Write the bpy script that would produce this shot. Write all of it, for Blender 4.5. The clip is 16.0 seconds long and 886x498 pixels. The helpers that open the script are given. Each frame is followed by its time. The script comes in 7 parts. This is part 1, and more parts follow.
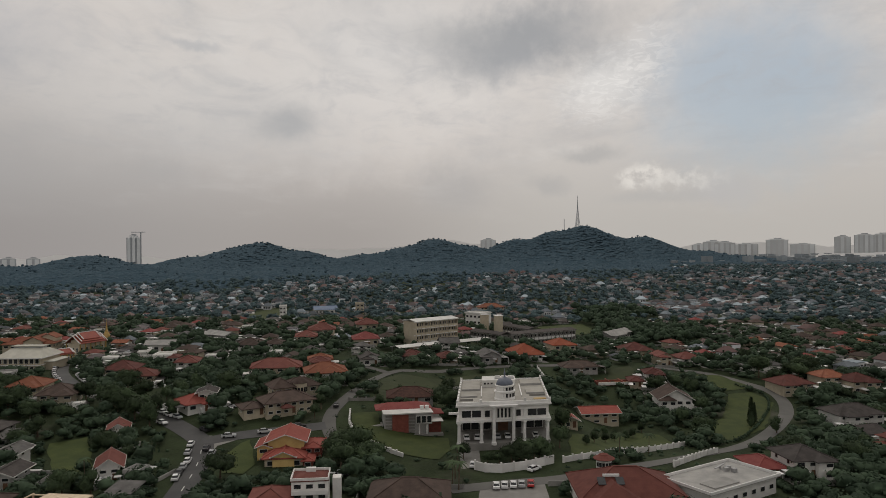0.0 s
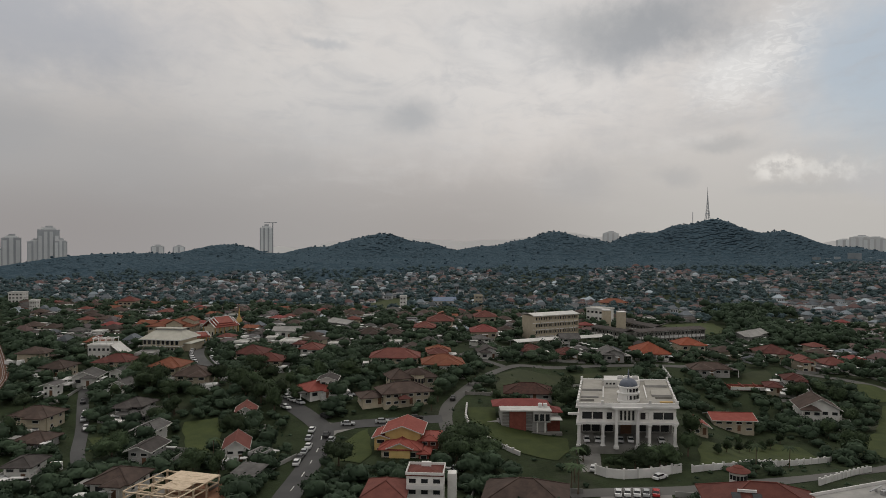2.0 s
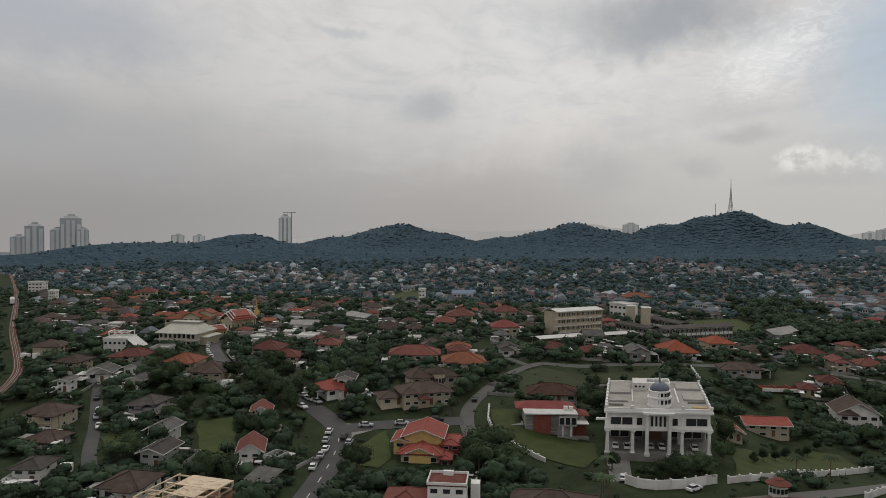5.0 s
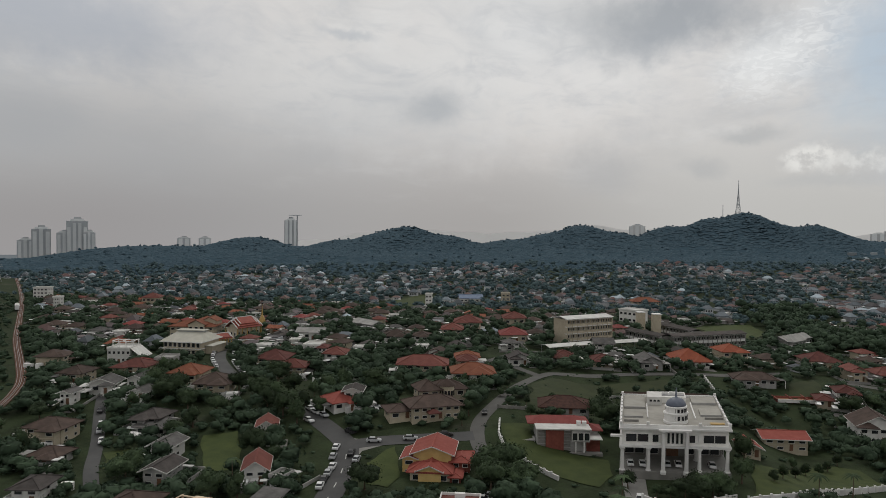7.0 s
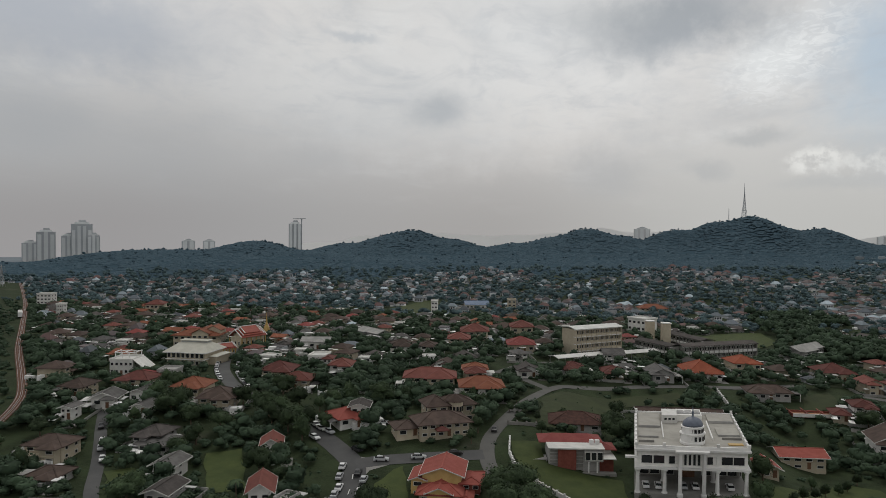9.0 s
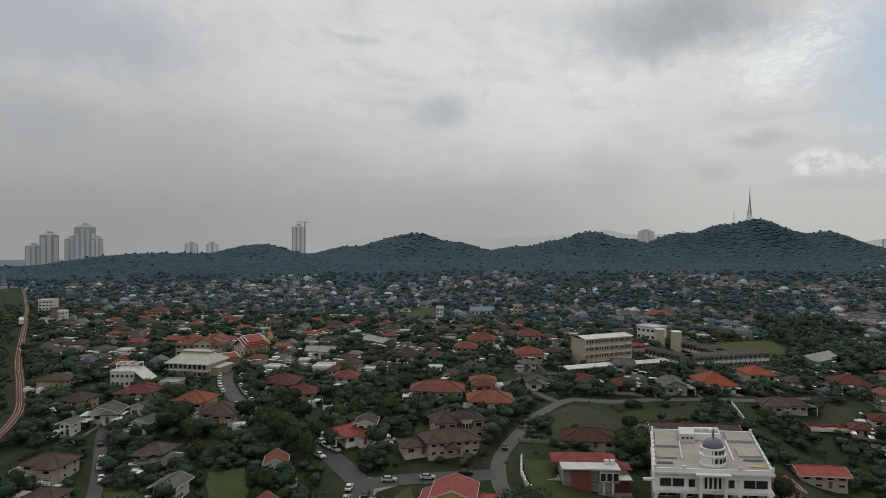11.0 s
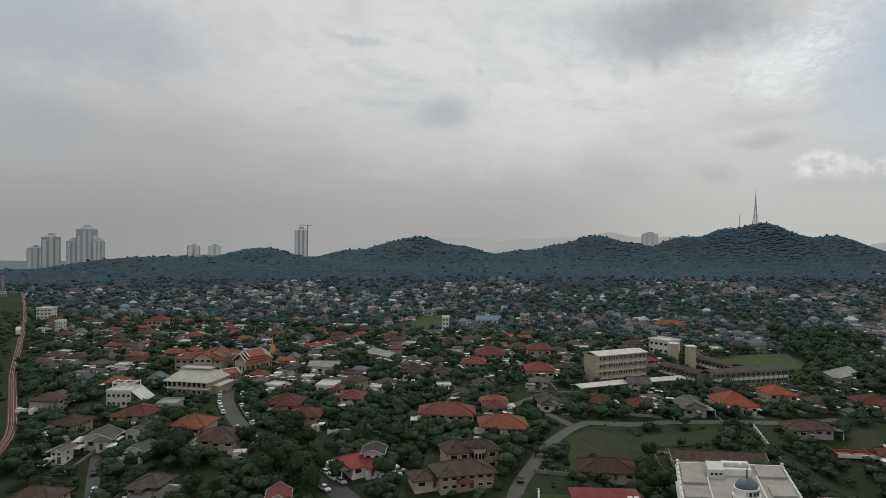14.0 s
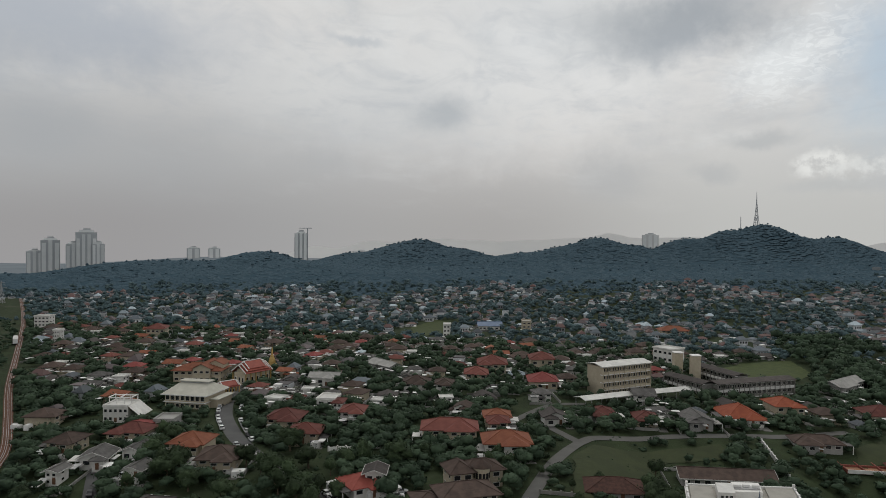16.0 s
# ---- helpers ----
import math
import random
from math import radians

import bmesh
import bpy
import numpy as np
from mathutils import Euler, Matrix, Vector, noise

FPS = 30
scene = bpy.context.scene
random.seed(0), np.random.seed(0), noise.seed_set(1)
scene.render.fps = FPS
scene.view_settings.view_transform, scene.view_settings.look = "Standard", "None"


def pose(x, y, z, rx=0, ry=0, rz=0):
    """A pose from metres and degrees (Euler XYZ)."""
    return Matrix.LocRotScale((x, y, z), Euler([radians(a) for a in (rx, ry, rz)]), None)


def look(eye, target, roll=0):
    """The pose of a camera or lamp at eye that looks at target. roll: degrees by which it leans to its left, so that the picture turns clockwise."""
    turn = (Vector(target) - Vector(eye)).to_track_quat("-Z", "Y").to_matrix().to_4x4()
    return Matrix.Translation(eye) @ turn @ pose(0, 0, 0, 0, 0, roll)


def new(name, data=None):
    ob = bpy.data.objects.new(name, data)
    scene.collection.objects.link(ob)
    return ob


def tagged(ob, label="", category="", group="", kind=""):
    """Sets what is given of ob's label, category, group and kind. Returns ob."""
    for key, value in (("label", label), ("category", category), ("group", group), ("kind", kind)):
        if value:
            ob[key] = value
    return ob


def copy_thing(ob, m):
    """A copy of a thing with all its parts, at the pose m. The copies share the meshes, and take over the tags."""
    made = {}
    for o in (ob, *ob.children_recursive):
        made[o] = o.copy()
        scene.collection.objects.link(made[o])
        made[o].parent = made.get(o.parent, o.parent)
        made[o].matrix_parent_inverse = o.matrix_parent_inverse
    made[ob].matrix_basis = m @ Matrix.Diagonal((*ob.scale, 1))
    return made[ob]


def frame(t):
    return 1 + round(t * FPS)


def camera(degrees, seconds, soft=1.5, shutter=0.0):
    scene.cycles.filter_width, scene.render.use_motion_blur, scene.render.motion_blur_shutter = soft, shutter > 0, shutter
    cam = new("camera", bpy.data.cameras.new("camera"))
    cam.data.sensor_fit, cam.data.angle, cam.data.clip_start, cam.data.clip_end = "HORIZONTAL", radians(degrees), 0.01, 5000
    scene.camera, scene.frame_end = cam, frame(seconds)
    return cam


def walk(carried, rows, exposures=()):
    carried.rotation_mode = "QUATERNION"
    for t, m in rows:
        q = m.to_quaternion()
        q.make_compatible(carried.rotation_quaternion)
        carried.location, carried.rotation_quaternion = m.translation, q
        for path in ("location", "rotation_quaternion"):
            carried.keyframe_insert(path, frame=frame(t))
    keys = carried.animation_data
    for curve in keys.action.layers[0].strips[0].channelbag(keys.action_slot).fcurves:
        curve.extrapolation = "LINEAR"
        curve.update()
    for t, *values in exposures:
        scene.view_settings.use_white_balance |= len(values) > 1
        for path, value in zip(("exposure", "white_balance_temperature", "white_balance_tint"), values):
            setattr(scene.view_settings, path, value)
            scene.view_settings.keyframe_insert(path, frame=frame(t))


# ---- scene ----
import itertools
from collections import defaultdict

# ---------------------------------------------------------------- camera
CAMERA_DEGREES = 64.19
cam = camera(CAMERA_DEGREES, 16.0, soft=0.7)


def drone(x, y, z, yaw, pitch, roll):
    """Pose of the flying camera: yaw to the left of +y, pitch up, roll, in degrees."""
    return Matrix.Translation((x, y, z)) @ Matrix.Rotation(radians(yaw), 4, "Z") @ Matrix.Rotation(radians(90 + pitch), 4, "X") @ Matrix.Rotation(radians(-roll), 4, "Z")


PATH = [
    (0, 7.67, -208.55, 59.75, 2.310, -0.105, 0.401),
    (0.5, 7.62, -207.22, 59.74, 3.516, -0.156, 0.343),
    (1, 7.54, -205.88, 59.74, 3.707, -0.275, 0.252),
    (1.5, 7.40, -204.55, 59.78, 9.449, -0.500, -0.023),
    (2, 7.17, -203.22, 59.84, 11.978, -0.728, -0.219),
    (2.5, 6.82, -201.84, 59.91, 12.356, -0.931, -0.332),
    (3, 6.34, -200.41, 59.98, 12.605, -1.154, -0.394),
    (3.5, 5.77, -198.98, 60.12, 12.857, -1.356, -0.463),
    (4, 5.18, -197.62, 60.45, 13.060, -1.524, -0.514),
    (6.5, 2.30, -191.50, 63.40, 13.830, -1.483, -0.456),
    (7, 1.71, -190.38, 64.13, 13.884, -1.442, -0.437),
    (7.5, 1.09, -189.30, 64.95, 13.964, -1.447, -0.419),
    (8, 0.44, -188.18, 65.79, 14.046, -1.403, -0.456),
    (8.5, -0.26, -186.99, 66.60, 14.134, -1.333, -0.462),
    (9, -1.02, -185.68, 67.38, 14.207, -1.278, -0.463),
    (11.5, -5.37, -178.20, 71.17, 14.494, -1.086, -0.445),
    (12, -6.32, -176.51, 71.97, 14.528, -1.034, -0.488),
    (12.5, -7.34, -174.65, 72.83, 14.587, -0.983, -0.470),
    (13, -8.41, -172.71, 73.76, 14.608, -0.948, -0.497),
    (13.5, -9.41, -170.83, 74.77, 14.628, -0.968, -0.541),
    (14, -10.28, -169.15, 75.84, 14.632, -1.046, -0.555),
    (14.5, -10.97, -167.76, 76.97, 14.631, -1.054, -0.485),
    (15, -11.50, -166.64, 78.09, 14.629, -0.971, -0.428),
    (15.5, -11.88, -165.71, 79.13, 14.627, -0.925, -0.438),
    (16, -12.22, -164.84, 80.10, 14.632, -0.986, -0.409),
]
walk(cam, [(t, drone(*p)) for t, *p in PATH], [(0, -0.09, 6750, 10.5), (1.5, -0.06, 6650, 10.0), (3.5, 0.0, 6550, 9.5), (7.5, 0.03, 6400, 8.0), (16, 0.06, 6330, 7.0)])

# ---------------------------------------------------------------- sky and sun
SUN_AZ, SUN_EL = -6.0, 52.0
sun = new("sun", bpy.data.lights.new("sun", "SUN"))
sun.data.energy, sun.data.angle, sun.data.color = 0.7, radians(20), (1.0, 0.95, 0.88)
sun.matrix_world = look((math.sin(radians(SUN_AZ)) * 300, math.cos(radians(SUN_AZ)) * 300, math.tan(radians(SUN_EL)) * 300), (0, 0, 0))

world = bpy.data.worlds.new("world")
scene.world = world
world.use_nodes = True
wt = world.node_tree
wt.nodes.clear()


class Net:
    """Small helper to wire node trees."""

    def __init__(self, tree):
        self.t = tree

    def n(self, kind, **kw):
        node = self.t.nodes.new(kind)
        for k, v in kw.items():
            setattr(node, k, v)
        return node

    def put(self, sock, v):
        if hasattr(v, "is_linked"):
            self.t.links.new(v, sock)
        else:
            sock.default_value = v

    def m(self, op, a, b=0.0, c=0.0, clamp=False):
        node = self.n("ShaderNodeMath", operation=op, use_clamp=clamp)
        for s, v in zip(node.inputs, (a, b, c)):
            self.put(s, v)
        return node.outputs[0]

    def mix(self, f, a, b, blend="MIX"):
        node = self.n("ShaderNodeMix", data_type="RGBA", blend_type=blend)
        self.put(node.inputs[0], f)
        for s, v in ((node.inputs[6], a), (node.inputs[7], b)):
            self.put(s, (*v, 1.0) if isinstance(v, tuple) and len(v) == 3 else v)
        return node.outputs[2]

    def noise(self, vec, scale, detail=4.0, rough=0.55, dist=0.0):
        node = self.n("ShaderNodeTexNoise")
        if vec is not None:
            self.put(node.inputs["Vector"], vec)
        for k, v in (("Scale", scale), ("Detail", detail), ("Roughness", rough), ("Distortion", dist)):
            node.inputs[k].default_value = v
        return node.outputs["Fac"]

    def ramp(self, v, a, b, lo=0.0, hi=1.0, smooth=True):
        node = self.n("ShaderNodeMapRange", interpolation_type="SMOOTHSTEP" if smooth else "LINEAR")
        for s, x in zip(node.inputs, (v, a, b, lo, hi)):
            self.put(s, x)
        return node.outputs[0]


W = Net(wt)
sky = W.n("ShaderNodeTexSky", sky_type="NISHITA", sun_disc=False, sun_elevation=radians(SUN_EL), sun_rotation=radians(SUN_AZ), dust_density=3.0)
way = W.n("ShaderNodeTexCoord").outputs["Generated"]
sep = W.n("ShaderNodeSeparateXYZ")
W.put(sep.inputs[0], way)
dx, dy, dz = sep.outputs
az = W.m("MULTIPLY", W.m("ARCTAN2", dx, dy), 57.29578)
el = W.m("MULTIPLY", W.m("ARCSINE", dz), 57.29578)
# a flat cloud deck: the direction projected onto a plane overhead
up = W.m("ADD", W.m("MAXIMUM", dz, 0.0), 0.20)
deck = W.n("ShaderNodeCombineXYZ")
W.put(deck.inputs[0], W.m("DIVIDE", dx, up))
W.put(deck.inputs[1], W.m("MULTIPLY", W.m("DIVIDE", dy, up), 0.8))
deck = deck.outputs[0]
fine = W.noise(way, 34.0, 6.0, 0.62)
soft_n = W.noise(way, 9.0, 5.0, 0.55)
broad = W.noise(deck, 1.25, 7.0, 0.58, 0.5)
streak = W.noise(deck, 4.2, 7.0, 0.62, 0.8)
billow = W.noise(deck, 2.4, 8.0, 0.6, 0.3)
saz = W.m("ADD", az, W.m("ADD", W.m("MULTIPLY", W.m("SUBTRACT", soft_n, 0.5), 7.5), W.m("MULTIPLY", W.m("SUBTRACT", fine, 0.5), 4.5)))
sel = W.m("ADD", el, W.m("ADD", W.m("MULTIPLY", W.m("SUBTRACT", W.noise(way, 11.0, 5.0, 0.55), 0.5), 4.5), W.m("MULTIPLY", W.m("SUBTRACT", W.noise(way, 41.0, 6.0, 0.62), 0.5), 3.2)))


caz = W.m("ADD", W.m("MULTIPLY", saz, 0.38), W.m("MULTIPLY", az, 0.62))
cel = W.m("ADD", W.m("MULTIPLY", sel, 0.38), W.m("MULTIPLY", el, 0.62))


def puff(a0, e0, wa, we, lean=0.0, soft=(1.15, 0.2)):
    """How far a direction lies inside a cloud of that azimuth, elevation and half size, in degrees; small ones are less torn."""
    small = we < 3.3 and wa < 9.0
    da, de = W.m("SUBTRACT", caz if small else saz, a0), W.m("SUBTRACT", cel if small else sel, e0)
    c, s = math.cos(radians(lean)), math.sin(radians(lean))
    u = W.m("ADD", W.m("MULTIPLY", da, c / wa), W.m("MULTIPLY", de, s / wa))
    v = W.m("SUBTRACT", W.m("MULTIPLY", de, c / we), W.m("MULTIPLY", da, s / we))
    r = W.m("SQRT", W.m("ADD", W.m("MULTIPLY", u, u), W.m("MULTIPLY", v, v)))
    return W.ramp(r, soft[0], soft[1])


# overcast: hazy and warm low down, bright above, broken by the deck's own structure
low = W.ramp(el, 0.0, 13.0)
cloud = W.mix(low, W.mix(W.ramp(az, -12.0, 10.0), (0.375, 0.355, 0.345), (0.50, 0.485, 0.465)), (0.655, 0.63, 0.615))
cloud = W.mix(W.m("MULTIPLY", W.ramp(broad, 0.42, 0.66), W.m("MULTIPLY", W.ramp(el, 2.0, 12.0), 0.55)), cloud, (0.43, 0.435, 0.45))
cloud = W.mix(W.m("MULTIPLY", W.ramp(billow, 0.50, 0.72), W.m("MULTIPLY", low, 0.5)), cloud, (0.72, 0.71, 0.70))
cloud = W.mix(W.m("MULTIPLY", W.ramp(streak, 0.50, 0.75), W.m("MULTIPLY", low, 0.35)), cloud, (0.47, 0.475, 0.485))
cloud = W.mix(W.m("MULTIPLY", puff(-2.0, 9.5, 13.0, 4.0, 12, (1.35, 0.1)), 0.5), cloud, (0.70, 0.665, 0.64))
cloud = W.mix(W.m("MULTIPLY", puff(-28.0, 11.5, 9.0, 2.6, -8, (1.35, 0.1)), 0.4), cloud, (0.70, 0.675, 0.66))
blue = W.mix(0.25, (0.44, 0.53, 0.62), W.mix(1.0, sky.outputs[0], (0.075, 0.075, 0.075), "MULTIPLY"))
cloud = W.mix(W.m("MULTIPLY", puff(21.5, 11.8, 9.4, 7.4, 10, (1.3, 0.2)), 0.88), cloud, blue)
cloud = W.mix(W.m("MULTIPLY", puff(-5.1, 15.3, 15.1, 6.9, -10, (1.3, 0.1)), 0.55), cloud, (0.76, 0.75, 0.745))
cloud = W.mix(W.m("MULTIPLY", puff(-20.5, 10.8, 15.1, 5.5, 0, (1.3, 0.1)), 0.40), cloud, (0.7, 0.695, 0.69))
cloud = W.mix(W.m("MULTIPLY", puff(10.8, 13.2, 4.6, 2.9, 32, (1.2, 0.2)), 0.75), cloud, (0.74, 0.745, 0.75))
mackerel = W.ramp(W.noise(deck, 21.0, 3.0, 0.6, 1.5), 0.44, 0.62)
cloud = W.mix(W.m("MULTIPLY", W.m("MULTIPLY", puff(11.8, 13.4, 5.6, 3.0, 32, (1.25, 0.2)), mackerel), 0.5), cloud, (0.85, 0.845, 0.84))
ripple = W.ramp(W.noise(deck, 7.5, 6.0, 0.62, 0.9), 0.46, 0.7)
cloud = W.mix(W.m("MULTIPLY", W.m("MULTIPLY", ripple, W.ramp(el, 4.0, 12.0)), 0.28), cloud, (0.46, 0.475, 0.505))
cloud = W.mix(W.m("MULTIPLY", puff(4.2, 16.1, 9.0, 3.3, 8, (1.3, 0.1)), 0.9), cloud, (0.335, 0.352, 0.378))
cloud = W.mix(W.m("MULTIPLY", puff(-1.0, 16.9, 6.0, 1.6, 0, (1.3, 0.1)), 0.55), cloud, (0.42, 0.43, 0.445))
cloud = W.mix(W.m("MULTIPLY", puff(2.6, 14.2, 3.2, 1.7, 20, (1.35, 0.1)), 0.5), cloud, (0.40, 0.415, 0.44))
cloud = W.mix(W.m("MULTIPLY", puff(-15.0, 9.7, 2.9, 1.6, 8, (1.3, 0.1)), 0.72), cloud, (0.40, 0.415, 0.435))
cloud = W.mix(W.m("MULTIPLY", puff(9.7, 7.4, 2.8, 0.9, 0, (1.15, 0.2)), 0.60), cloud, (0.42, 0.425, 0.43))
cloud = W.mix(W.m("MULTIPLY", puff(-1.6, 4.8, 3.4, 1.9, 0, (1.4, 0.1)), 0.40), cloud, (0.4, 0.4, 0.41))
cloud = W.mix(W.m("MULTIPLY", puff(6.2, 5.0, 2.1, 1.0, 0, (1.15, 0.2)), 0.50), cloud, (0.42, 0.42, 0.425))
cloud = W.mix(W.m("MULTIPLY", puff(-44.3, 7.4, 4.9, 2.9, 0, (1.4, 0.1)), 0.65), cloud, (0.4, 0.41, 0.43))
cloud = W.mix(W.m("MULTIPLY", puff(-36.1, 5.3, 4.6, 2.8, 0, (1.4, 0.1)), 0.30), cloud, (0.41, 0.41, 0.42))
cloud = W.mix(W.m("MULTIPLY", puff(-24.6, 5.9, 2.8, 1.1, 0, (1.4, 0.1)), 0.30), cloud, (0.42, 0.42, 0.425))
cloud = W.mix(W.m("MULTIPLY", puff(-21.6, 15.3, 3.0, 0.5, -12, (1.15, 0.2)), 0.60), cloud, (0.44, 0.46, 0.49))
cloud = W.mix(W.m("MULTIPLY", puff(-43.0, 14.6, 13.0, 4.2, 0, (1.4, 0.1)), 0.85), cloud, (0.41, 0.43, 0.475))
cloud = W.mix(W.m("MULTIPLY", W.m("MULTIPLY", puff(13.4, 5.4, 2.1, 1.1, 0, (1.2, 0.3)), W.ramp(W.noise(way, 60.0, 5.0, 0.6), 0.36, 0.6)), 0.9), cloud, (0.76, 0.74, 0.71))
cloud = W.mix(W.m("MULTIPLY", W.m("MULTIPLY", puff(16.4, 4.8, 3.4, 1.2, 0, (1.2, 0.3)), W.ramp(W.noise(way, 48.0, 5.0, 0.6), 0.38, 0.62)), 0.75), cloud, (0.70, 0.69, 0.67))
cloud = W.mix(W.m("MULTIPLY", puff(15.0, 3.7, 5.0, 0.7, 0, (1.15, 0.2)), 0.50), cloud, (0.46, 0.46, 0.46))
cloud = W.mix(W.m("MULTIPLY", puff(19.4, 4.0, 3.7, 1.4, 0, (1.15, 0.2)), 0.60), cloud, (0.5, 0.5, 0.51))

cloud = W.mix(W.m("MULTIPLY", W.ramp(W.noise(deck, 3.3, 6.0, 0.6, 0.7), 0.5, 0.72), W.m("MULTIPLY", W.ramp(el, 5.0, 11.0), 0.35)), cloud, (0.42, 0.435, 0.465))

# thicker overcast in the west
cloud = W.mix(W.m("MULTIPLY", W.ramp(az, -10.0, -38.0), W.m("MULTIPLY", W.ramp(el, 17.0, 6.0), 0.6)), cloud, (0.345, 0.345, 0.352))
cloud = W.mix(W.m("MULTIPLY", W.ramp(az, -18.0, -42.0), W.m("MULTIPLY", W.ramp(el, 6.0, 0.5), 0.55)), cloud, (0.285, 0.262, 0.260))

out = W.n("ShaderNodeOutputWorld")
bg = W.n("ShaderNodeBackground")
W.put(bg.inputs["Color"], cloud)
bg.inputs["Strength"].default_value = 1.0
wt.links.new(bg.outputs[0], out.inputs["Surface"])

# ---------------------------------------------------------------- materials


def material(name, a, b, scale=0.6, rough=0.8, bump=0.15, fine_scale=9.0, metallic=0.0, courses=0.0, vary=0.12, island=False, palette=None, coord="Object", spec=0.3):
    """Two colours mixed by stains (scale) and grain (fine_scale), per object brightness, optional courses in height."""
    mat = bpy.data.materials.new(name)
    mat.use_nodes = True
    N = Net(mat.node_tree)
    bsdf = mat.node_tree.nodes["Principled BSDF"]
    tc = N.n("ShaderNodeTexCoord").outputs[coord]
    if island:
        rnd = N.n("ShaderNodeNewGeometry").outputs["Random Per Island"]
    else:
        rnd = N.n("ShaderNodeObjectInfo").outputs["Random"]
    big, small = N.noise(tc, scale, 5.0, 0.6), N.noise(tc, fine_scale, 3.0, 0.6)
    fac = N.m("ADD", N.m("MULTIPLY", N.ramp(big, 0.3, 0.7), 0.65), N.m("MULTIPLY", small, 0.35))
    col = N.mix(fac, a, b)
    if palette:
        ramp = N.n("ShaderNodeValToRGB")
        ramp.color_ramp.interpolation = "CONSTANT"
        els = ramp.color_ramp.elements
        while len(els) < len(palette):
            els.new(1.0)
        for i, (e, c) in enumerate(zip(els, palette)):
            e.position, e.color = i / len(palette), (*c, 1.0)
        N.put(ramp.inputs[0], rnd)
        col = N.mix(N.m("ADD", 0.75, N.m("MULTIPLY", fac, 0.3)), (0.0, 0.0, 0.0), ramp.outputs[0])
    val = N.m("ADD", 1.0 - vary, N.m("MULTIPLY", N.m("FRACT", N.m("MULTIPLY", rnd, 7.31)), 2 * vary))
    hsv = N.n("ShaderNodeHueSaturation")
    N.put(hsv.inputs["Color"], col)
    N.put(hsv.inputs["Value"], val)
    N.put(bsdf.inputs["Base Color"], hsv.outputs[0])
    bsdf.inputs["Roughness"].default_value = rough
    bsdf.inputs["Metallic"].default_value = metallic
    bsdf.inputs["Specular IOR Level"].default_value = spec
    height = small
    if courses:
        s = N.n("ShaderNodeSeparateXYZ")
        N.put(s.inputs[0], tc)
        saw = N.m("FRACT", N.m("DIVIDE", s.outputs[2], courses))
        height = N.m("ADD", N.m("MULTIPLY", saw, 1.5), small)
    if bump:
        bn = N.n("ShaderNodeBump")
        bn.inputs["Strength"].default_value = min(1.0, bump * 2)
        bn.inputs["Distance"].default_value = 0.05
        N.put(bn.inputs["Height"], height)
        N.put(bsdf.inputs["Normal"], bn.outputs[0])
    return mat


M = {}


def mk(key, *args, **kw):
    M[key] = material(key, *args, **kw)


mk("wall_cream", (0.368, 0.322, 0.244), (0.478, 0.423, 0.322), 0.5, 0.85)
mk("wall_white", (0.552, 0.542, 0.517), (0.712, 0.702, 0.672), 0.5, 0.8)
mk("wall_grey", (0.255, 0.255, 0.246), (0.383, 0.374, 0.357), 0.5, 0.85)
mk("wall_yellow", (0.50, 0.34, 0.13), (0.62, 0.45, 0.19), 0.5, 0.85)
mk("wall_brick", (0.17, 0.05, 0.04), (0.27, 0.09, 0.065), 1.2, 0.9, courses=0.15)
mk("roof_red", (0.110, 0.040, 0.033), (0.172, 0.064, 0.051), 0.45, 0.75, courses=0.33, vary=0.18, spec=0.1)
mk("roof_orange", (0.168, 0.060, 0.037), (0.246, 0.098, 0.057), 0.45, 0.75, courses=0.33, vary=0.15, spec=0.1)
mk("roof_vivid", (0.209, 0.056, 0.033), (0.294, 0.091, 0.048), 0.45, 0.75, courses=0.33, vary=0.1, spec=0.1)
mk("roof_rose", (0.221, 0.055, 0.043), (0.299, 0.089, 0.070), 0.45, 0.7, courses=0.33, vary=0.1, spec=0.1)
mk("roof_crimson", (0.162, 0.038, 0.036), (0.230, 0.066, 0.058), 0.45, 0.7, courses=0.33, spec=0.1)
mk("roof_brown", (0.048, 0.036, 0.031), (0.095, 0.068, 0.057), 0.45, 0.8, courses=0.33, vary=0.2, spec=0.1)
mk("roof_maroon", (0.072, 0.029, 0.025), (0.128, 0.049, 0.041), 0.45, 0.8, courses=0.33, vary=0.2, spec=0.1)
mk("roof_grey", (0.062, 0.060, 0.058), (0.135, 0.130, 0.125), 0.45, 0.8, courses=0.33, vary=0.2, spec=0.1)
mk("roof_dark", (0.045, 0.04, 0.038), (0.09, 0.08, 0.075), 0.45, 0.8, courses=0.33, vary=0.2, spec=0.1)
mk("roof_old", (0.050, 0.032, 0.028), (0.105, 0.058, 0.048), 0.9, 0.9, courses=0.33, vary=0.1, spec=0.05)
mk("roof_pale", (0.425, 0.425, 0.405), (0.628, 0.618, 0.586), 0.3, 0.6)
mk("roof_slab", (0.278, 0.267, 0.239), (0.386, 0.371, 0.332), 0.25, 0.9)
mk("roof_slab_grey", (0.22, 0.22, 0.21), (0.36, 0.35, 0.33), 0.25, 0.9)
mk("roof_blue", (0.07, 0.11, 0.18), (0.11, 0.16, 0.25), 0.4, 0.6)
mk("white_paint", (0.608, 0.600, 0.583), (0.713, 0.704, 0.686), 0.5, 0.6, bump=0.05)
mk("window_frame", (0.45, 0.44, 0.42), (0.6, 0.59, 0.56), 1.5, 0.6, bump=0.05)
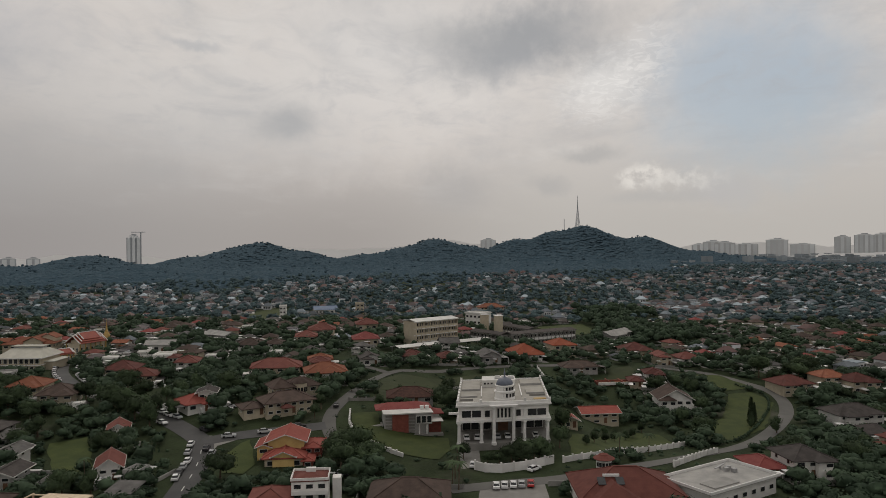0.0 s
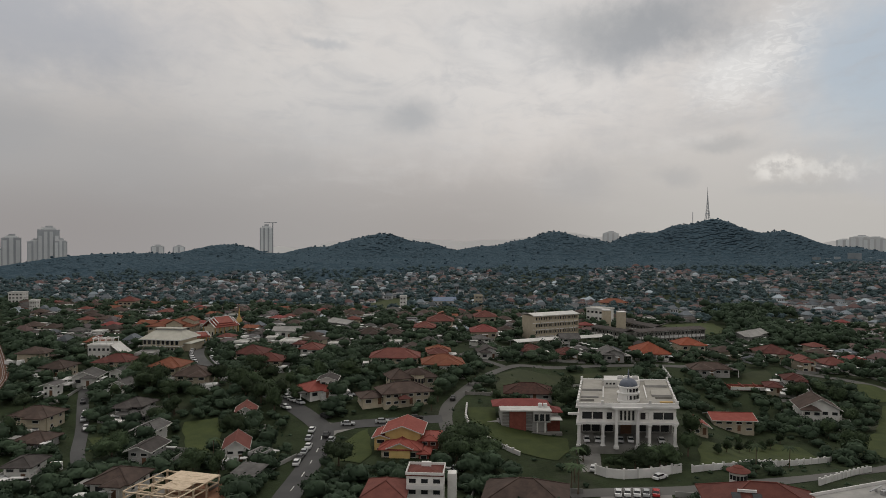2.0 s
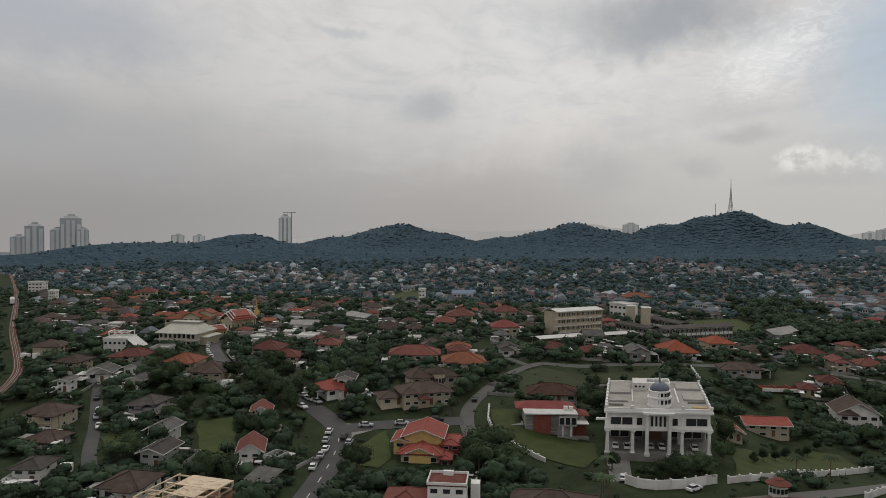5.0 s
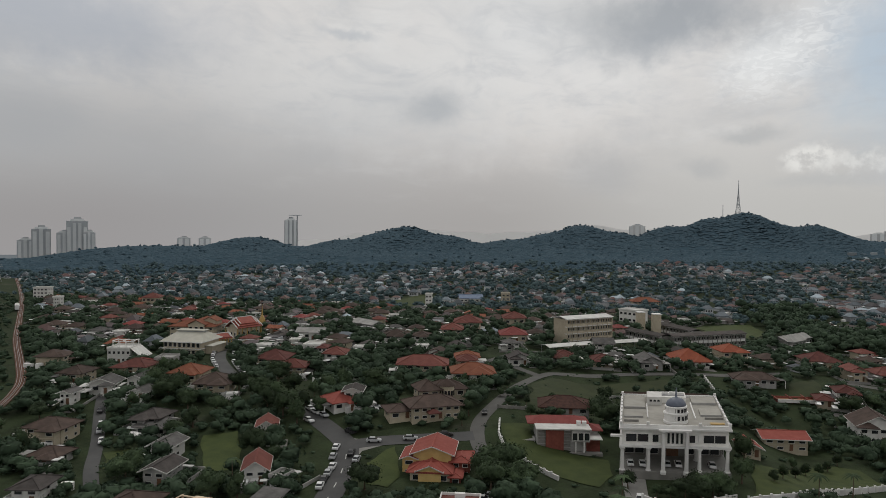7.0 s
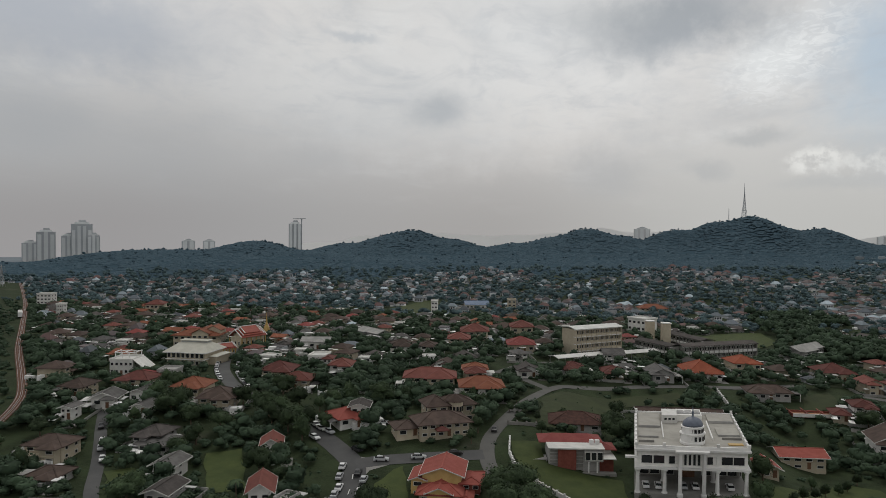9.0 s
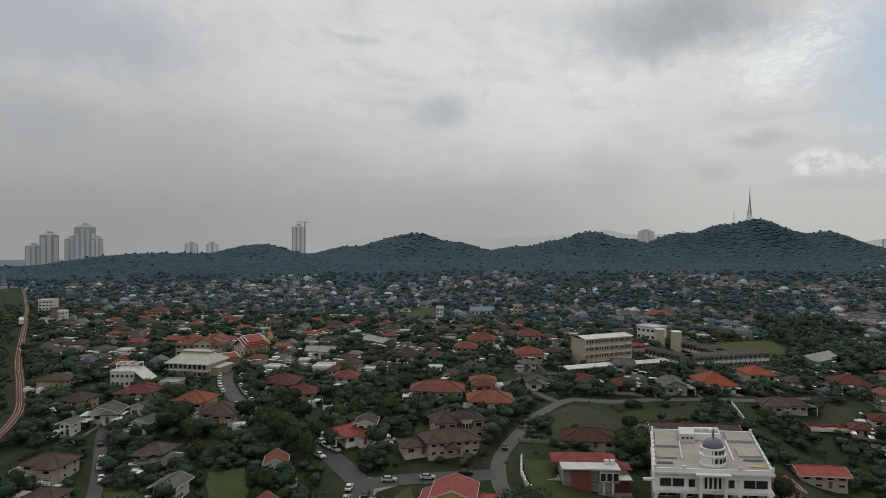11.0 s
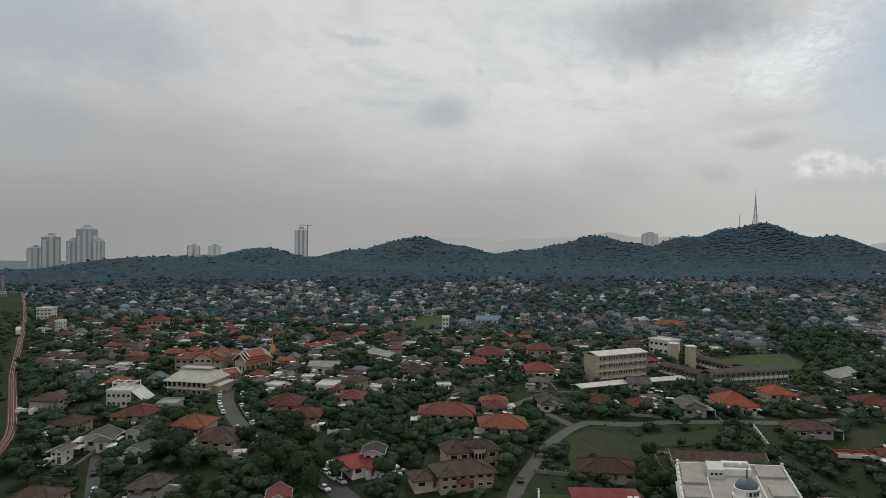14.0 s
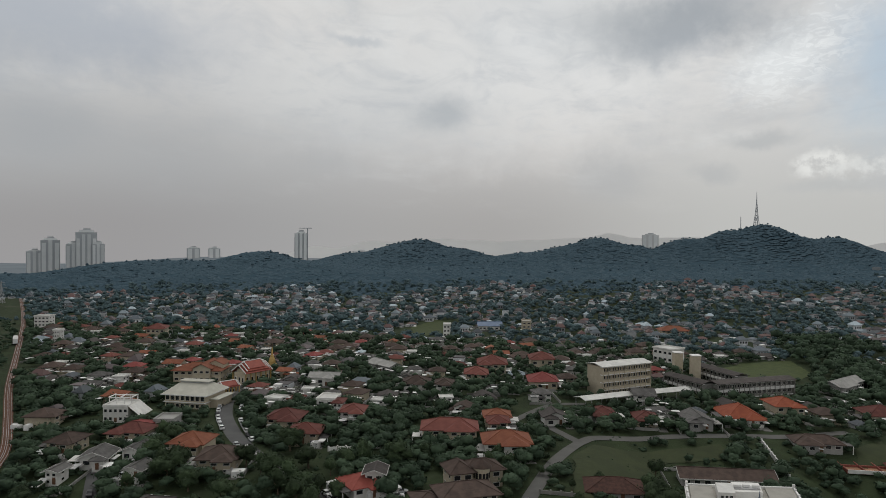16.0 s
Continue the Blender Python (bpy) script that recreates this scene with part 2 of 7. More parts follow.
mk("glass_dark", (0.012, 0.014, 0.016), (0.03, 0.033, 0.036), 0.7, 0.12, bump=0.0, spec=0.5)
mk("dome_blue", (0.10, 0.115, 0.15), (0.15, 0.17, 0.21), 0.8, 0.45)
mk("door_wood", (0.10, 0.05, 0.03), (0.17, 0.09, 0.05), 2.0, 0.6)
mk("asphalt", (0.058, 0.058, 0.059), (0.094, 0.094, 0.092), 0.09, 0.9, fine_scale=1.5, coord="Object")
mk("wall_far_yard", (0.18, 0.18, 0.17), (0.38, 0.37, 0.35), 0.15, 0.9, island=True, vary=0.25)
mk("asphalt_pale", (0.082, 0.081, 0.076), (0.122, 0.119, 0.112), 0.09, 0.9, fine_scale=1.5)
mk("concrete", (0.160, 0.156, 0.144), (0.248, 0.240, 0.224), 0.2, 0.9)
mk("lane_paint", (0.55, 0.55, 0.52), (0.7, 0.7, 0.67), 2.0, 0.8)
mk("earth_red", (0.20, 0.10, 0.06), (0.33, 0.18, 0.11), 0.15, 0.95)
mk("timber", (0.46, 0.36, 0.25), (0.66, 0.54, 0.40), 1.2, 0.8)
mk("grass_lawn", (0.029, 0.043, 0.011), (0.056, 0.073, 0.019), 0.22, 0.95, fine_scale=2.6, bump=0.4)
mk("grass_rough", (0.019, 0.027, 0.009), (0.034, 0.043, 0.015), 0.15, 0.95, fine_scale=1.6, bump=0.4)
mk("bark", (0.07, 0.05, 0.035), (0.13, 0.10, 0.07), 1.0, 0.95)
mk("leaf", (0.019, 0.030, 0.016), (0.060, 0.089, 0.043), 0.35, 0.85, vary=0.45, bump=0.0, spec=0.15)
mk("leaf_stuff", (0.018, 0.031, 0.020), (0.065, 0.098, 0.058), 0.13, 0.85, fine_scale=0.9, vary=0.14, bump=0.0, island=True, spec=0.12)
# far foliage and hill floor: blue distance haze is mixed into the colour
mk("leaf_far_haze", (0.054, 0.084, 0.090), (0.094, 0.138, 0.146), 0.03, 0.85, fine_scale=0.6, vary=0.2, bump=0.0, island=True, spec=0.1)
mk("leaf_hill_haze", (0.049, 0.080, 0.102), (0.061, 0.096, 0.120), 0.006, 0.9, fine_scale=0.05, vary=0.06, bump=0.0, island=True, spec=0.05)
mk("hill_floor_haze", (0.047, 0.077, 0.099), (0.058, 0.092, 0.116), 0.006, 0.95, fine_scale=0.06, bump=0.0, spec=0.0)
mk("steel", (0.30, 0.30, 0.30), (0.42, 0.42, 0.42), 1.0, 0.5, metallic=0.6)
mk("rail_ballast", (0.099, 0.046, 0.029), (0.152, 0.075, 0.046), 0.3, 0.95)
mk("tyre", (0.015, 0.015, 0.015), (0.03, 0.03, 0.03), 3.0, 0.9)
# skyline towers, ridge and plain: haze is painted into their base colours
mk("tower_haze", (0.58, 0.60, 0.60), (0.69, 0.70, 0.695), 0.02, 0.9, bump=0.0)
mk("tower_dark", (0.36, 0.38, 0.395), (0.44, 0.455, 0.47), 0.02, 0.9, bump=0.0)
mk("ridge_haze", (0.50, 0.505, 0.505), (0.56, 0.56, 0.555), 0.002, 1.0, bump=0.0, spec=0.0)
mk("far_plain_haze", (0.158, 0.186, 0.208), (0.238, 0.266, 0.288), 0.004, 1.0, fine_scale=0.03, bump=0.0, spec=0.0)
mk("gold_paint", (0.34, 0.22, 0.07), (0.46, 0.31, 0.11), 1.0, 0.5)
# far roofs and walls: tones pulled towards blue-grey to carry the haze
ROOFS_HAZE = ((0.132, 0.082, 0.077), (0.088, 0.082, 0.084), (0.123, 0.143, 0.160), (0.075, 0.084, 0.095), (0.211, 0.250, 0.275), (0.158, 0.107, 0.099), (0.106, 0.087, 0.088), (0.150, 0.173, 0.193), (0.145, 0.087, 0.083), (0.405, 0.474, 0.517), (0.088, 0.100, 0.110), (0.128, 0.107, 0.108))
mk("roofs_haze", (0.1, 0.1, 0.1), (0.2, 0.2, 0.2), 0.1, 0.8, island=True, palette=ROOFS_HAZE, bump=0.0)
mk("walls_haze", (0.28, 0.29, 0.305), (0.60, 0.61, 0.63), 0.03, 0.85, island=True, vary=0.45, bump=0.0)


def ground_material():
    mat = bpy.data.materials.new("ground_cover")
    mat.use_nodes = True
    N = Net(mat.node_tree)
    bsdf = mat.node_tree.nodes["Principled BSDF"]
    tc = N.n("ShaderNodeTexCoord").outputs["Object"]
    a, b, c = N.noise(tc, 0.018, 6.0, 0.6), N.noise(tc, 0.12, 5.0, 0.6), N.noise(tc, 1.4, 4.0, 0.65)
    col = N.mix(N.ramp(b, 0.35, 0.65), (0.020, 0.029, 0.014), (0.033, 0.047, 0.022))
    col = N.mix(N.m("MULTIPLY", N.ramp(c, 0.4, 0.8), 0.5), col, (0.05, 0.06, 0.028))
    col = N.mix(N.m("MULTIPLY", N.ramp(a, 0.58, 0.72), 0.55), col, (0.105, 0.098, 0.082))
    N.put(bsdf.inputs["Base Color"], col)
    bsdf.inputs["Roughness"].default_value = 0.95
    bsdf.inputs["Specular IOR Level"].default_value = 0.1
    bn = N.n("ShaderNodeBump")
    bn.inputs["Strength"].default_value, bn.inputs["Distance"].default_value = 0.6, 0.3
    N.put(bn.inputs["Height"], c)
    N.put(bsdf.inputs["Normal"], bn.outputs[0])
    return mat


M["ground_cover"] = ground_material()
for key, c in (("car_white", (0.7, 0.7, 0.7)), ("car_silver", (0.4, 0.41, 0.42)), ("car_black", (0.02, 0.02, 0.022)), ("car_red", (0.45, 0.03, 0.03)), ("car_blue", (0.05, 0.08, 0.16))):
    mk(key, tuple(v * 0.93 for v in c), c, 1.0, 0.3, bump=0.0, vary=0.05, spec=0.5)

# ---------------------------------------------------------------- mesh helpers


def box(bm, x0, x1, y0, y1, z0, z1):
    v = [bm.verts.new(p) for p in itertools.product((x0, x1), (y0, y1), (z0, z1))]
    for f in ((0, 1, 3, 2), (4, 6, 7, 5), (0, 4, 5, 1), (2, 3, 7, 6), (0, 2, 6, 4), (1, 5, 7, 3)):
        bm.faces.new([v[i] for i in f])
    return v


def one_box(x0, x1, y0, y1, z0, z1):
    bm = bmesh.new()
    box(bm, x0, x1, y0, y1, z0, z1)
    return bm


def solid(bm, ring, z0, z1):
    """Upright prism over a ring of (x, y), counter-clockwise."""
    lo, hi = [bm.verts.new((x, y, z0)) for x, y in ring], [bm.verts.new((x, y, z1)) for x, y in ring]
    n = len(ring)
    for i in range(n):
        bm.faces.new((lo[i], lo[(i + 1) % n], hi[(i + 1) % n], hi[i]))
    bm.faces.new(hi)
    bm.faces.new(lo[::-1])


def lathe(bm, profile, n=16, cx=0.0, cy=0.0):
    rings = []
    for r, z in profile:
        rings.append([bm.verts.new((cx + r * math.cos(2 * math.pi * i / n), cy + r * math.sin(2 * math.pi * i / n), z)) for i in range(n)])
    for a, b in zip(rings, rings[1:]):
        for i in range(n):
            bm.faces.new((a[i], a[(i + 1) % n], b[(i + 1) % n], b[i]))
    bm.faces.new(rings[0][::-1])
    bm.faces.new(rings[-1])


def bar(bm, p, q, w, h=None):
    """A square bar from p to q."""
    p, q, h = Vector(p), Vector(q), h or w
    d = (q - p).normalized()
    s = d.cross(Vector((0, 0, 1)))
    s = s.normalized() if s.length > 1e-4 else Vector((1, 0, 0))
    u = s.cross(d)
    ends = []
    for e in (p, q):
        ends.append([bm.verts.new(e + s * a * w / 2 + u * b * h / 2) for a, b in ((-1, -1), (1, -1), (1, 1), (-1, 1))])
    a, b = ends
    for i in range(4):
        bm.faces.new((a[i], a[(i + 1) % 4], b[(i + 1) % 4], b[i]))
    bm.faces.new(a[::-1])
    bm.faces.new(b)


def mesh_of(name, bm, mat, smooth=False):
    bmesh.ops.recalc_face_normals(bm, faces=bm.faces)
    me = bpy.data.meshes.new(name)
    bm.to_mesh(me)
    bm.free()
    me.materials.append(M[mat])
    if smooth:
        me.polygons.foreach_set("use_smooth", [True] * len(me.polygons))
    return me


def part(name, bm, mat, parent, label="", at=None, smooth=False):
    me = bm if isinstance(bm, bpy.types.Mesh) else mesh_of(name, bm, mat, smooth)
    ob = new(name, me)
    ob.parent = parent
    if at is not None:
        ob.matrix_basis = at
    if label:
        ob["label"] = label
    return ob


def thing(name, x, y, rot=0.0, z=None, label="", category="", group=""):
    ob = new(name)
    ob.empty_display_size = 0.5
    ob.matrix_basis = pose(x, y, terrain(x, y) if z is None else z, 0, 0, rot)
    return tagged(ob, label, category, group)


# ---------------------------------------------------------------- ground


def ease(a, b, x):
    t = min(1.0, max(0.0, (x - a) / (b - a)))
    return t * t * (3 - 2 * t)


HILLS = [
    (-937, 966, 125, 130, 12),
    (-843, 1012, 141, 130, 17),
    (-695, 1079, 88, 130, 38),
    (-594, 1104, 112, 200, 21),
    (-607, 1307, 83, 200, 41),
    (-531, 1327, 71, 200, 49),
    (-472, 1362, 80, 200, 59),
    (-388, 1383, 85, 200, 33),
    (-234, 1420, 85, 200, 24),
    (-152, 1439, 78, 200, 37),
    (-78, 1460, 86, 200, 58),
    (2, 1490, 85, 200, 41),
    (126, 1635, 98, 200, 58),
    (220, 1666, 85, 200, 77),
    (307, 1698, 98, 200, 94),
    (387, 1712, 85, 200, 62),
    (469, 1717, 85, 200, 63),
    (527, 1694, 91, 200, 33),
    (608, 1650, 74, 180, 24),
    (690, 1600, 66, 160, 13),
]


def hills(x, y):
    s = 0.0
    for cx, cy, sx, sy, h in HILLS:
        s += (h * math.exp(-(((x - cx) / sx) ** 2 + ((y - cy) / sy) ** 2))) ** 4
    return s ** 0.25


def terrain(x, y):
    # slopes chosen so that the ground fits the camera's view
    z = 6.0 * (1 - ease(-28, -2, x)) - 8.0 * ease(34, 62, x)
    k = ease(80, 150, y)
    z = z * (1 - k) + k * (5.0 - 8.0 * ease(-20, 150, x))
    z *= (1 - ease(220, 420, y)) * ease(-25, 45, y)
    z += 20.0 * ease(420, 900, y) - 95.0 * ease(1900, 4700, y)
    if y > 420:
        # ground behind the ridge is lowered in the west to fit the skyline in view
        a = -x / (y + 190)
        z -= ease(880, 1250, y) * (20.0 * ease(0.22, 0.42, a) + 36.0 * ease(0.62, 0.90, a)) + 16.0 * ease(420, 900, y) * ease(0.76, 1.0, a)
    return z + (hills(x, y) if y > 700 else 0.0)


def forward(x, y):
    """How far a place lies out along the view over the town."""
    return -0.252 * x + 0.968 * (y + 170)


def graded(stops):
    out = []
    for (a, b, step) in stops:
        out += list(np.arange(a, b, step))
    return out + [stops[-1][1]]


xs = graded(((-4600, -2000, 260), (-2000, -700, 65), (-700, -300, 20), (-300, 260, 6), (260, 1000, 25), (1000, 2200, 80), (2200, 4600, 300)))
ys = graded(((-900, -160, 60), (-160, 300, 6), (300, 700, 16), (700, 2200, 26), (2200, 4700, 250)))
verts = [(x, y, terrain(x, y)) for y in ys for x in xs]
nx = len(xs)
faces = [(j * nx + i, j * nx + i + 1, (j + 1) * nx + i + 1, (j + 1) * nx + i) for j in range(len(ys) - 1) for i in range(nx - 1)]
me = bpy.data.meshes.new("ground")
me.from_pydata(verts, [], faces)
me.materials.append(M["ground_cover"])
me.materials.append(M["hill_floor_haze"])
me.materials.append(M["far_plain_haze"])
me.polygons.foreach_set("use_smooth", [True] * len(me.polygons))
# farther ground takes the colours with haze mixed in
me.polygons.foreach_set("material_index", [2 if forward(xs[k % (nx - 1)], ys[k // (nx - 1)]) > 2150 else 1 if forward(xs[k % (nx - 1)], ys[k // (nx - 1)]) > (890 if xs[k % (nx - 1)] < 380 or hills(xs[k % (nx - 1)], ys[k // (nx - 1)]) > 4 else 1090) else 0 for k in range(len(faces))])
ground = tagged(new("ground", me), "gently rolling ground of grass and bare soil under the town", "ground", kind="structure")

# occupied plan cells of one metre, so that scattered trees and houses keep clear
GX0, GY0, GNX, GNY = -1250, -140, 2050, 1300
taken = np.zeros((GNX, GNY), np.uint8)


def occupy(x, y, w, d, rot=0.0, front=0.0, level=2):
    """Mark a turned rectangle; front: metres kept clear of tall trees on its -y side (level 1)."""
    c, s = math.cos(radians(rot)), math.sin(radians(rot))
    r = int(math.hypot(w, d) / 2 + front + 2)
    i0, j0 = int(x) - GX0, int(y) - GY0
    ii, jj = np.meshgrid(np.arange(max(0, i0 - r), min(GNX, i0 + r)), np.arange(max(0, j0 - r), min(GNY, j0 + r)), indexing="ij")
    if not ii.size:
        return
    px, py = ii + GX0 + 0.5 - x, jj + GY0 + 0.5 - y
    u, v = px * c + py * s, -px * s + py * c
    full = (abs(u) < w / 2) & (abs(v) < d / 2)
    part_ = (abs(u) < w / 2) & (v < 0) & (v > -d / 2 - front)
    taken[ii[full], jj[full]] = level
    sel_ = part_ & ~full
    taken[ii[sel_], jj[sel_]] = np.maximum(taken[ii[sel_], jj[sel_]], 1)


def cell(x, y):
    i, j = int(x) - GX0, int(y) - GY0
    return taken[i, j] if 0 <= i < GNX and 0 <= j < GNY else 0


def spline(pts, step=3.0):
    pts = [Vector((*p, 0)) for p in pts]
    ext = [2 * pts[0] - pts[1]] + pts + [2 * pts[-1] - pts[-2]]
    out = []
    for a, b, c, d in zip(ext, ext[1:], ext[2:], ext[3:]):
        n = max(2, int((c - b).length / step))
        for k in range(n):
            t = k / n
            out.append(0.5 * (2 * b + (c - a) * t + (2 * a - 5 * b + 4 * c - d) * t * t + (3 * b - a - 3 * c + d) * t ** 3))
    return out + [pts[-1]]


def strip(name, pts, width, mat, lift=0.12, label="", category="road", kind="structure", mark=2, shift=0.0, height=0.0, dash=None, parent=None, clear=15.0):
    """A band that follows the ground along a line; with height, a raised solid one."""
    line = spline(pts)
    bm = bmesh.new()
    rows = []
    run = 0.0
    for k, p in enumerate(line):
        d = (line[min(k + 1, len(line) - 1)] - line[max(k - 1, 0)]).normalized()
        n = Vector((-d.y, d.x, 0))
        if k:
            run += (p - line[k - 1]).length
        a, b = p + n * (shift + width / 2), p + n * (shift - width / 2)
        za, zb = terrain(a.x, a.y) + lift, terrain(b.x, b.y) + lift
        if height:
            rows.append([bm.verts.new((a.x, a.y, za - 0.3)), bm.verts.new((a.x, a.y, za + height)), bm.verts.new((b.x, b.y, zb + height)), bm.verts.new((b.x, b.y, zb - 0.3))])
        else:
            rows.append([bm.verts.new((a.x, a.y, za)), bm.verts.new((b.x, b.y, zb))])
        if mark:
            occupy(p.x, p.y, width + 1.5, width + 1.5, 0, clear, mark)
    for k, (r, q) in enumerate(zip(rows, rows[1:])):
        if dash and k % dash[0] >= dash[1]:
            continue
        for i in range(len(r) - 1):
            bm.faces.new((r[i], r[i + 1], q[i + 1], q[i]))
    if height:
        bm.faces.new(rows[0])
        bm.faces.new(rows[-1][::-1])
    ob = new(name, mesh_of(name, bm, mat))
    if parent:
        ob.parent = parent
        return ob
    return tagged(ob, label, category, kind=kind)


def lawn(pts, mat="grass_lawn", lift=0.2, name="lawn", label="mown green lawn", level=2):
    """A flat patch over a ring of plan points, draped on the ground."""
    bm = bmesh.new()
    ring = [Vector((*p, 0)) for p in pts]
    f = bm.faces.new([bm.verts.new(p) for p in ring])
    bmesh.ops.triangulate(bm, faces=[f])
    for _ in range(4):
        bmesh.ops.subdivide_edges(bm, edges=[e for e in bm.edges if e.calc_length() > 4], cuts=1, use_grid_fill=False)
        bmesh.ops.triangulate(bm, faces=bm.faces)
    for v in bm.verts:
        if name == "lawn" and v.is_boundary:
            q = noise.noise_vector(Vector((v.co.x * 0.13, v.co.y * 0.13, 2.0)))
            v.co.x, v.co.y = v.co.x + q.x * 1.5, v.co.y + q.y * 1.5
        v.co.z = terrain(v.co.x, v.co.y) + lift
    for f in bm.faces:
        if f.normal.z < 0:
            f.normal_flip()
    xs_, ys_ = [p.x for p in ring], [p.y for p in ring]
    for i in range(int(min(xs_)), int(max(xs_)) + 1):
        for j in range(int(min(ys_)), int(max(ys_)) + 1):
            inside = False
            for a, b in zip(ring, ring[1:] + ring[:1]):
                if (a.y > j) != (b.y > j) and i < (b.x - a.x) * (j - a.y) / (b.y - a.y) + a.x:
                    inside = not inside
            if inside and 0 <= i - GX0 < GNX and 10 <= j - GY0 < GNY:
                taken[i - GX0, j - GY0] = max(taken[i - GX0, j - GY0], level)
                col_ = taken[i - GX0, max(0, j - GY0 - 16):j - GY0]
                col_[col_ == 0] = 1
    me = bpy.data.meshes.new(name)
    bm.to_mesh(me)
    bm.free()
    me.materials.append(M[mat])
    return tagged(new(name, me), label, "lawn", kind="structure")


# ---------------------------------------------------------------- houses
window_cache = {}


def window_meshes(w, h):
    key = (round(w, 1), round(h, 1))
    if key not in window_cache:
        bm = bmesh.new()
        t = 0.11
        rings = []
        for y in (-0.10, 0.05):
            for k in (0.0, t):
                rings.append([bm.verts.new((sx * (w / 2 - k), y, z)) for sx, z in ((-1, k), (1, k), (1, h - k), (-1, h - k))])
        fo, fi, bo, bi = rings
        for i in range(4):
            n = (i + 1) % 4
            bm.faces.new((fo[i], fo[n], fi[n], fi[i]))
            bm.faces.new((fo[n], fo[i], bo[i], bo[n]))
            bm.faces.new((fi[i], fi[n], bi[n], bi[i]))
        fr = mesh_of("window", bm, "window_frame")
        bm = bmesh.new()
        box(bm, -w / 2 + t, w / 2 - t, -0.035, 0.03, t, h - t)
        window_cache[key] = (fr, mesh_of("pane", bm, "glass_dark"))
    return window_cache[key]


def window(parent, x, y, z, rot, w=1.5, h=1.3):
    fr, gl = window_meshes(w, h)
    ob = part("window", fr, None, parent, at=pose(x, y, z, 0, 0, rot))
    part("pane", gl, None, ob)
    return ob


def roof_mesh(kind, w, d, h, rh, over, mat, thick=0.22):
    """Hip, gable or pyramid roof over a w by d plan, eaves at h."""
    W2, D2 = w / 2 + over, d / 2 + over
    bm = bmesh.new()
    long_x = w >= d
    cut = min(W2, D2) if kind == "hip" else 0.0
    z0, z1, z2 = h - thick, h, h + rh
    if kind == "shed":
        v = [bm.verts.new(p) for p in ((-W2, -D2, z0), (W2, -D2, z0), (W2, D2, z0 + rh), (-W2, D2, z0 + rh), (-W2, -D2, z1), (W2, -D2, z1), (W2, D2, z1 + rh), (-W2, D2, z1 + rh))]
        for f in ((3, 2, 1, 0), (4, 5, 6, 7), (0, 1, 5, 4), (1, 2, 6, 5), (2, 3, 7, 6), (3, 0, 4, 7)):
            bm.faces.new([v[i] for i in f])
        return mesh_of("roof", bm, mat)
    if kind == "gable":
        # two sloping slabs that meet at the ridge, open below so that the gable walls show
        half, run = (D2, W2) if long_x else (W2, D2)
        ends = []
        for e in (-run, run):
            pts = ((-half, h), (0, z2), (half, h), (half, h - thick), (0, z2 - thick), (-half, h - thick))
            ends.append([bm.verts.new((e, s, z) if long_x else (-s, e, z)) for s, z in pts])
        p, q = ends
        for i in range(6):
            bm.faces.new((p[i], p[(i + 1) % 6], q[(i + 1) % 6], q[i]))
        for v in ends:
            bm.faces.new((v[0], v[1], v[4], v[5]))
            bm.faces.new((v[1], v[2], v[3], v[4]))
        bmesh.ops.recalc_face_normals(bm, faces=bm.faces)
        return mesh_of("roof", bm, mat)
    lo = [bm.verts.new((x, y, z0)) for x, y in ((-W2, -D2), (W2, -D2), (W2, D2), (-W2, D2))]
    hi = [bm.verts.new((v.co.x, v.co.y, z1)) for v in lo]
    for i in range(4):
        bm.faces.new((lo[i], lo[(i + 1) % 4], hi[(i + 1) % 4], hi[i]))
    if long_x:
        a, b = bm.verts.new((-W2 + cut, 0, z2)), bm.verts.new((W2 - cut - 1e-3, 0, z2))
        bm.faces.new((hi[0], hi[1], b, a))
        bm.faces.new((hi[2], hi[3], a, b))
        bm.faces.new((hi[3], hi[0], a))
        bm.faces.new((hi[1], hi[2], b))
    else:
        a, b = bm.verts.new((0, -D2 + cut, z2)), bm.verts.new((0, D2 - cut - 1e-3, z2))
        bm.faces.new((hi[1], hi[2], b, a))
        bm.faces.new((hi[3], hi[0], a, b))
        bm.faces.new((hi[0], hi[1], a))
        bm.faces.new((hi[2], hi[3], b))
    bm.faces.new(lo[::-1])
    return mesh_of("roof", bm, mat)


def ridge_mesh(kind, w, d, h, rh, over, mat):
    W2, D2 = w / 2 + over, d / 2 + over
    long_x = w >= d
    cut = min(W2, D2) if kind == "hip" else 0.0
    a, b = (Vector((-W2 + cut, 0, h + rh)), Vector((W2 - cut, 0, h + rh))) if long_x else (Vector((0, -D2 + cut, h + rh)), Vector((0, D2 - cut, h + rh)))
    bm = bmesh.new()
    up_ = Vector((0, 0, 0.05))
    if (b - a).length > 0.2:
        bar(bm, a + up_, b + up_, 0.34, 0.16)
    if kind == "hip":
        ends = ((a, (-W2, -D2)), (a, (-W2, D2) if long_x else (W2, -D2)), (b, (W2, D2)), (b, (W2, -D2) if long_x else (-W2, D2)))
        for e, (x, y) in ends:
            bar(bm, e + up_, Vector((x, y, h)) + up_, 0.3, 0.14)
    return mesh_of("ridge_cap", bm, mat)


def joined(name, meshes, mat):
    """Several meshes, each with its place, as one."""
    bm = bmesh.new()
    for me, m in meshes:
        n = len(bm.verts)
        bm.from_mesh(me)
        bm.verts.ensure_lookup_table()
        bmesh.ops.transform(bm, matrix=m, verts=bm.verts[n:])
    return mesh_of(name, bm, mat)


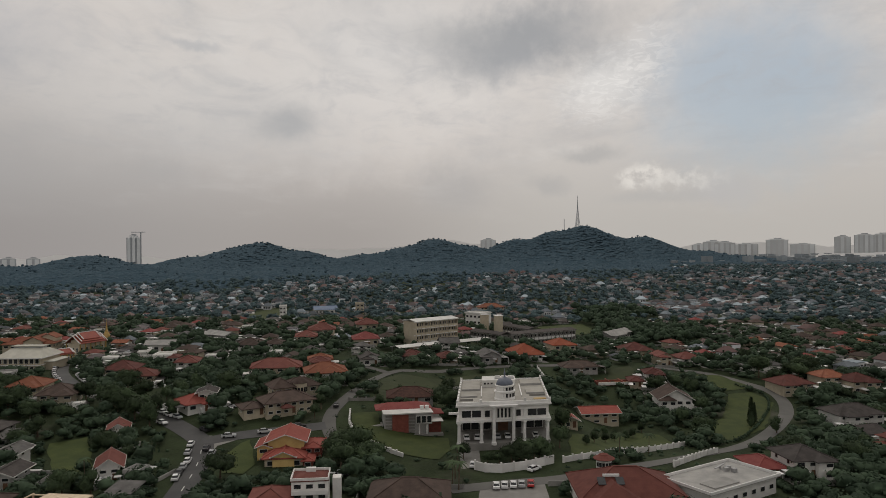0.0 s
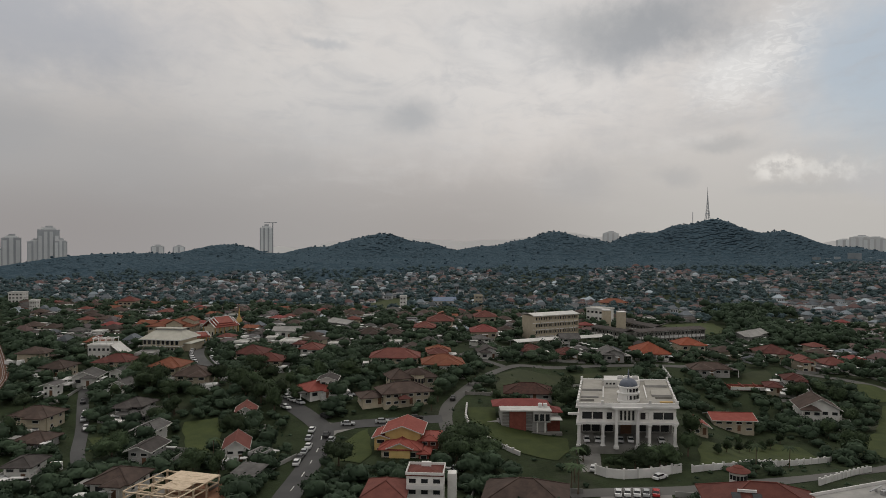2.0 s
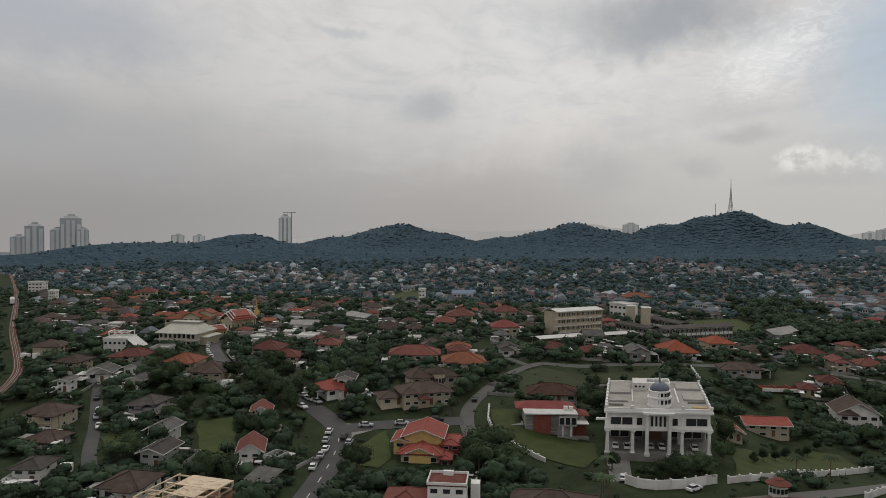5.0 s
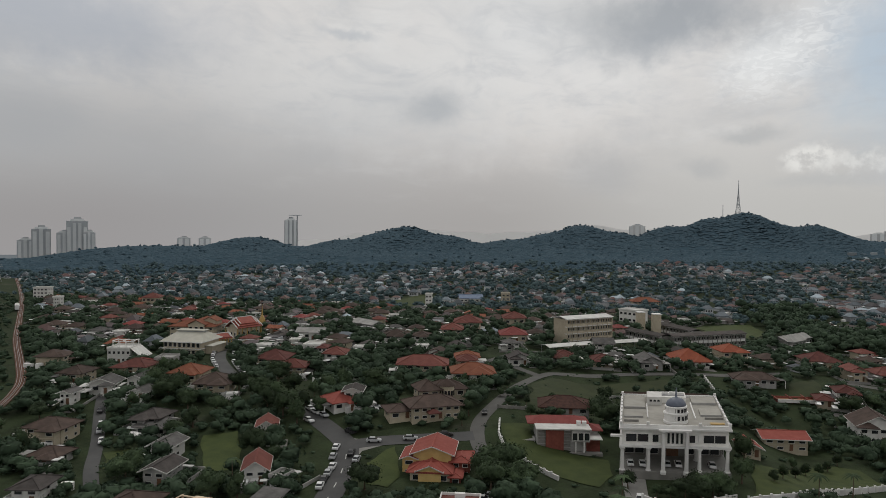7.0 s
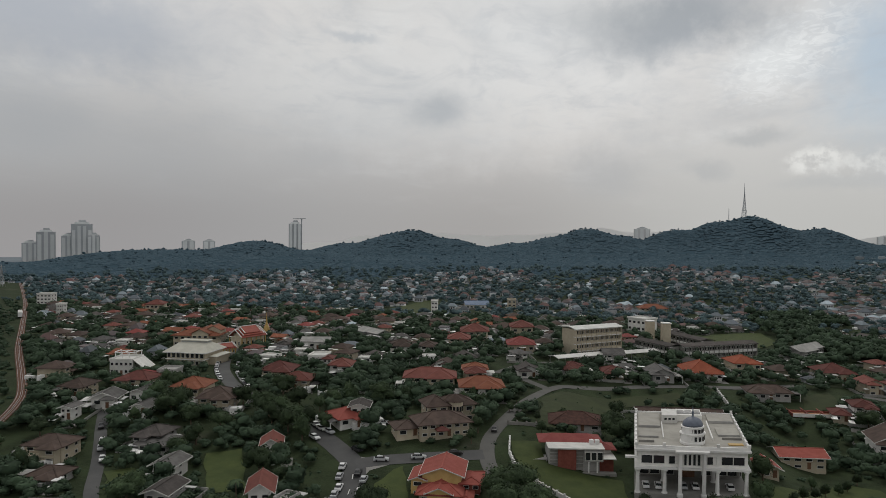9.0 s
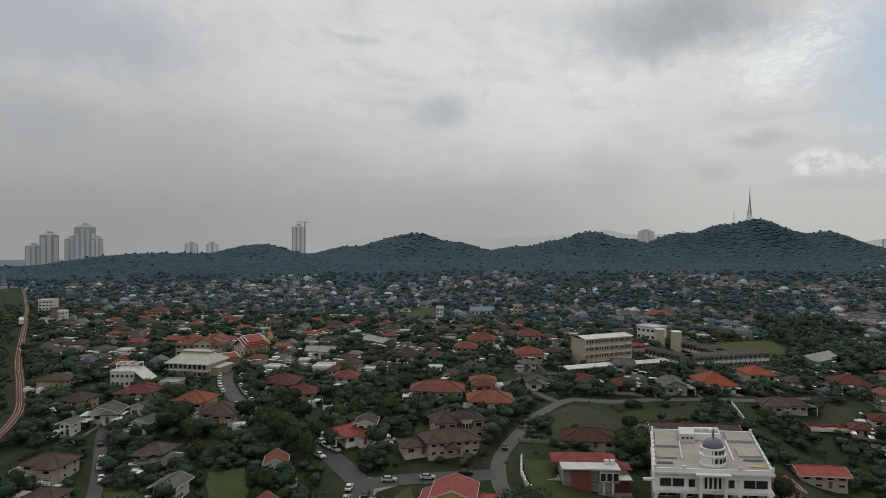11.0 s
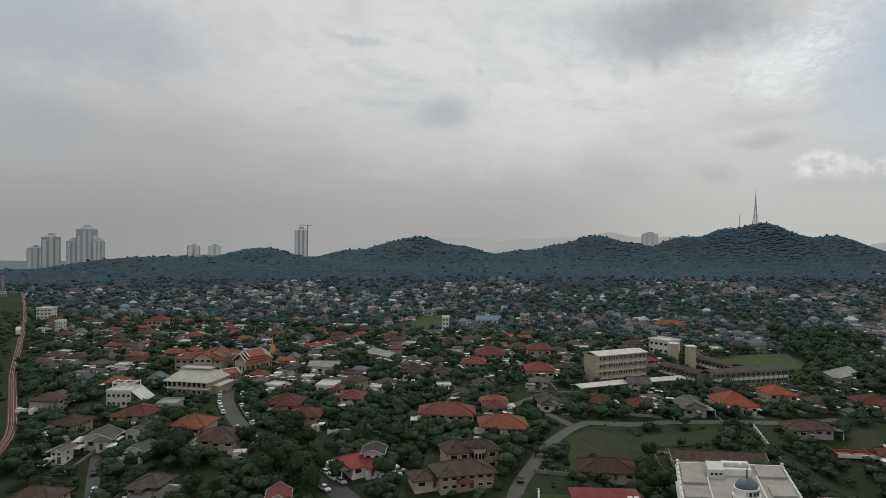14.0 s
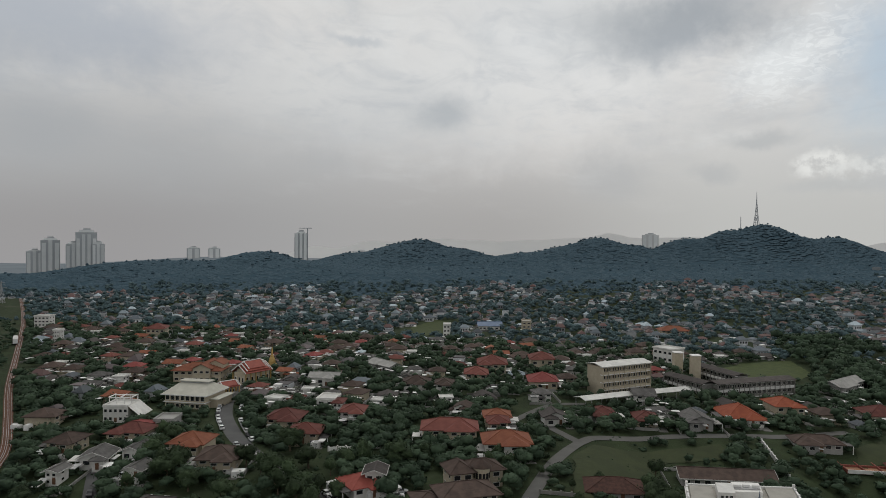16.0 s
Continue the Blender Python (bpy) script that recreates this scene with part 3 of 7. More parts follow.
def volume(ob, w, d, h, roof="hip", rc="roof_red", wc="wall_cream", rh=None, over=1.0, ox=0.0, oy=0.0, oz=0.0, turn=0.0, storeys=2, cols=0, door=True, caps=True, sides=True, porch=0.0, cross=None, blind=False):
    """One wing of a house under ob: walls, roof, windows and a door."""
    at = pose(ox, oy, oz, 0, 0, turn)
    rh = rh if rh is not None else min(w, d) * 0.5 * 0.5
    bm = bmesh.new()
    box(bm, -w / 2, w / 2, -d / 2, d / 2, -1.0, h)
    box(bm, -w / 2 - 0.06, w / 2 + 0.06, -d / 2 - 0.06, d / 2 + 0.06, -1.0, 0.35)
    sh = h / storeys
    for k in range(1, storeys):
        box(bm, -w / 2 - 0.07, w / 2 + 0.07, -d / 2 - 0.07, d / 2 + 0.07, sh * k - 0.12, sh * k + 0.12)
    if cross:
        # a wing that steps forward under its own ridge
        kx, kw, kp = cross
        box(bm, kx - kw / 2, kx + kw / 2, -d / 2 - kp, -d / 2 + 0.5, -1.0, h - 0.02)
        box(bm, kx - kw / 2 - 0.07, kx + kw / 2 + 0.07, -d / 2 - kp - 0.07, -d / 2 - 0.08, sh - 0.14, sh + 0.1)
    if roof == "gable":
        if w >= d:
            for s in (-1, 1):
                x0, x1 = sorted((s * w / 2, s * (w / 2 - 0.25)))
                v = [bm.verts.new(p) for p in ((x0, -d / 2, h), (x0, d / 2, h), (x0, 0, h + rh * 0.86), (x1, -d / 2, h), (x1, d / 2, h), (x1, 0, h + rh * 0.86))]
                for f in ((0, 2, 1), (3, 4, 5), (0, 1, 4, 3), (1, 2, 5, 4), (2, 0, 3, 5)):
                    bm.faces.new([v[i] for i in f])
        else:
            for s in (-1, 1):
                y0, y1 = sorted((s * d / 2, s * (d / 2 - 0.25)))
                v = [bm.verts.new(p) for p in ((-w / 2, y0, h), (w / 2, y0, h), (0, y0, h + rh * 0.86), (-w / 2, y1, h), (w / 2, y1, h), (0, y1, h + rh * 0.86))]
                for f in ((0, 1, 2), (3, 5, 4), (0, 3, 4, 1), (1, 4, 5, 2), (2, 5, 3, 0)):
                    bm.faces.new([v[i] for i in f])
    part("wall", bm, wc, ob, at=at)
    if roof == "flat":
        bm = bmesh.new()
        box(bm, -w / 2 - over, w / 2 + over, -d / 2 - over, d / 2 + over, h, h + 0.3)
        part("roof", bm, rc, ob, at=at)
        bm = bmesh.new()
        o = over
        for x0, x1, y0, y1 in ((-w / 2 - o, w / 2 + o, -d / 2 - o, -d / 2 - o + 0.25), (-w / 2 - o, w / 2 + o, d / 2 + o - 0.25, d / 2 + o), (-w / 2 - o, -w / 2 - o + 0.25, -d / 2 - o + 0.25, d / 2 + o - 0.25), (w / 2 + o - 0.25, w / 2 + o, -d / 2 - o + 0.25, d / 2 + o - 0.25)):
            box(bm, x0, x1, y0, y1, h + 0.304, h + 1.0)
        part("parapet", bm, wc, ob, at=at)
    else:
        tops = [(roof_mesh(roof, w, d, h, rh, over, rc), Matrix.Identity(4))]
        if cross:
            tops.append((roof_mesh("hip", kw, d * 0.55 + kp, h + 0.03, (kw / 2 + over) * rh / (min(w, d) / 2 + over), over, rc), pose(kx, -d / 2 - kp + (d * 0.55 + kp) / 2, 0)))
        part("roof", joined("roof", tops, rc), None, ob, at=at)
        if caps and roof in ("hip", "gable"):
            part("ridge_cap", ridge_mesh(roof, w, d, h, rh, over, rc), None, ob, at=at)
    if caps and roof == "gable" and ob.location.y < 100:
        # pale fascia boards along the eaves and up the gables
        W2, D2 = w / 2 + over + 0.06, d / 2 + over + 0.06
        bm = bmesh.new()
        for s in (-1, 1):
            if roof == "hip" or w >= d:
                bar(bm, (-W2, s * D2, h - 0.1), (W2, s * D2, h - 0.1), 0.1, 0.24)
            else:
                for e in (-1, 1):
                    bar(bm, (e * W2, s * D2, h - 0.1), (0, s * D2, h + rh - 0.1), 0.1, 0.26)
            if roof == "hip" or w < d:
                bar(bm, (s * W2, -D2, h - 0.1), (s * W2, D2, h - 0.1), 0.1, 0.24)
            else:
                for e in (-1, 1):
                    bar(bm, (s * W2, e * D2, h - 0.1), (s * W2, 0, h + rh - 0.1), 0.1, 0.26)
        part("fascia", bm, "window_frame", ob, at=at)
    n = cols or max(2, int(w / 3.2))
    ww = min(2.1, w / n * 0.62)
    for k in range(storeys):
        for i in range(0 if blind else n):
            x = -w / 2 + w * (i + 0.5) / n
            if k == 0 and door and i == n // 2:
                bm = bmesh.new()
                box(bm, -0.55, 0.55, -0.08, 0.04, 0, 2.1)
                step = cross[2] if cross and abs(x - cross[0]) < cross[1] / 2 else 0.0
                part("door", bm, "door_wood", ob, at=at @ pose(x, -d / 2 - step, 0.36))
                continue
            step = cross[2] if cross and abs(x - cross[0]) < cross[1] / 2 else 0.0
            p = at @ Vector((x, -d / 2 - 0.02 - step, sh * k + sh * 0.33))
            window(ob, p.x, p.y, p.z, turn, ww, min(1.5, sh * 0.45))
        if sides:
            m_ = max(1, int(d / 4.5))
            for i in range(m_):
                y = -d / 2 + d * (i + 0.5) / m_
                for s, r in ((1, 90), (-1, -90)):
                    p = at @ Vector((s * (w / 2 + 0.02), y, sh * k + sh * 0.33))
                    window(ob, p.x, p.y, p.z, turn + r, 1.3, min(1.4, sh * 0.45))
    if porch:
        bm = bmesh.new()
        box(bm, -w / 2 + 0.2, w / 2 - 0.2, -d / 2 - porch, -d / 2 - 0.004, sh - 0.2, sh + 0.05)
        for i in range(4):
            x = -w / 2 + 0.4 + (w - 0.8) * i / 3
            box(bm, x - 0.16, x + 0.16, -d / 2 - porch + 0.05, -d / 2 - porch + 0.37, -1.0, sh - 0.2)
        part("porch", bm, wc, ob, at=at)


YARDS = []
wing = random.Random(77)


def house(x, y, rot, w, d, h, label, front=9.0, plain=False, **kw):
    ob = thing("house", x, y, rot, label=label, category="house")
    if y > 40:
        kw.setdefault("sides", False)
    s = wing.choice((-1, 1))
    if kw.get("roof") in ("hip", "gable") and w > 7 and y > -60 and not plain:
        ww = w * wing.uniform(0.36, 0.5)
        kw["cross"] = (s * (w / 2 - ww / 2 - wing.uniform(0.0, 0.12) * w), ww, wing.uniform(1.4, 3.0))
    volume(ob, w, d, h, **kw)
    if "cross" in kw:
        # a lean-to carport
        cx = -s * (w / 2 + 1.8)
        bm = bmesh.new()
        box(bm, cx - 1.9, cx + 1.75, -d / 2 - 0.5, d * 0.15, 2.5, 2.66)
        part("carport_roof", bm, wing.choice(("roof_slab_grey", "roof_grey", "roof_pale")), ob)
        for py in (-d / 2 - 0.3, d * 0.1):
            bm = bmesh.new()
            box(bm, cx - s * 1.7 - 0.1, cx - s * 1.7 + 0.1, py - 0.1, py + 0.1, -0.6, 2.5)
            part("carport_post", bm, "white_paint", ob)
    YARDS.append((x, y, rot, w, d))
    occupy(x, y, w + 1, d + 1, rot, front * 0.35)
    return ob


# ---------------------------------------------------------------- roads and lawns
strip("lane_line", [(-59.0, -65.8), (-62.1, -50.6), (-64.9, -33.7), (-69.5, -12.1), (-73.5, -0.2)], 0.22, "lane_paint", lift=0.17, label="dashed white centre line on the asphalt", category="road marking", mark=0, dash=(3, 1))
strip("road", [(-28.7, 94.7), (-38.6, 109.4), (-44.7, 118.1), (-56.8, 111.1), (-51.1, 136.7), (-43.2, 153.7), (-29.8, 159.0)], 3.6, "asphalt_pale", lift=0.16, label="pale narrow lane between garden walls")
strip("road", [(-59.0, -65.8), (-62.1, -50.6), (-64.9, -33.7), (-69.5, -12.1), (-73.5, -0.2), (-81.2, 8.5), (-94.3, 20.3)], 6.6, "asphalt", label="grey asphalt town road lined with parked cars")
strip("road", [(-92.4, 18.7), (-102.2, 26.2), (-111.7, 32.7), (-133.7, 48.9)], 6.2, "asphalt", lift=0.11, label="asphalt road under trees on its way to the temple", clear=8)
strip("road", [(-131.5, 47.4), (-142.0, 57.1), (-155.7, 71.9), (-174.5, 97.1), (-194.5, 135.3), (-203.6, 160.9)], 6.2, "asphalt", label="asphalt road past the assembly hall with parked cars", clear=15)
strip("road", [(-73.3, 0.6), (-65.3, 5.0), (-52.8, 9.3), (-38.9, 13.8)], 6.5, "asphalt", lift=0.15, label="grey asphalt side road branching from the junction")
strip("road", [(-25.8, -10.0), (-32.6, 0.9), (-36.8, 9.4), (-39.3, 23.6), (-37.9, 40.0), (-34.5, 70.2), (-27.6, 95.0), (-20.5, 106.1), (2.3, 120.8), (47.8, 138.5), (77.2, 159.3)], 4.4, "asphalt_pale", lift=0.14, label="pale winding lane past the brick house")
strip("road", [(1.9, -34.8), (17.4, -29.6), (33.8, -24.3), (57.9, -9.1), (91.8, 24.6), (116.6, 53.2), (135.5, 84.5), (141.4, 109.5), (133.4, 126.1), (120.3, 142.1), (98.0, 151.8)], 5.4, "asphalt_pale", label="narrow asphalt lane that loops round a lawn")
strip("road", [(-120.2, -47.1), (-133.0, -32.4), (-147.5, -12.8), (-165.0, 9.3), (-175.6, 23.3)], 3.7, "asphalt", lift=0.13, label="straight residential lane between gardens")
RAIL = [(-191.0, -19.0), (-203.4, 7.1), (-210.1, 19.6), (-221.3, 34.1), (-252.5, 64.8), (-283.4, 94.5), (-315.9, 126.8), (-373.2, 186.2), (-441.5, 256.8), (-513.8, 330.2), (-622.1, 436.6), (-735.0, 545.0)]
strip("railway", RAIL, 3.6, "rail_ballast", lift=0.3, label="curving railway bed of rusty ballast", category="railway", clear=34)
for s_ in (-1.3, -0.3, 0.3, 1.3):
    strip("rail", RAIL, 0.13, "steel", lift=0.36, label="steel rail of the railway", category="rail", mark=0, shift=s_, height=0.15)
lawn([(-32.5, 25), (-31, 16), (-28.5, 9.5), (-24, 3), (-19, -1.5), (-11, -7.5), (-2, -10), (1.5, 0), (0, 12), (-21, 13.5), (-24, 26)], label="mown green lawn before the brick house")
lawn([(-119.5, -1.6), (-110.1, 4.1), (-94.8, -21.6), (-103.7, -25.7)])
lawn([(-139.5, -19.2), (-133.5, -15.4), (-123.5, -26.7), (-130.0, -30.8)])
lawn([(-64.1, -10.6), (-59.1, 2.9), (-52.4, -16.9), (-53.3, -24.1), (-59.1, -23.1)])
lawn([(34.5, -7.5), (43.0, -2.5), (58.5, 15.5), (75.5, 30.5), (74.5, 47.0), (64.0, 50.0), (48.0, 27.0), (39.0, 20.0)], label="worn green garden lawn before the long house")
lawn([(120.4, 107.9), (131.8, 111.9), (135.6, 96.7), (115.4, 56.2), (97.2, 39.6), (90.3, 51.4), (106.6, 75.2)])
lawn([(111.1, 138.8), (127.0, 137.8), (135.3, 117.8), (118.2, 112.2)])
lawn([(28.1, 261.3), (60.8, 318.8), (92.5, 344.4), (96.6, 297.1), (71.5, 256.2), (44.2, 247.1)], label="school playing field of green turf")
lawn([(-196.4, 431.9), (-187.6, 485.8), (-166.4, 467.1), (-151.4, 395.6), (-176.1, 373.6)], label="rough green playing field in the town")
lawn([(-29.2, 79.1), (-23.0, 93.9), (22.9, 119.1), (24.0, 105.0), (-2.1, 92.4), (-2.8, 63.4), (-25.4, 36.7)], "grass_rough", label="vacant plot of rough grass")
lawn([(73.7, 138.2), (86.7, 150.5), (86.2, 131.3), (70.4, 118.3)], "grass_rough", label="rough grass plot")
lawn([(3.5, -1.0), (9.5, 0.2), (9.9, -16.4), (4.6, -18.3)], "concrete", 0.09, "forecourt", "pale concrete forecourt before the white villa", 2)
lawn([(9.6, -30.9), (25.7, -26.8), (25.8, -40.8), (8.7, -44.3)], "concrete", 0.09, "car_park", "worn concrete car park", 2)
lawn([(-75.1, 5.4), (-68.9, 5.2), (-62.5, 7.0), (-62.9, 3.0), (-67.9, -2.4), (-68.1, -10.6)], "concrete", 0.10, "forecourt", "concrete road junction apron", 2)
lawn([(-94.0, -45.9), (-80.8, -45.2), (-71.5, -59.3), (-87.4, -62.6)], "earth_red", 0.08, "building_plot", "cleared plot of red earth", 1)

# ---------------------------------------------------------------- houses one by one
house(-163.1, -12.9, 8.0, 11.5, 9.0, 4.6, "two-storey house with cream walls under a brown hipped tile roof", front=9, roof="hip", rc="roof_brown", wc="wall_cream", storeys=2, porch=3.0)
house(-148.6, -29.1, 8.0, 8.0, 7.0, 2.7, "low house with a weathered brown tiled roof", front=9, roof="hip", rc="roof_brown", wc="wall_grey", storeys=1)
house(-130.8, -53.2, 14.0, 6.2, 8.0, 4.2, "two-storey white-walled house under a dark grey roof", front=9, roof="hip", rc="roof_dark", wc="wall_white", storeys=2)
house(-102.5, -55.3, 6.0, 9.1, 10.0, 3.4, "single-storey white house under a dark brown hipped roof", front=9, roof="hip", rc="roof_brown", wc="wall_white", storeys=1)
house(-197.6, 36.7, 10.0, 8.9, 10.0, 4.2, "two-storey house with cream walls under a faded brown hipped roof", front=9, roof="hip", rc="roof_brown", wc="wall_cream", storeys=2)
house(-181.6, 14.8, 10.0, 3.6, 6.0, 4.2, "narrow white house under a grey gable roof", front=9, roof="gable", rc="roof_grey", wc="wall_white", storeys=2)
house(-183.7, 53.0, 6.0, 12.1, 10.0, 4.2, "two-storey house with cream walls under a dark red hipped roof", front=9, roof="hip", rc="roof_maroon", wc="wall_cream", storeys=2)
house(-169.1, 36.1, 8.0, 6.6, 8.0, 3.4, "grey-roofed white terrace house among trees", front=9, roof="gable", rc="roof_grey", wc="wall_white", storeys=1)
house(-159.9, 24.4, 8.0, 5.6, 8.0, 2.7, "grey-roofed white terrace house among trees", front=9, roof="gable", rc="roof_grey", wc="wall_white", storeys=1)
house(-139.4, 2.7, 4.0, 8.0, 9.0, 3.8, "two-storey grey house under a dark grey hipped roof", front=9, roof="hip", rc="roof_dark", wc="wall_grey", storeys=2)
house(-134.8, -2.7, 4.0, 9.7, 6.0, 2.9, "low white annexe under a grey lean-to roof", front=9, roof="shed", rc="roof_grey", wc="wall_white", storeys=1, rh=1.2)
house(-120.2, -17.6, 6.0, 5.9, 8.0, 4.2, "white gabled house with grey tiles", front=9, roof="gable", rc="roof_grey", wc="wall_white", storeys=2)
house(-109.4, -34.8, 6.0, 5.7, 9.0, 4.2, "grey gabled house with dark weathered tiles", front=9, roof="gable", rc="roof_dark", wc="wall_grey", storeys=2)
house(-154.1, 44.5, 10.0, 11.4, 11.0, 5.0, "two-storey house with cream walls under a orange clay hipped roof", front=9, roof="hip", rc="roof_orange", wc="wall_cream", storeys=2)
house(-138.2, 36.0, 18.0, 11.8, 12.0, 4.2, "cream-walled house under a broad brown hipped roof", front=9, roof="hip", rc="roof_brown", wc="wall_cream", storeys=2)
house(-140.2, 85.3, 10.0, 12.3, 12.0, 4.2, "two-storey house with cream walls under a maroon tiled roof", front=9, roof="hip", rc="roof_maroon", wc="wall_cream", storeys=2)
house(-124.0, 69.0, 12.0, 10.9, 10.0, 4.2, "two-storey house with cream walls under a red clay hipped roof", front=9, roof="hip", rc="roof_red", wc="wall_cream", storeys=2)
house(-100.0, 2.2, 24.0, 5.0, 8.0, 3.7, "white cottage with a steep red tiled gable roof", front=10, roof="gable", rc="roof_red", wc="wall_white", storeys=2, rh=2.2, plain=True)
house(-87.5, -27.0, 24.0, 5.4, 10.0, 4.0, "white cottage with a long red tiled gable roof", front=10, roof="gable", rc="roof_red", wc="wall_white", storeys=2, rh=2.5, plain=True)
house(-79.2, -29.7, -10.0, 3.7, 5.0, 2.7, "small grey outbuilding with a flat roof", front=9, roof="flat", rc="roof_slab_grey", wc="wall_grey", storeys=1, over=0.2)
house(-86.7, 29.5, 46.2, 10.7, 10.0, 3.0, "white bungalow under a bright red hipped roof", front=9, roof="hip", rc="roof_rose", wc="wall_white", storeys=1)
house(-83.7, 31.7, 13.5, 5.3, 7.0, 5.5, "white gabled house with a dark tiled roof", front=4, roof="gable", rc="roof_dark", wc="wall_white", storeys=2)
house(-51.8, 74.6, 16.0, 15.3, 12.0, 5.0, "two-storey white-walled house under a orange clay hipped roof", front=8, roof="hip", rc="roof_orange", wc="wall_white", storeys=2)
house(-74.6, 85.5, 14.0, 19.4, 12.0, 5.0, "two-storey house with cream walls under a red hipped roof", front=9, roof="hip", rc="roof_red", wc="wall_cream", storeys=2)
house(-59.2, 99.6, 14.0, 7.2, 8.0, 5.0, "two-storey house with cream walls under a red hipped roof", front=9, roof="hip", rc="roof_red", wc="wall_cream", storeys=2)
house(-84.5, 221.9, 12.0, 15.1, 16.0, 5.9, "pink-walled villa with a red clay roof", front=16, roof="hip", rc="roof_red", wc="wall_cream", storeys=2)
house(-58.5, 233.0, 12.0, 12.6, 14.0, 8.0, "pink-walled villa with a red clay roof", front=16, roof="hip", rc="roof_red", wc="wall_cream", storeys=2)
house(-87.9, 195.3, 12.0, 11.0, 13.0, 5.0, "pink-walled villa with a red clay roof", front=14, roof="hip", rc="roof_red", wc="wall_cream", storeys=2)
house(-53.0, 191.0, 12.0, 13.6, 14.0, 4.2, "low villa with a rose-red hipped roof", front=12, roof="hip", rc="roof_crimson", wc="wall_cream", storeys=1)
house(-97.1, 164.8, 12.0, 7.6, 10.0, 5.0, "two-storey white-walled house under a brown hipped roof", front=9, roof="hip", rc="roof_brown", wc="wall_white", storeys=2)
house(34.3, 157.0, 12.0, 14.6, 17.0, 2.9, "broad low house with a vivid orange tiled roof", front=10, roof="hip", rc="roof_vivid", wc="wall_white", storeys=1, rh=4.2)
house(54.7, 173.2, 15.0, 11.5, 13.0, 6.3, "two-storey house with cream walls under a bright orange hipped roof", front=12, roof="hip", rc="roof_vivid", wc="wall_cream", storeys=2)
house(15.6, 139.0, 12.0, 9.6, 13.0, 3.4, "grey house with an old grey gable roof", front=8, roof="gable", rc="roof_grey", wc="wall_grey", storeys=1)
house(-22.0, 134.0, 14.0, 9.6, 11.0, 3.2, "single-storey house under a dark red roof", front=9, roof="hip", rc="roof_maroon", wc="wall_grey", storeys=1)
house(101.0, 257.0, 52.0, 30.0, 9.0, 4.6, "long hall under a dull grey metal roof", front=10, roof="gable", rc="roof_slab_grey", wc="wall_grey", storeys=1)
house(97.9, 189.1, 8.0, 14.8, 14.0, 4.2, "house under a wide dark red hipped roof", front=9, roof="hip", rc="roof_maroon", wc="wall_cream", storeys=1)
house(106.1, 162.7, 6.0, 7.4, 10.0, 5.0, "two-storey house with cream walls under a red gable roof", front=9, roof="gable", rc="roof_red", wc="wall_cream", storeys=2)
house(58.5, 133.0, 4.0, 16.5, 9.0, 2.9, "old bungalow under a wide dark brown roof", front=10, roof="hip", rc="roof_brown", wc="wall_grey", storeys=1)
house(55.1, 62.5, 8.0, 13.6, 9.0, 4.2, "long two-storey house under a red tiled roof", front=14, roof="gable", rc="roof_rose", wc="wall_cream", storeys=2, rh=1.7, plain=True)
house(39.9, 31.9, 8.0, 4.3, 8.0, 2.7, "low red-roofed annexe beside a long house", front=10, roof="gable", rc="roof_rose", wc="wall_cream", storeys=1, rh=1.6, plain=True)
house(91.1, 122.0, -4.0, 7.4, 10.0, 5.0, "two-storey white-walled house under a dark red hipped roof", front=9, roof="hip", rc="roof_maroon", wc="wall_white", storeys=2)
house(81.9, 117.1, -4.0, 5.5, 9.0, 2.9, "low wing under a dark red roof", front=9, roof="hip", rc="roof_maroon", wc="wall_cream", storeys=1)
house(89.7, 85.6, -2.0, 12.8, 13.0, 5.9, "large white and timbered house under a grey-brown gable roof", front=12, roof="gable", rc="roof_brown", wc="wall_white", storeys=2, rh=4)
house(-15.4, 52.0, 8.0, 15.9, 11.0, 2.7, "abandoned bungalow under a sagging dull brown roof", front=6, roof="hip", rc="roof_old", wc="wall_grey", storeys=1, plain=True)
house(-7.0, -46.0, 2.0, 17.3, 14.0, 3.4, "bungalow under a broad dark brown hipped roof", front=0, roof="hip", rc="roof_brown", wc="wall_cream", storeys=1, plain=True)
broad = house(42.9, -42.9, 2.0, 22.5, 17.0, 4.2, "large house under a broad red hipped roof with a solar heater", front=0, roof="hip", rc="roof_red", wc="wall_white", storeys=2, rh=4.5)
for px in (-1.2, 0.9):
    part("solar_panel", one_box(px - 0.9, px + 0.9, -1.2, 1.2, 0.0, 0.12), "glass_dark", broad, "tilted dark solar panel", at=pose(px - 4.0, -4.6, 6.75, 25, 0, 0))
part("solar_tank", one_box(-1.9, 1.9, -0.25, 0.25, 0.0, 0.5), "white_paint", broad, "white water tank of the solar heater", at=pose(-4.0, -3.2, 7.4))
house(-4.5, 135.5, 10.0, 8.5, 10.0, 3.0, "low cream house under a dark red-brown roof", front=9, roof="hip", rc="roof_maroon", wc="wall_cream", storeys=1)
house(94.0, -18.8, 8.0, 10.1, 11.0, 5.0, "two-storey white-walled house under a dark grey hipped roof", front=8, roof="hip", rc="roof_dark", wc="wall_white", storeys=2)
house(83.4, -19.5, 8.0, 7.0, 10.0, 2.9, "low outhouse with a faded red roof", front=4, roof="hip", rc="roof_crimson", wc="wall_grey", storeys=1)
house(150.6, 64.5, 10.0, 17.8, 12.0, 5.0, "two-storey white-walled house under a dark brown hipped roof", front=9, roof="hip", rc="roof_dark", wc="wall_white", storeys=2)
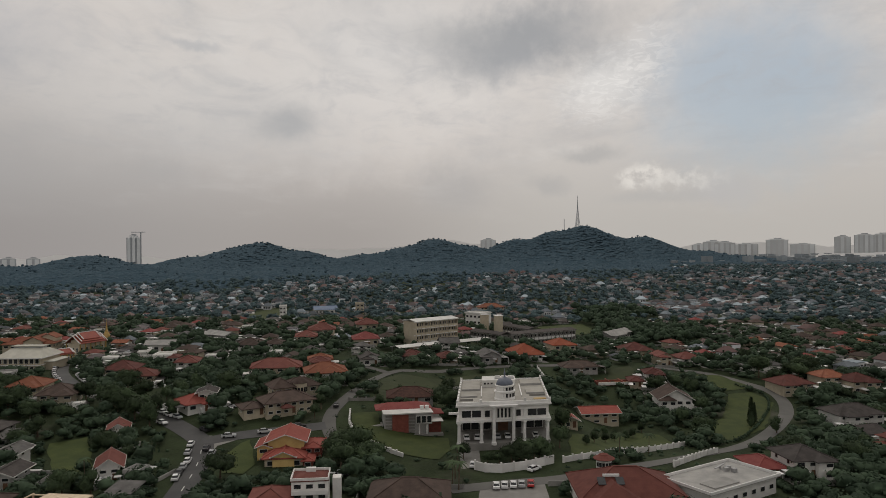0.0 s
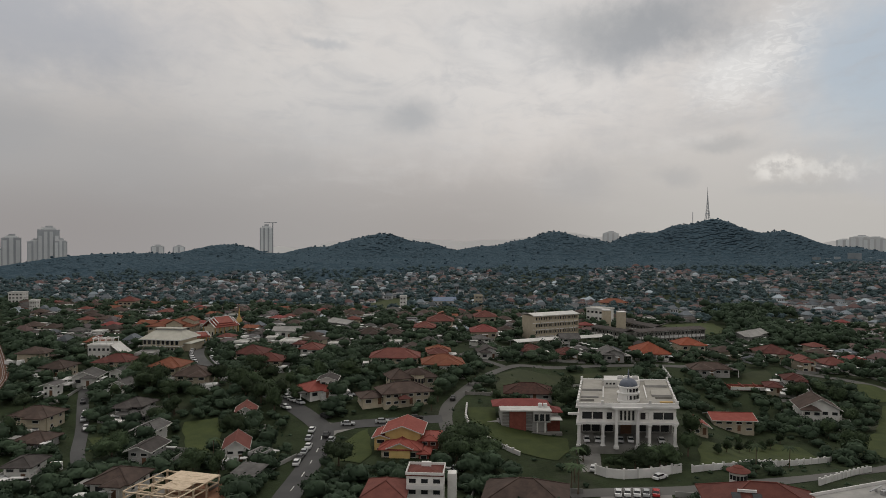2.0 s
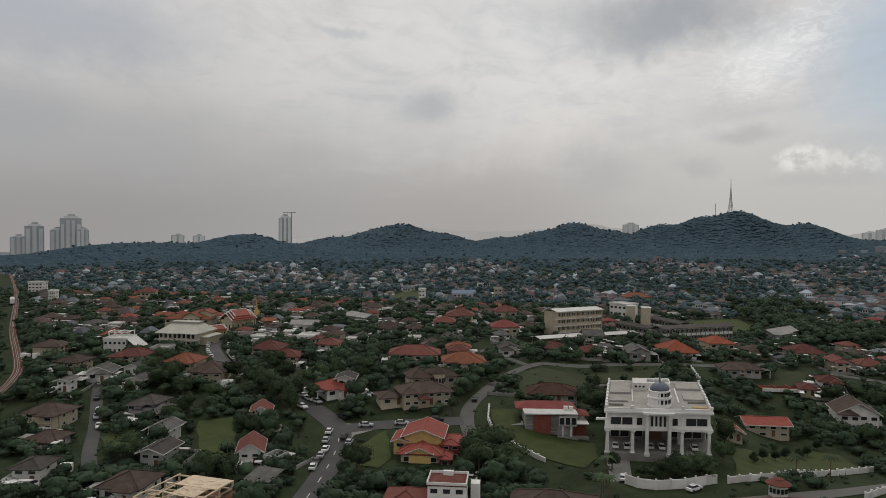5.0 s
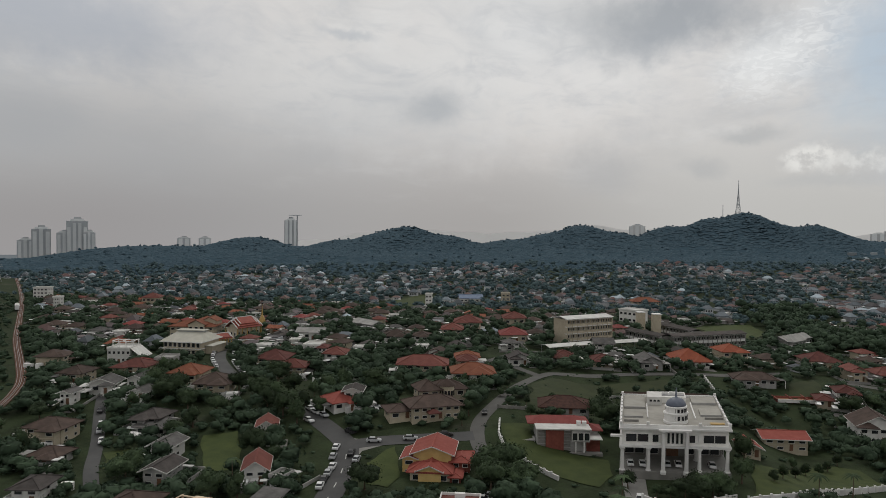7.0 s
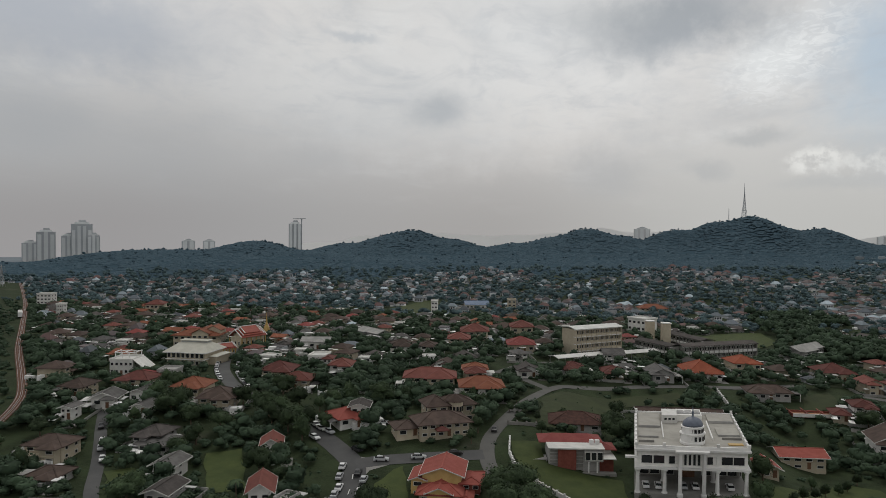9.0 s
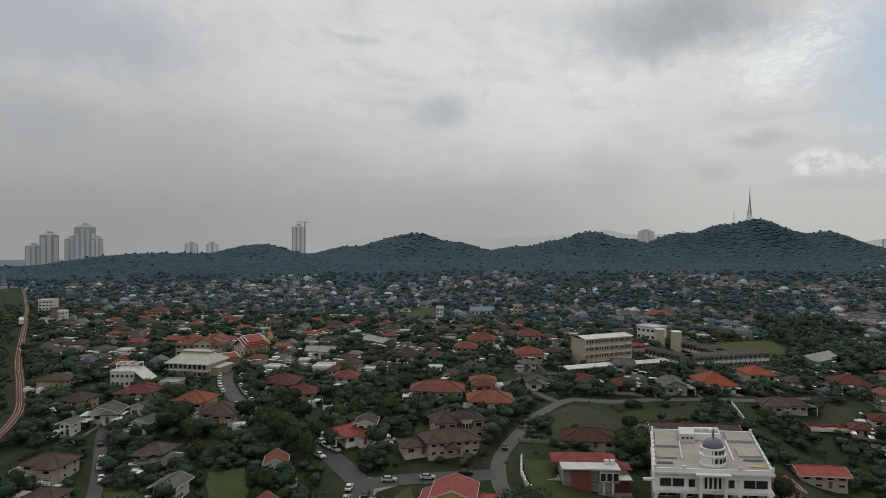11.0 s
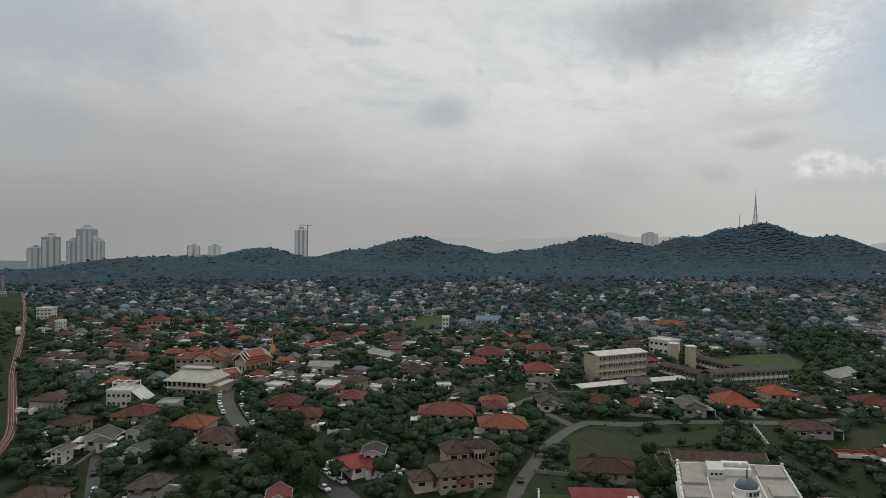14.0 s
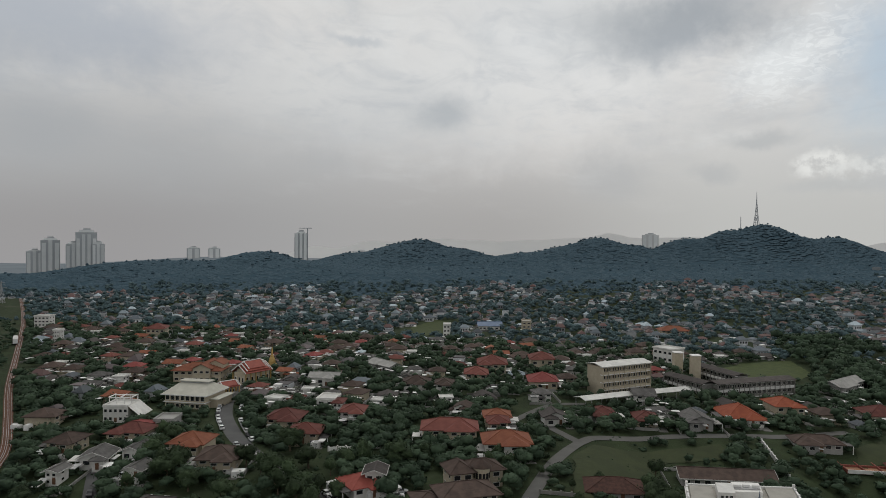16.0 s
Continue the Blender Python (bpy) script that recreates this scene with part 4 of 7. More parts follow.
house(149.5, 114.4, 10.0, 15.3, 12.0, 4.2, "two-storey house with cream walls under a dark red hipped roof", front=9, roof="hip", rc="roof_maroon", wc="wall_cream", storeys=2)
house(170.1, 122.6, 10.0, 11.9, 10.0, 5.0, "two-storey house with cream walls under a orange hipped roof", front=9, roof="hip", rc="roof_orange", wc="wall_cream", storeys=2)
house(179.9, 115.7, 10.0, 12.2, 12.0, 5.0, "two-storey house with cream walls under a maroon hipped roof", front=9, roof="hip", rc="roof_maroon", wc="wall_cream", storeys=2)
house(119.6, 166.9, 10.0, 11.0, 10.0, 4.2, "two-storey white-walled house under a red hipped roof", front=9, roof="hip", rc="roof_red", wc="wall_white", storeys=2)
house(-186.0, 58.3, 20.0, 7.4, 10.0, 3.8, "low house under a deep red metal roof", front=4, roof="hip", rc="roof_crimson", wc="wall_grey", storeys=1)
house(-181.1, 68.4, 16.0, 7.1, 9.0, 4.2, "grey flat-roofed building behind a hall", front=4, roof="flat", rc="roof_slab_grey", wc="wall_grey", storeys=2, over=0.3)
house(-178.4, 28.7, 20.0, 8.3, 9.0, 3.4, "white gabled house with a grey roof", front=9, roof="gable", rc="roof_grey", wc="wall_white", storeys=1)
house(19.5, 81.5, 8.0, 29.0, 9.0, 2.7, "long low outbuilding under a dark brown tiled roof behind the villa", front=4, roof="gable", rc="roof_brown", wc="wall_grey", storeys=1, plain=True)
house(-136.1, 116.4, 8.0, 7.7, 10.0, 5.0, "small white house with a flat roof", front=9, roof="flat", rc="roof_pale", wc="wall_white", storeys=2, over=0.3)
house(-118.1, 99.8, 12.0, 8.7, 10.0, 5.0, "two-storey white-walled house under a red hipped roof", front=9, roof="hip", rc="roof_red", wc="wall_white", storeys=2)
house(12.0, 272.0, -40.0, 13.5, 11.0, 11.5, "white three-storey school block with a flat roof", front=9, roof="flat", rc="roof_pale", wc="wall_white", storeys=3, over=0.5)
house(-5.0, 169.5, 14.0, 9.0, 9.0, 4.6, "pale blue-grey school building", front=9, roof="gable", rc="roof_grey", wc="wall_white", storeys=2)
house(-348.1, 286.8, 25.0, 12.9, 14.0, 8.0, "large red-roofed villa far across the town", front=9, roof="hip", rc="roof_red", wc="wall_cream", storeys=2)
house(-75.4, -43.9, -4.0, 5.0, 6.0, 2.7, "corrugated shed beside a building site", front=2, roof="shed", rc="roof_grey", wc="wall_grey", storeys=1, rh=1.0, caps=False)
house(-127.0, 435.0, 20.0, 20.1, 12.0, 4.2, "large shed under a bright blue metal roof", front=20, roof="gable", rc="roof_blue", wc="wall_white", storeys=1)
house(-145.2, 358.1, 12.0, 5.0, 10.0, 12.0, "white four-storey block in the town", front=20, roof="flat", rc="roof_pale", wc="wall_white", storeys=4, over=0.3)
house(-94.9, 433.4, 12.0, 7.1, 12.0, 9.0, "pink three-storey block in the town", front=20, roof="flat", rc="roof_slab", wc="wall_cream", storeys=3, over=0.3)
house(24.6, 444.1, 14.0, 22.0, 13.0, 5.0, "wide villa with an orange tiled roof", front=20, roof="hip", rc="roof_orange", wc="wall_cream", storeys=2)
house(-142.4, 207.4, -36.8, 21.0, 8.0, 4.2, "long shed under a dull metal roof", front=16, roof="gable", rc="roof_slab_grey", wc="wall_grey", storeys=1)
house(-159.8, 165.8, 12.0, 14.0, 8.0, 4.2, "long white house with a dull grey roof", front=14, roof="gable", rc="roof_slab_grey", wc="wall_white", storeys=1)
house(-129.5, 112.2, 12.0, 3.5, 8.0, 5.0, "white two-storey house with a dark red roof", front=12, roof="hip", rc="roof_maroon", wc="wall_white", storeys=2)
house(-111.7, 167.0, 14.0, 12.2, 12.0, 4.2, "white house with a brown hipped roof", front=12, roof="hip", rc="roof_brown", wc="wall_white", storeys=2)
house(-40.4, 121.4, 16.0, 8.7, 9.0, 3.4, "low white house with a dark gable roof", front=10, roof="gable", rc="roof_dark", wc="wall_white", storeys=1)
house(-61.8, 112.0, 14.0, 9.6, 9.0, 4.2, "cream house with an orange roof", front=10, roof="hip", rc="roof_orange", wc="wall_cream", storeys=2)

# ---------------------------------------------------------------- the white villa with the dome


def ring_wall(bm, w, d, t, z0, z1):
    """A closed parapet as one connected ring."""
    vs = []
    for z in (z0, z1):
        for k in (0, t):
            vs.append([bm.verts.new((sx * (w / 2 - k), sy * (d / 2 - k), z)) for sx, sy in ((-1, -1), (1, -1), (1, 1), (-1, 1))])
    lo, li, ho, hi = vs
    for i in range(4):
        j = (i + 1) % 4
        bm.faces.new((lo[i], lo[j], ho[j], ho[i]))
        bm.faces.new((li[j], li[i], hi[i], hi[j]))
        bm.faces.new((ho[i], ho[j], hi[j], hi[i]))
        bm.faces.new((lo[j], lo[i], li[i], li[j]))


def column_mesh(r, h):
    bm = bmesh.new()
    lathe(bm, ((r * 1.5, -0.5), (r * 1.5, 0.35), (r * 1.12, 0.5), (r, 0.9), (r * 0.86, h - 0.9), (r * 1.05, h - 0.75), (r * 1.05, h - 0.6), (r * 1.5, h - 0.35), (r * 1.5, h)), 14)
    return mesh_of("column", bm, "white_paint")


# the shade inside the villa's open ground floor is put into this colour
mk("recess_shade", (0.14, 0.135, 0.125), (0.22, 0.21, 0.195), 0.4, 0.85)


def villa():
    # raised and flattened to fit the camera's view; the podium fills the gap
    v = thing("villa", 17.3, 19.5, -1, 2.0, "large white three-storey villa with columns, roof terrace and blue dome", "villa")
    v.scale = (1.0, 1.02, 0.857)
    part("ground_floor", one_box(-13.2, 13.2, -5.0, 17.4, -2.5, 7.2), "recess_shade", v)
    part("floor_slab", one_box(-14.1, 14.1, -18.3, 17.8, 7.21, 7.75), "white_paint", v, "projecting white floor slab")
    part("upper_floor", one_box(-13.4, 13.4, -17.3, 17.4, 7.76, 12.6), "wall_white", v)
    part("cornice", one_box(-14.2, 14.2, -18.2, 18.0, 12.61, 13.15), "white_paint", v, "deep white cornice")
    part("roof_slab", one_box(-13.6, 13.6, -17.4, 17.3, 13.16, 13.3), "roof_slab", v, "weathered beige roof terrace")
    bm = bmesh.new()
    ring_wall(bm, 27.9, 35.6, 0.45, 13.16, 14.1)
    part("parapet", bm, "white_paint", v)
    part("plinth", one_box(-14.0, 14.0, -18.6, 17.5, -3.6, 0.12), "concrete", v, "grey paved podium")
    c1, c2 = column_mesh(0.5, 7.2), column_mesh(0.52, 12.6)
    for x, me, y in ((-13.3, c1, -17.7), (-6.7, c1, -17.7), (6.1, c1, -17.7), (13.1, c1, -17.7), (-3.0, c2, -18.75), (2.8, c2, -18.75), (-6.7, c1, -8.7), (6.1, c1, -8.7)):
        part("column", me, None, v, at=pose(x, y, 0))
    part("portico_slab", one_box(-4.2, 4.0, -19.6, -18.31, 12.61, 13.15), "white_paint", v)
    for x in (-11.1, -8.15, 8.45, 11.25):
        window(v, x, -17.32, 8.7, 0, 2.9, 2.5)
    window(v, -4.5, -17.32, 8.7, 0, 2.6, 2.4)
    window(v, 4.7, -17.32, 8.7, 0, 2.4, 2.4)
    for x in (-1.7, -0.6, 0.5, 1.6):
        window(v, x, -17.32, 8.3, 0, 0.8, 3.4)
    for k, x in enumerate((-11.5, -8.8, -5.0, 4.6, 8.6, 11.3)):
        window(v, x, -5.02, 0.8, 0, 2.6, 4.4)
    part("door", one_box(-1.6, 1.6, -5.12, -5.004, 0.13, 4.2), "door_wood", v, "tall dark double door")
    for s, r in ((13.42, 90), (-13.42, -90)):
        for y in (-12.5, -7.0, -1.5, 4.0, 9.5, 14.5):
            window(v, s, y, 8.8, r, 2.2, 2.2)
            if y > -10:
                window(v, s - math.copysign(0.2, s), y, 1.4, r, 2.0, 2.4)
    # roof works
    part("roof_room", one_box(-6.6, -2.4, 7.0, 14.5, 13.31, 16.0), "wall_white", v, "white roof-top plant room")
    for x in (-5.6, -4.5, -3.4):
        window(v, x, 6.98, 14.3, 0, 0.9, 0.9)
    part("roof_room", one_box(-2.39, 4.6, 9.5, 16.8, 13.31, 15.4), "wall_white", v)
    part("roof_kerb", one_box(-6.9, -6.6, -9.0, 6.99, 13.31, 13.9), "white_paint", v)
    part("roof_kerb", one_box(5.6, 5.9, -9.0, 9.0, 13.31, 13.9), "white_paint", v)
    for x0, x1, y in ((-13.1, -9.2, -12.5), (8.2, 13.1, -8.5)):
        part("roof_kerb", one_box(x0, x1, y, y + 0.35, 13.31, 13.95), "concrete", v)
    for x0, x1, y0, y1, z1, lab in ((6.2, 13.1, 8.2, 16.8, 14.0, "raised beige roof bay"), (7.4, 13.1, -5.2, 2.2, 13.8, "raised beige roof bay"), (-13.1, -7.2, 2.0, 16.8, 13.9, "raised beige roof bay"), (-13.1, -8.0, -8.0, -1.6, 13.75, "raised beige roof bay")):
        part("roof_bay", one_box(x0, x1, y0, y1, 13.31, z1), "roof_slab", v, lab)
        part("bay_edge", one_box(x0 - 0.02, x1, y0 - 0.22, y0 - 0.004, 13.31, z1 + 0.12), "wall_grey", v)
    part("tarpaulin", one_box(9.2, 12.9, -13.6, -12.0, 13.31, 13.55), "gold_paint", v, "folded yellow tarpaulin")
    for x, y in ((-1.4, 12.0), (0.8, 12.3), (3.2, 12.0)):
        bm = bmesh.new()
        bar(bm, (x - 0.9, y, 16.2), (x + 0.9, y, 16.2), 0.75, 0.75)
        part("water_tank", bm, "white_paint", v, "white roof-top water tank")
    part("tank_rack", one_box(-2.6, 4.2, 11.0, 13.4, 15.41, 15.8), "steel", v)
    for x, y in ((-13.7, -17.5), (13.7, -17.5), (-13.7, 17.5), (13.7, 17.5), (-6.9, -17.6), (6.2, -17.6)):
        part("urn", one_box(x - 0.35, x + 0.35, y - 0.35, y + 0.35, 14.1, 14.95), "white_paint", v)
    for y in (-13, -9, -5, -1, 3, 7, 11, 15):
        for s in (-13.72, 13.72):
            part("parapet_post", one_box(s - 0.22, s + 0.22, y - 0.22, y + 0.22, 14.1, 14.5), "white_paint", v)
    bm = bmesh.new()
    lathe(bm, ((3.2, 13.31), (3.2, 13.9), (3.0, 14.0), (3.0, 16.1), (3.3, 16.2), (3.3, 16.5), (2.7, 16.6), (2.7, 18.1), (2.95, 18.2), (2.95, 18.5), (2.65, 18.6)), 24, 0.4, -11.5)
    drum = part("drum", bm, "white_paint", v, "round white two-tier drum")
    for k in range(16):
        a = 2 * math.pi * (k + 0.5) / 16
        for r, z, h in ((2.98, 14.5, 1.3), (2.68, 16.85, 1.1)):
            part("drum_window", one_box(-0.3, 0.3, -0.06, 0.06, 0, h), "glass_dark", drum, at=pose(0.4 + r * math.cos(a), -11.5 + r * math.sin(a), z, 0, 0, math.degrees(a) + 90))
    bm = bmesh.new()
    lathe(bm, [(2.6 * math.cos(t * math.pi / 2 / 7) + 0.02, 18.61 + 2.5 * math.sin(t * math.pi / 2 / 7)) for t in range(7)] + [(0.3, 21.2), (0.22, 22.2), (0.34, 22.4), (0.2, 22.7), (0.05, 24.2)], 24, 0.4, -11.5)
    part("dome", bm, "dome_blue", v, "slate-blue dome with a finial", smooth=True)
    # white awning at the villa's left side
    part("roof_rail", one_box(-16.4, -13.41, -16.0, -15.0, 9.6, 10.2), "white_paint", v)
    # the plan is skewed to fit the lens-warped view from the camera
    skew = Matrix.Identity(4)
    skew[1][0] = 0.19
    for o in v.children_recursive:
        if o.matrix_basis == Matrix.Identity(4) and o.data.users == 1:
            o.data.transform(skew)
        elif o.parent == v:
            turned = abs(o.matrix_basis[1][0]) < 0.1
            o.location = skew @ o.location
            if turned:
                o.matrix_basis = Matrix.Translation(o.location) @ Matrix.Rotation(math.atan(0.19), 4, "Z") @ Matrix.Translation(-o.location) @ o.matrix_basis
    for o in drum.children:
        o.location = skew @ Vector((0.4, -11.5, 0)) + o.location - Vector((0.4, -11.5, 0))
    occupy(17.4, 19.5, 31, 39, 9, 16, 2)


villa()


def wall_run(pts, h, label, mat="white_paint", post=3.2, thick=0.3, name="garden_wall"):
    """A boundary wall along straight runs, with piers."""
    ob = thing(name, pts[0][0], pts[0][1], 0, 0.0, label, "wall")
    o = Vector((pts[0][0], pts[0][1], 0))
    for a, b in zip(pts, pts[1:]):
        a, b = Vector((*a, 0)) - o, Vector((*b, 0)) - o
        n = max(1, round((b - a).length / post))
        for k in range(n):
            p, q = a.lerp(b, k / n), a.lerp(b, (k + 1) / n)
            zp = terrain(p.x + o.x, p.y + o.y)
            zq = terrain(q.x + o.x, q.y + o.y)
            bm = bmesh.new()
            bar(bm, p + Vector((0, 0, zp + h / 2 - 0.2)), q + Vector((0, 0, zq + h / 2 - 0.2)), thick, h + 0.4)
            part("panel", bm, mat, ob)
            part("pier", one_box(p.x - 0.25, p.x + 0.25, p.y - 0.25, p.y + 0.25, zp - 0.4, zp + h + 0.35), mat, ob)
    for a, b in zip(pts, pts[1:]):
        occupy((a[0] + b[0]) / 2, (a[1] + b[1]) / 2, math.dist(a, b) + 1, 1.5, math.degrees(math.atan2(b[1] - a[1], b[0] - a[0])), 9, 1)
    return ob


wall_run([(8.2, -18.5), (11.0, -20.6), (15.2, -21.0), (22.0, -18.1), (30.0, -12.4)], 2.3, "curved white boundary wall with piers along the road")
wall_run([(32.7, -11.8), (44.0, -5.0), (60.7, 14.5), (78.3, 30.0)], 1.6, "long white garden wall along the lane")
wall_run([(-33.1, 25.4), (-31.8, 16.0), (-29.5, 9.3), (-25.0, 2.5), (-20.1, -2.2), (-12.2, -8.5)], 1.2, "low white curved wall round the brick house lawn", post=2.5, thick=0.4)
wall_run([(-35.9, 39.4), (-23.9, 39.9)], 1.0, "grey kerb wall beside the brick house", "concrete")
wall_run([(62.5, -13.5), (69.0, -5.0), (76.5, 5.5), (84.0, 15.0)], 1.6, "white plot wall on the outer side of the lane")
wall_run([(42.5, 84.0), (38.0, 129.0)], 1.6, "straight white boundary wall behind the villa", thick=0.4)
wall_run([(-111.0, 59.5), (-95.0, 67.5)], 1.4, "white garden wall among trees")


# ---------------------------------------------------------------- brick house, red and yellow house, mansion


def brick_house():
    h = thing("house", -12.3, 19.4, 12, 0.8, "modern house of dark brick panels with a red roof", "house")
    w, d = 19.0, 11.0
    part("wall", one_box(-9.0, 5.2, -4.5, 5.5, -1, 6.6), "wall_grey", h)
    part("brick_panel", one_box(-6.5, -1.4, -5.3, -4.504, -0.5, 6.3), "wall_brick", h, "tall dark red brick panel")
    for x0, x1 in ((-8.6, -6.55), (-1.35, 0.6)):
        for k in range(6):
            part("louvre", one_box(x0, x1, -4.9, -4.504, 0.5 + k * 1.0, 1.1 + k * 1.0), "concrete", h, "grey concrete louvre")
    part("bay", one_box(0.8, 6.0, -6.0, -4.504, 3.2, 6.4), "wall_grey", h)
    for x in (1.7, 3.4, 5.1):
        window(h, x, -6.02, 3.6, 0, 1.5, 2.3)
    for x in (2.0, 4.4):
        part("pillar", one_box(x - 0.18, x + 0.18, -5.9, -5.5, -1, 3.2), "white_paint", h)
    part("lower_wall", one_box(5.2, 9.4, -3.0, 5.5, -1, 3.6), "wall_brick", h)
    part("roof_slab", one_box(-9.4, 6.4, -6.2, 0.2, 6.61, 6.95), "roof_pale", h, "pale flat roof slab")
    part("terrace_slab", one_box(5.0, 9.8, -5.2, 1.0, 3.61, 3.85), "roof_pale", h)
    part("roof", roof_mesh("hip", 17.0, 7.0, 6.96, 1.5, 0.7, "roof_crimson"), None, h, at=pose(-2.2, 3.8, 0))
    part("roof", roof_mesh("hip", 5.6, 6.0, 5.2, 1.2, 0.5, "roof_crimson"), None, h, at=pose(7.4, 2.6, 0))
    part("side_wall", one_box(5.21, 9.3, 0.2, 5.4, 3.86, 5.2), "wall_white", h)
    for x in (3.4, 5.0):
        part("water_tank", one_box(x - 0.6, x + 0.6, -2.0, -0.9, 6.96, 8.1), "white_paint", h, "white roof-top water tank")
    part("step", one_box(-9.6, 9.6, -6.4, -4.6, -1, 0.15), "concrete", h)
    part("carport", one_box(-14.5, -9.2, -3.0, 1.5, 2.5, 2.7), "roof_slab_grey", h, "flat grey carport roof")
    for x, y in ((-14.2, -2.7), (-9.5, -2.7), (-14.2, 1.2)):
        part("pillar", one_box(x - 0.12, x + 0.12, y - 0.12, y + 0.12, -1, 2.5), "steel", h)
    occupy(-12.8, 19.4, 26, 15, 12, 16, 2)


brick_house()


def yellow_house():
    h = thing("house", -45.6, -7.0, 8, -0.7, "red-roofed house with ochre gables stepping down in tiers", "house")
    h.scale = (1.04, 1.0, 0.93)
    volume(h, 9.6, 11.5, 6.6, "gable", "roof_rose", "wall_yellow", rh=2.4, over=0.9, oy=1.0, storeys=2, cols=3, door=False, sides=True, blind=True)
    volume(h, 9.8, 5.6, 3.5, "hip", "roof_rose", "wall_cream", rh=2.0, over=0.9, oy=-7.5, storeys=1, cols=3)
    volume(h, 5.6, 6.2, 3.9, "gable", "roof_rose", "wall_yellow", rh=1.7, over=0.7, oy=-7.8, storeys=1, cols=1, door=False, sides=False, blind=True)
    volume(h, 4.6, 9.0, 4.6, "hip", "roof_rose", "wall_brick", rh=1.0, over=0.8, ox=7.2, oy=0.0, storeys=2, cols=2, door=False)
    volume(h, 2.6, 6.0, 2.6, "hip", "roof_rose", "wall_brick", rh=0.7, over=0.6, ox=6.4, oy=-8.0, storeys=1, cols=1, door=False, sides=False)
    volume(h, 3.4, 9.0, 5.2, "gable", "roof_rose", "wall_yellow", rh=1.0, over=0.7, ox=-5.9, oy=-0.5, storeys=2, cols=1, door=False)
    occupy(-47.2, -6.8, 24, 26, 8, 12, 2)


yellow_house()


def mansion():
    h = thing("mansion", -55.2, 27.0, 31, None, "cream mansion with brown hipped roofs and a round turret", "mansion")
    volume(h, 15.5, 10.0, 4.4, "hip", "roof_brown", "wall_cream", rh=2.6, over=1.2, storeys=2, cols=6)
    volume(h, 7.5, 8.0, 2.8, "hip", "roof_brown", "wall_cream", rh=1.4, over=1.0, ox=-10.6, oy=2.0, storeys=1, cols=2)
    volume(h, 6.5, 9.0, 6.6, "hip", "roof_brown", "wall_cream", rh=2.6, over=1.0, ox=1.5, oy=12.0, storeys=2, cols=2, door=False)
    volume(h, 12.0, 8.0, 6.2, "hip", "roof_brown", "wall_cream", rh=2.4, over=1.0, ox=8.5, oy=13.0, storeys=2, cols=3, door=False)
    bm = bmesh.new()
    lathe(bm, ((2.4, -1), (2.4, 7.4), (2.6, 7.5), (2.6, 7.7)), 18, 7.6, 8.4)
    part("turret", bm, "wall_cream", h, "round cream turret")
    bm = bmesh.new()
    lathe(bm, ((3.1, 7.71), (2.9, 7.95), (0.1, 10.0)), 18, 7.6, 8.4)
    part("turret_roof", bm, "roof_brown", h)
    for k in range(7):
        a = radians(-170 + k * 26)
        for z in (1.2, 4.6):
            part("turret_window", one_box(-0.4, 0.4, -0.05, 0.05, 0, 1.6), "glass_dark", h, at=pose(7.6 + 2.42 * math.cos(a), 8.4 + 2.42 * math.sin(a), z, 0, 0, math.degrees(a) + 90))
    bm = bmesh.new()
    solid(bm, [(-3.2, -7.5), (0.4, -7.5), (0.4, -5.004), (-3.2, -5.004)], 2.6, 2.9)
    part("porch_roof", roof_mesh("hip", 3.2, 2.6, 2.9, 1.0, 0.4, "roof_maroon"), None, h, at=pose(-1.4, -6.4, 0))
    part("porch", bm, "wall_cream", h)
    occupy(-58, 27.4, 28, 16, 16, 9, 2)
    occupy(-59, 42, 24, 14, 16, 2, 2)


mansion()


# ---------------------------------------------------------------- building site, white house, flat roofs by the road


def building_site():
    s = thing("unfinished_building", -87.2, -57.5, -4, 0.0, "unfinished house frame of pale timber and concrete beams", "building site")
    s.scale = (0.8, 1.25, 0.54)
    xs_, ys_ = (-9.0, -4.5, 0.0, 4.5, 9.0), (-6.0, -2.0, 2.0, 6.0)
    for x in xs_:
        for y in ys_:
            part("post", one_box(x - 0.17, x + 0.17, y - 0.17, y + 0.17, -0.5, 6.0), "timber", s)
    for z in (3.1, 6.0):
        for y in ys_:
            part("beam", one_box(-9.3, 9.3, y - 0.2, y + 0.2, z + 0.002, z + 0.42), "timber", s)
        for x in xs_:
            part("beam", one_box(x - 0.2, x + 0.2, -6.3, 6.3, z + 0.43, z + 0.8), "timber", s)
    part("deck", one_box(-4.2, 9.2, 1.2, 6.2, 6.81, 6.95), "timber", s, "pale plywood deck")
    part("deck", one_box(-1.2, 6.8, -3.2, 1.1, 6.81, 6.93), "timber", s)
    part("slab", one_box(-9.4, 9.4, -6.4, 6.4, -0.5, 0.1), "concrete", s, "grey concrete slab")
    r_ = random.Random(4)
    for k in range(26):
        x, y, a = r_.uniform(-8, 8), r_.uniform(-5, 5), r_.uniform(-0.6, 0.6)
        bm = bmesh.new()
        bar(bm, (x - 1.2, y - a, 6.9 + 0.05 * (k % 3)), (x + 1.2, y + a, 6.98 + 0.05 * (k % 3)), 0.18, 0.12)
        part("plank", bm, "timber", s)
    occupy(-87.2, -57.5, 18, 20, -4, 4, 2)


building_site()


